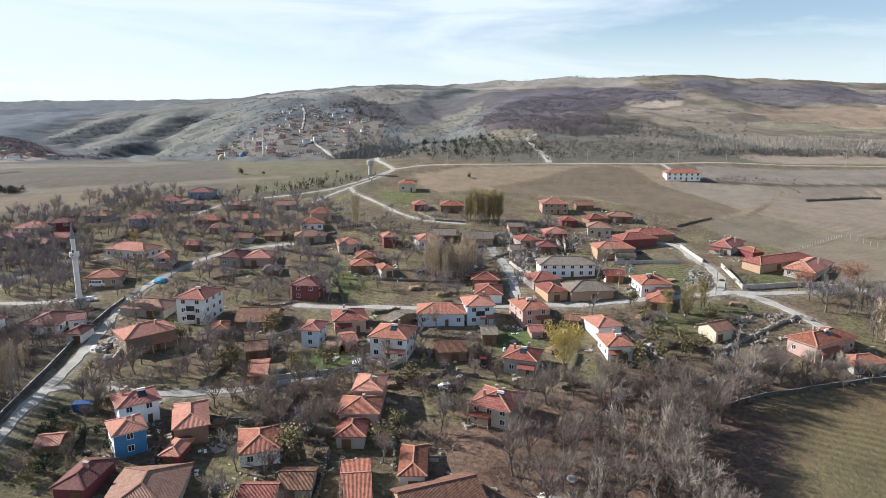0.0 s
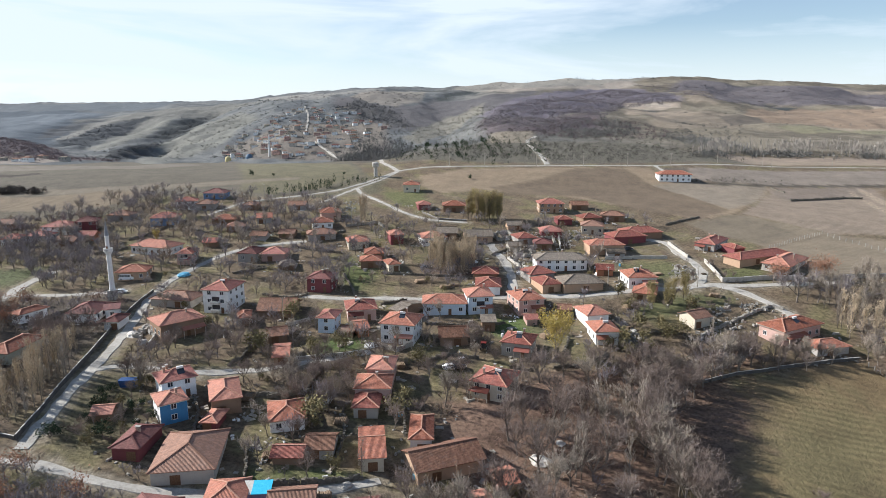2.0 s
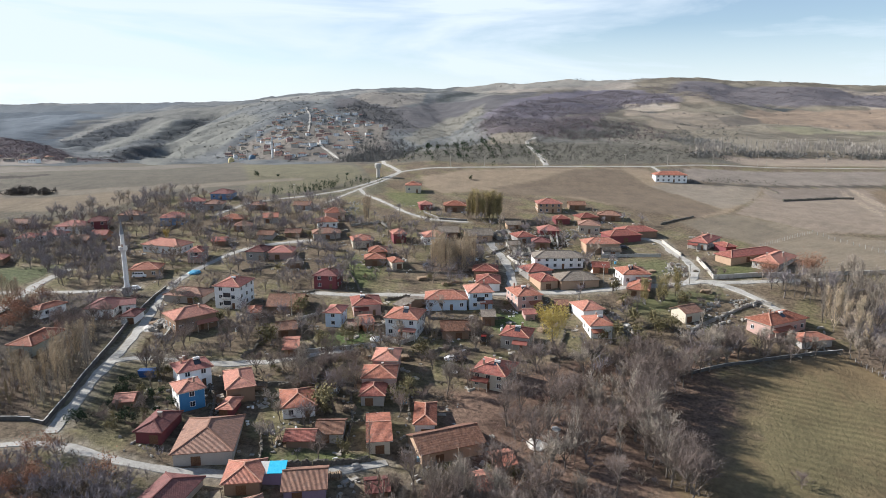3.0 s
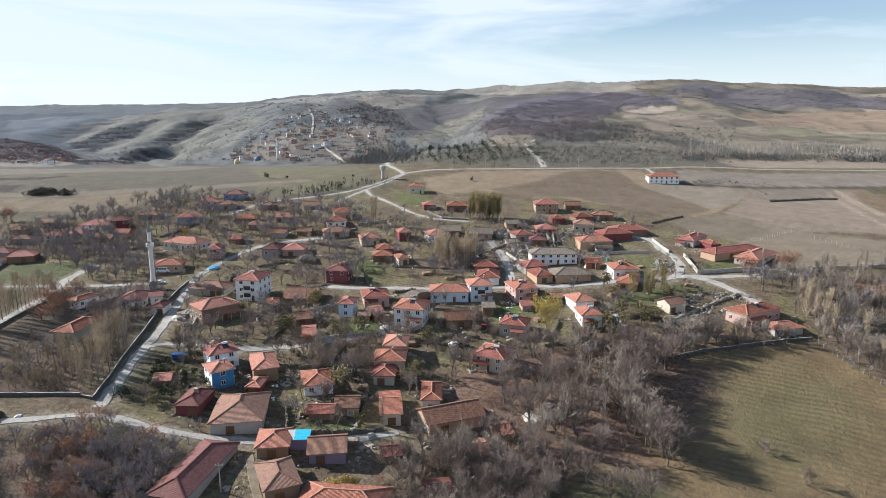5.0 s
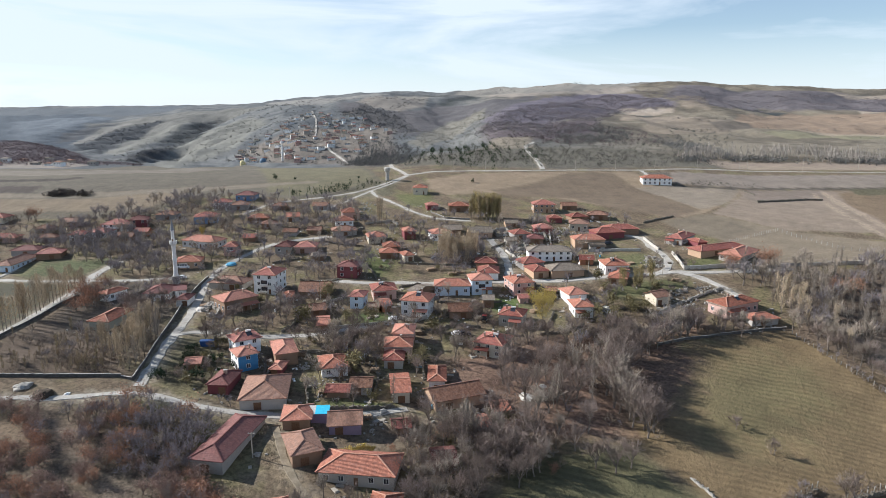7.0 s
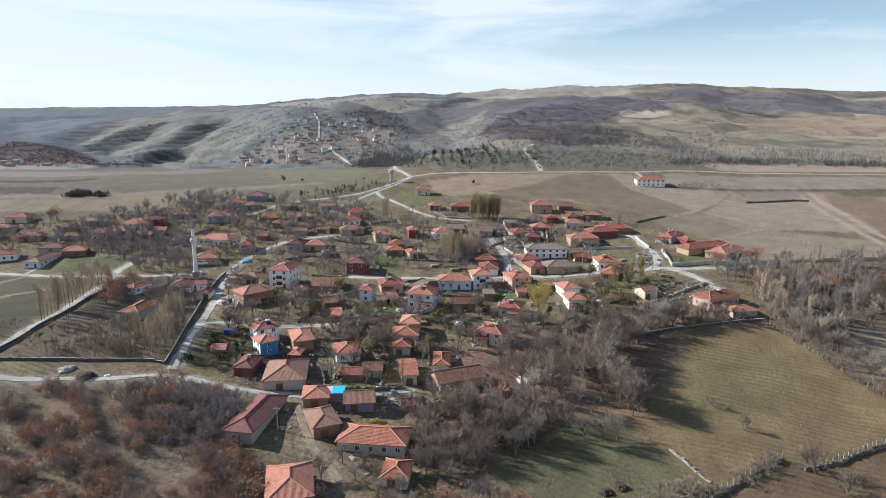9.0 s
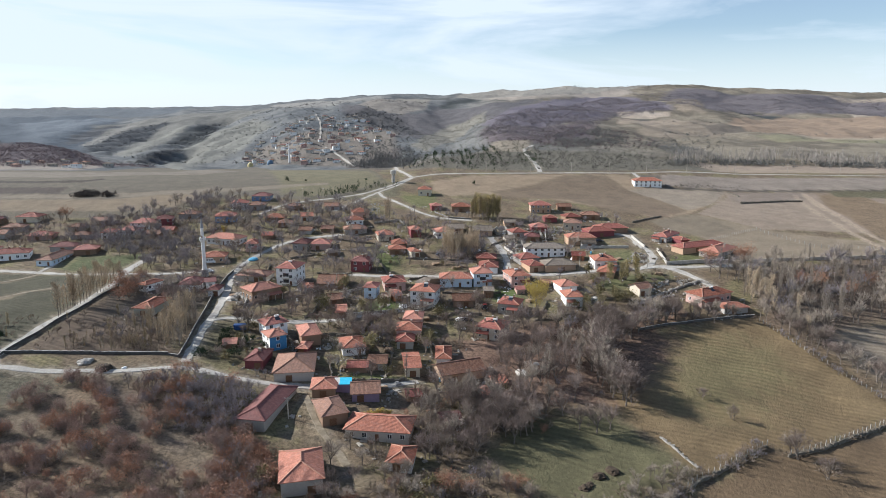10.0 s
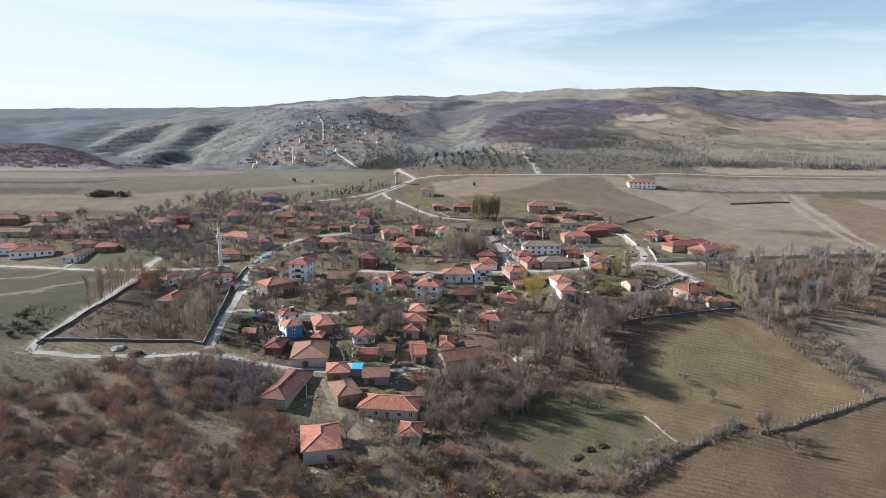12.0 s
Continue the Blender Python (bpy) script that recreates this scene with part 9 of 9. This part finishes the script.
far_village(3, [(-334.5, 947.3), (-331.2, 1076.4), (-288.3, 1144.7), (-289.0, 1351.8), (-158.0, 1255.6), (-87.0, 1058.6), (-70.4, 898.3), (-110.7, 857.4), (-131.7, 787.8), (-187.3, 774.5), (-262.5, 834.5)], 150)
bm = bmesh.new()
lathe(bm, [(1.4, -1), (1.2, 16), (1.8, 17), (1.8, 18), (0.9, 18.2), (0.8, 23), (0.1, 28)], 10)
tagged(part("far_minaret", bm, MAT_WHITE, None, "", pose(-209.0, 792.9, ground_z(-209.0, 792.9))), "white minaret of the far hillside village", "minaret")
clumps("far_trees", "bare grey trees among the far houses", [(-335.7, 912.0), (-340.4, 1108.9), (-303.9, 1310.0), (-223.5, 1394.3), (-69.0, 1259.0), (-27.0, 473.1), (-124.7, 741.5), (-213.4, 763.6)], 700, 4.0, 3.4, MAT_HILLSCRUB, 1, 26)
clumps("hill_scrub", "grey-brown scrub on the far hillside", [(-46.8, 488.0), (-58.9, 1067.2), (77.0, 1277.9), (158.3, 785.5), (276.0, 746.7), (252.0, 510.6), (174.6, 440.9), (79.3, 442.5), (-7.8, 440.2)], 2300, 3.8, 2.4, MAT_DARKSCRUB, 2, 16, even=True)
clumps("hill_oaks", "leafless violet-brown oak wood on the hill", [(45.6, 841.3), (91.4, 1032.7), (210.9, 1269.0), (425.8, 1642.1), (455.7, 1298.5), (430.1, 1156.5), (327.9, 1156.9), (221.5, 871.7), (117.6, 703.7)], 6500, 6, 3.4, MAT_HILLOAK, 3, 12, even=True)
clumps("hill_oaks", "brown oak scrub above the scrub slope", [(139.9, 760.7), (228.0, 900.9), (257.0, 827.5), (206.5, 693.1), (133.1, 644.6)], 420, 5, 4.5, MAT_HILLSCRUB, 4, 26)
clumps("ridge_woods", "dark woods along the ridge", [(492.5, 1677.6), (699.8, 1723.6), (1518.5, 1787.9), (1085.5, 1250.2), (713.9, 1306.1), (465.6, 1169.9)], 3200, 8, 3.5, MAT_HILLOAK, 5, 12)
clumps("hedgerow", "dark hedgerow shrubs between hill fields", [(270.0, 795.5), (379.1, 909.5), (401.4, 845.6), (300.0, 638.3), (236.7, 628.2)], 200, 4, 3, MAT_HILLSCRUB, 6, 26)
clumps("slope_scrub", "sparse scrub on the gullied slopes", [(-494.8, 812.1), (-613.8, 1295.5), (-561.5, 1774.4), (-268.6, 1690.6), (-31.3, 1608.3), (-91.2, 1256.1), (-297.5, 1184.7), (-347.3, 946.5), (-372.4, 754.3)], 1200, 4, 2.6, MAT_HILLSCRUB, 7, 26)
clumps("oak_scrub", "rust-brown oak scrub on the near hill", [(-756.5, 850.1), (-599.1, 984.2), (-417.3, 805.4), (-341.4, 679.0), (-555.0, 602.0)], 2600, 5.5, 3.4, MAT_RUSTHILL, 8, 16, even=True)
clumps("pine_plantation", "young dark green pines planted in rows", [(-29.4, 452.5), (-9.5, 521.2), (45.7, 600.8), (76.3, 594.6), (71.8, 508.7), (52.8, 439.7), (0.9, 434.7)], 60, 3.0, 3.8, MAT_PINE, 9, 26, even=True)
clumps("pine_plantation", "scattered young pines on the scrub hill", [(82.0, 596.0), (98.3, 572.3), (99.9, 486.6), (79.3, 442.5), (66.4, 462.6)], 70, 2.6, 3.2, MAT_PINE, 10, 18)
clumps("poplar_belt", "belt of tall leafless poplars across the plain", [(218.5, 534.9), (284.7, 574.9), (539.8, 578.3), (508.2, 539.6), (261.9, 521.9), (210.0, 503.8)], 620, 2.0, 12.5, MAT_BELT, 11, 34, size=(0.5, 1.1))
clumps("poplar_belt", "undergrowth below the poplar belt", [(208.3, 512.9), (271.8, 544.9), (521.2, 555.5), (495.8, 524.5), (256.3, 508.9), (200.7, 484.2)], 420, 5, 4, MAT_HILLSCRUB, 12, 26)
clumps("hedge_patch", "dark overgrown hedge in the plateau field", [(-262.7, 362.4), (-264.4, 373.0), (-244.8, 378.9), (-236.2, 368.4), (-239.3, 361.7)], 160, 3, 3, MAT_HEDGE, 13, 26)
clumps("roadside_firs", "row of young dark firs along the country road", [(-101.4, 357.5), (-81.2, 367.0), (-53.8, 388.5), (-34.7, 394.4), (-34.2, 387.7), (-52.8, 380.4), (-79.2, 356.2), (-96.2, 350.5)], 110, 1.6, 4.5, MAT_PINE, 14, 30, even=True)
clumps("field_edge", "dry weeds along a field edge", [(162.6, 391.4), (201.7, 400.5), (224.7, 397.9), (227.3, 386.5), (197.8, 390.9), (160.7, 385.7)], 60, 1.8, 1.1, MAT_DARKSCRUB, 15, 26)
clumps("valley_trees", "bare poplars in the far valley", [(-124.7, 741.5), (-109.5, 846.7), (-47.1, 844.5), (-17.3, 462.3), (-40.0, 462.4)], 420, 3, 8, MAT_HILLSCRUB, 16, 26)
clumps("ridge_trees", "single trees along the far skyline", [(108.0, 1847.9), (354.7, 1887.7), (573.6, 1913.0), (760.0, 1881.2), (1023.1, 1917.3), (1295.2, 1926.7), (1271.9, 1889.7), (829.6, 1851.8), (516.2, 1881.2), (186.8, 1835.4), (-134.3, 1877.5)], 130, 5, 5, MAT_HILLSCRUB, 18, 26)
clumps("hedgerow", "dark hedgerow between hill fields", [(304.6, 1077.6), (369.3, 1040.6), (427.6, 1000.9), (427.6, 982.9), (369.3, 1022.6), (304.6, 1059.6)], 70, 4, 3, MAT_HILLSCRUB, 41, 20)
clumps("hedgerow", "dark hedgerow between hill fields", [(435.3, 997.7), (644.4, 1178.7), (1027.8, 1187.1), (1027.8, 1169.1), (644.4, 1160.7), (435.3, 979.7)], 110, 4, 3, MAT_HILLSCRUB, 42, 20)
clumps("hedgerow", "dark hedgerow between hill fields", [(298.4, 780.5), (432.4, 871.8), (713.6, 800.8), (713.6, 782.8), (432.4, 853.8), (298.4, 762.5)], 110, 4, 3, MAT_HILLSCRUB, 43, 20)
clumps("hedgerow", "dark hedgerow between hill fields", [(317.5, 883.0), (376.8, 912.5), (415.1, 886.8), (415.1, 868.8), (376.8, 894.5), (317.5, 865.0)], 60, 4, 3, MAT_HILLSCRUB, 44, 20)
clumps("hedgerow", "dark hedgerow between hill fields", [(450.2, 894.1), (560.3, 947.1), (772.6, 874.1), (772.6, 856.1), (560.3, 929.1), (450.2, 876.1)], 80, 4, 3, MAT_HILLSCRUB, 45, 20)
clumps("hedgerow", "dark hedgerow between hill fields", [(119.0, 1781.1), (254.0, 1656.9), (454.1, 1773.4), (454.1, 1745.4), (254.0, 1628.9), (119.0, 1753.1)], 60, 4, 3, MAT_HILLSCRUB, 46, 20)
clumps("hedgerow", "dark hedgerow between hill fields", [(-162.1, 1530.6), (-58.1, 1587.7), (63.2, 1522.8), (63.2, 1494.8), (-58.1, 1559.7), (-162.1, 1502.6)], 60, 4, 3, MAT_HILLSCRUB, 47, 20)
clumps("hedgerow", "dark hedgerow between hill fields", [(303.9, 501.3), (352.7, 518.4), (484.0, 515.1), (484.0, 505.1), (352.7, 508.4), (303.9, 491.3)], 40, 4, 3, MAT_HILLSCRUB, 48, 20)
# these clumps fill the gully outlines already darkened with painted shade
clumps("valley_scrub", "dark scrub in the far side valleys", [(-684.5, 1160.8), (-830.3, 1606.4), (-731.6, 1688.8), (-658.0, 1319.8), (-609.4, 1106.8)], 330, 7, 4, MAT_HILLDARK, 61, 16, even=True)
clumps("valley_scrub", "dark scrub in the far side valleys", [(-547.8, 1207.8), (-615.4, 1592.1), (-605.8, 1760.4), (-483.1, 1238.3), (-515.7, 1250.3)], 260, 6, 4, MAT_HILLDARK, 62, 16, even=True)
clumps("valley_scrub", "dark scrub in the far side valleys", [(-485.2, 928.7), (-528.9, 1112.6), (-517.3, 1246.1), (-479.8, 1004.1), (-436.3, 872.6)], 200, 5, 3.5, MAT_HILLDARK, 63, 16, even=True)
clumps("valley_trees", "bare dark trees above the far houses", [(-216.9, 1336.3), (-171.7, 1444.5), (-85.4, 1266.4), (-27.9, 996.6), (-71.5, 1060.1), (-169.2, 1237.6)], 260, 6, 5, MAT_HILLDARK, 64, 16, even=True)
clumps("valley_trees", "bare dark trees below the far houses", [(-130.1, 887.0), (-69.9, 918.8), (-40.0, 807.2), (-32.1, 487.9), (-109.2, 787.8)], 260, 4, 5, MAT_HILLDARK, 65, 16, even=True)
clumps("hill_scrub", "dark bushes on the stony scrub hill", [(-22.9, 483.2), (72.1, 641.8), (201.5, 578.3), (239.7, 467.5), (93.4, 442.9)], 520, 3.6, 3.0, MAT_DARKSCRUB, 66, 16, even=True)
clumps("hill_oaks", "brown oak scrub above the scrub slope", [(79.6, 717.9), (178.9, 914.5), (276.7, 865.6), (280.1, 742.8), (180.6, 617.2), (108.9, 657.5)], 420, 5, 4.5, MAT_RUSTHILL, 67, 16, even=True)
clumps("young_pines", "young dark green pines planted in rows", [(-29.1, 475.2), (-11.6, 823.6), (51.5, 676.4), (63.4, 608.7), (48.1, 488.3), (7.7, 448.5)], 170, 3.4, 4.6, MAT_PINE, 68, 22, rows=9)
clumps("belt_brush", "leafless brush beside the poplar belt", [(257.0, 753.8), (314.4, 782.2), (283.9, 564.1), (266.9, 526.9), (238.8, 580.2)], 320, 4, 4, MAT_HILLSCRUB, 69, 16, even=True)
bm = bmesh.new()
lathe(bm, [(4.0, -1), (4.0, 2.4), (3.5, 4.2), (2.4, 5.6), (1.0, 6.4), (0.1, 6.6)], 18)
tagged(part("domed_silo", bm, MAT_YELLOWDOME, None, "", pose(-275.7, 839.3, ground_z(-275.7, 839.3))), "pale yellow domed tank at the plateau edge", "silo")
bm = bmesh.new()
lathe(bm, [(4.4, -1), (4.4, 2.2), (3.7, 3.8), (2.1, 5.2), (0.1, 5.8)], 18)
tagged(part("domed_silo", bm, MAT_BLUEDOME, None, "", pose(-240.9, 815.3, ground_z(-240.9, 815.3))), "blue domed tank at the plateau edge", "silo")
far_village(9, [(-571.0, 621.7), (-479.0, 680.9), (-444.5, 721.4), (-381.9, 665.2), (-416.3, 628.6)], 14)
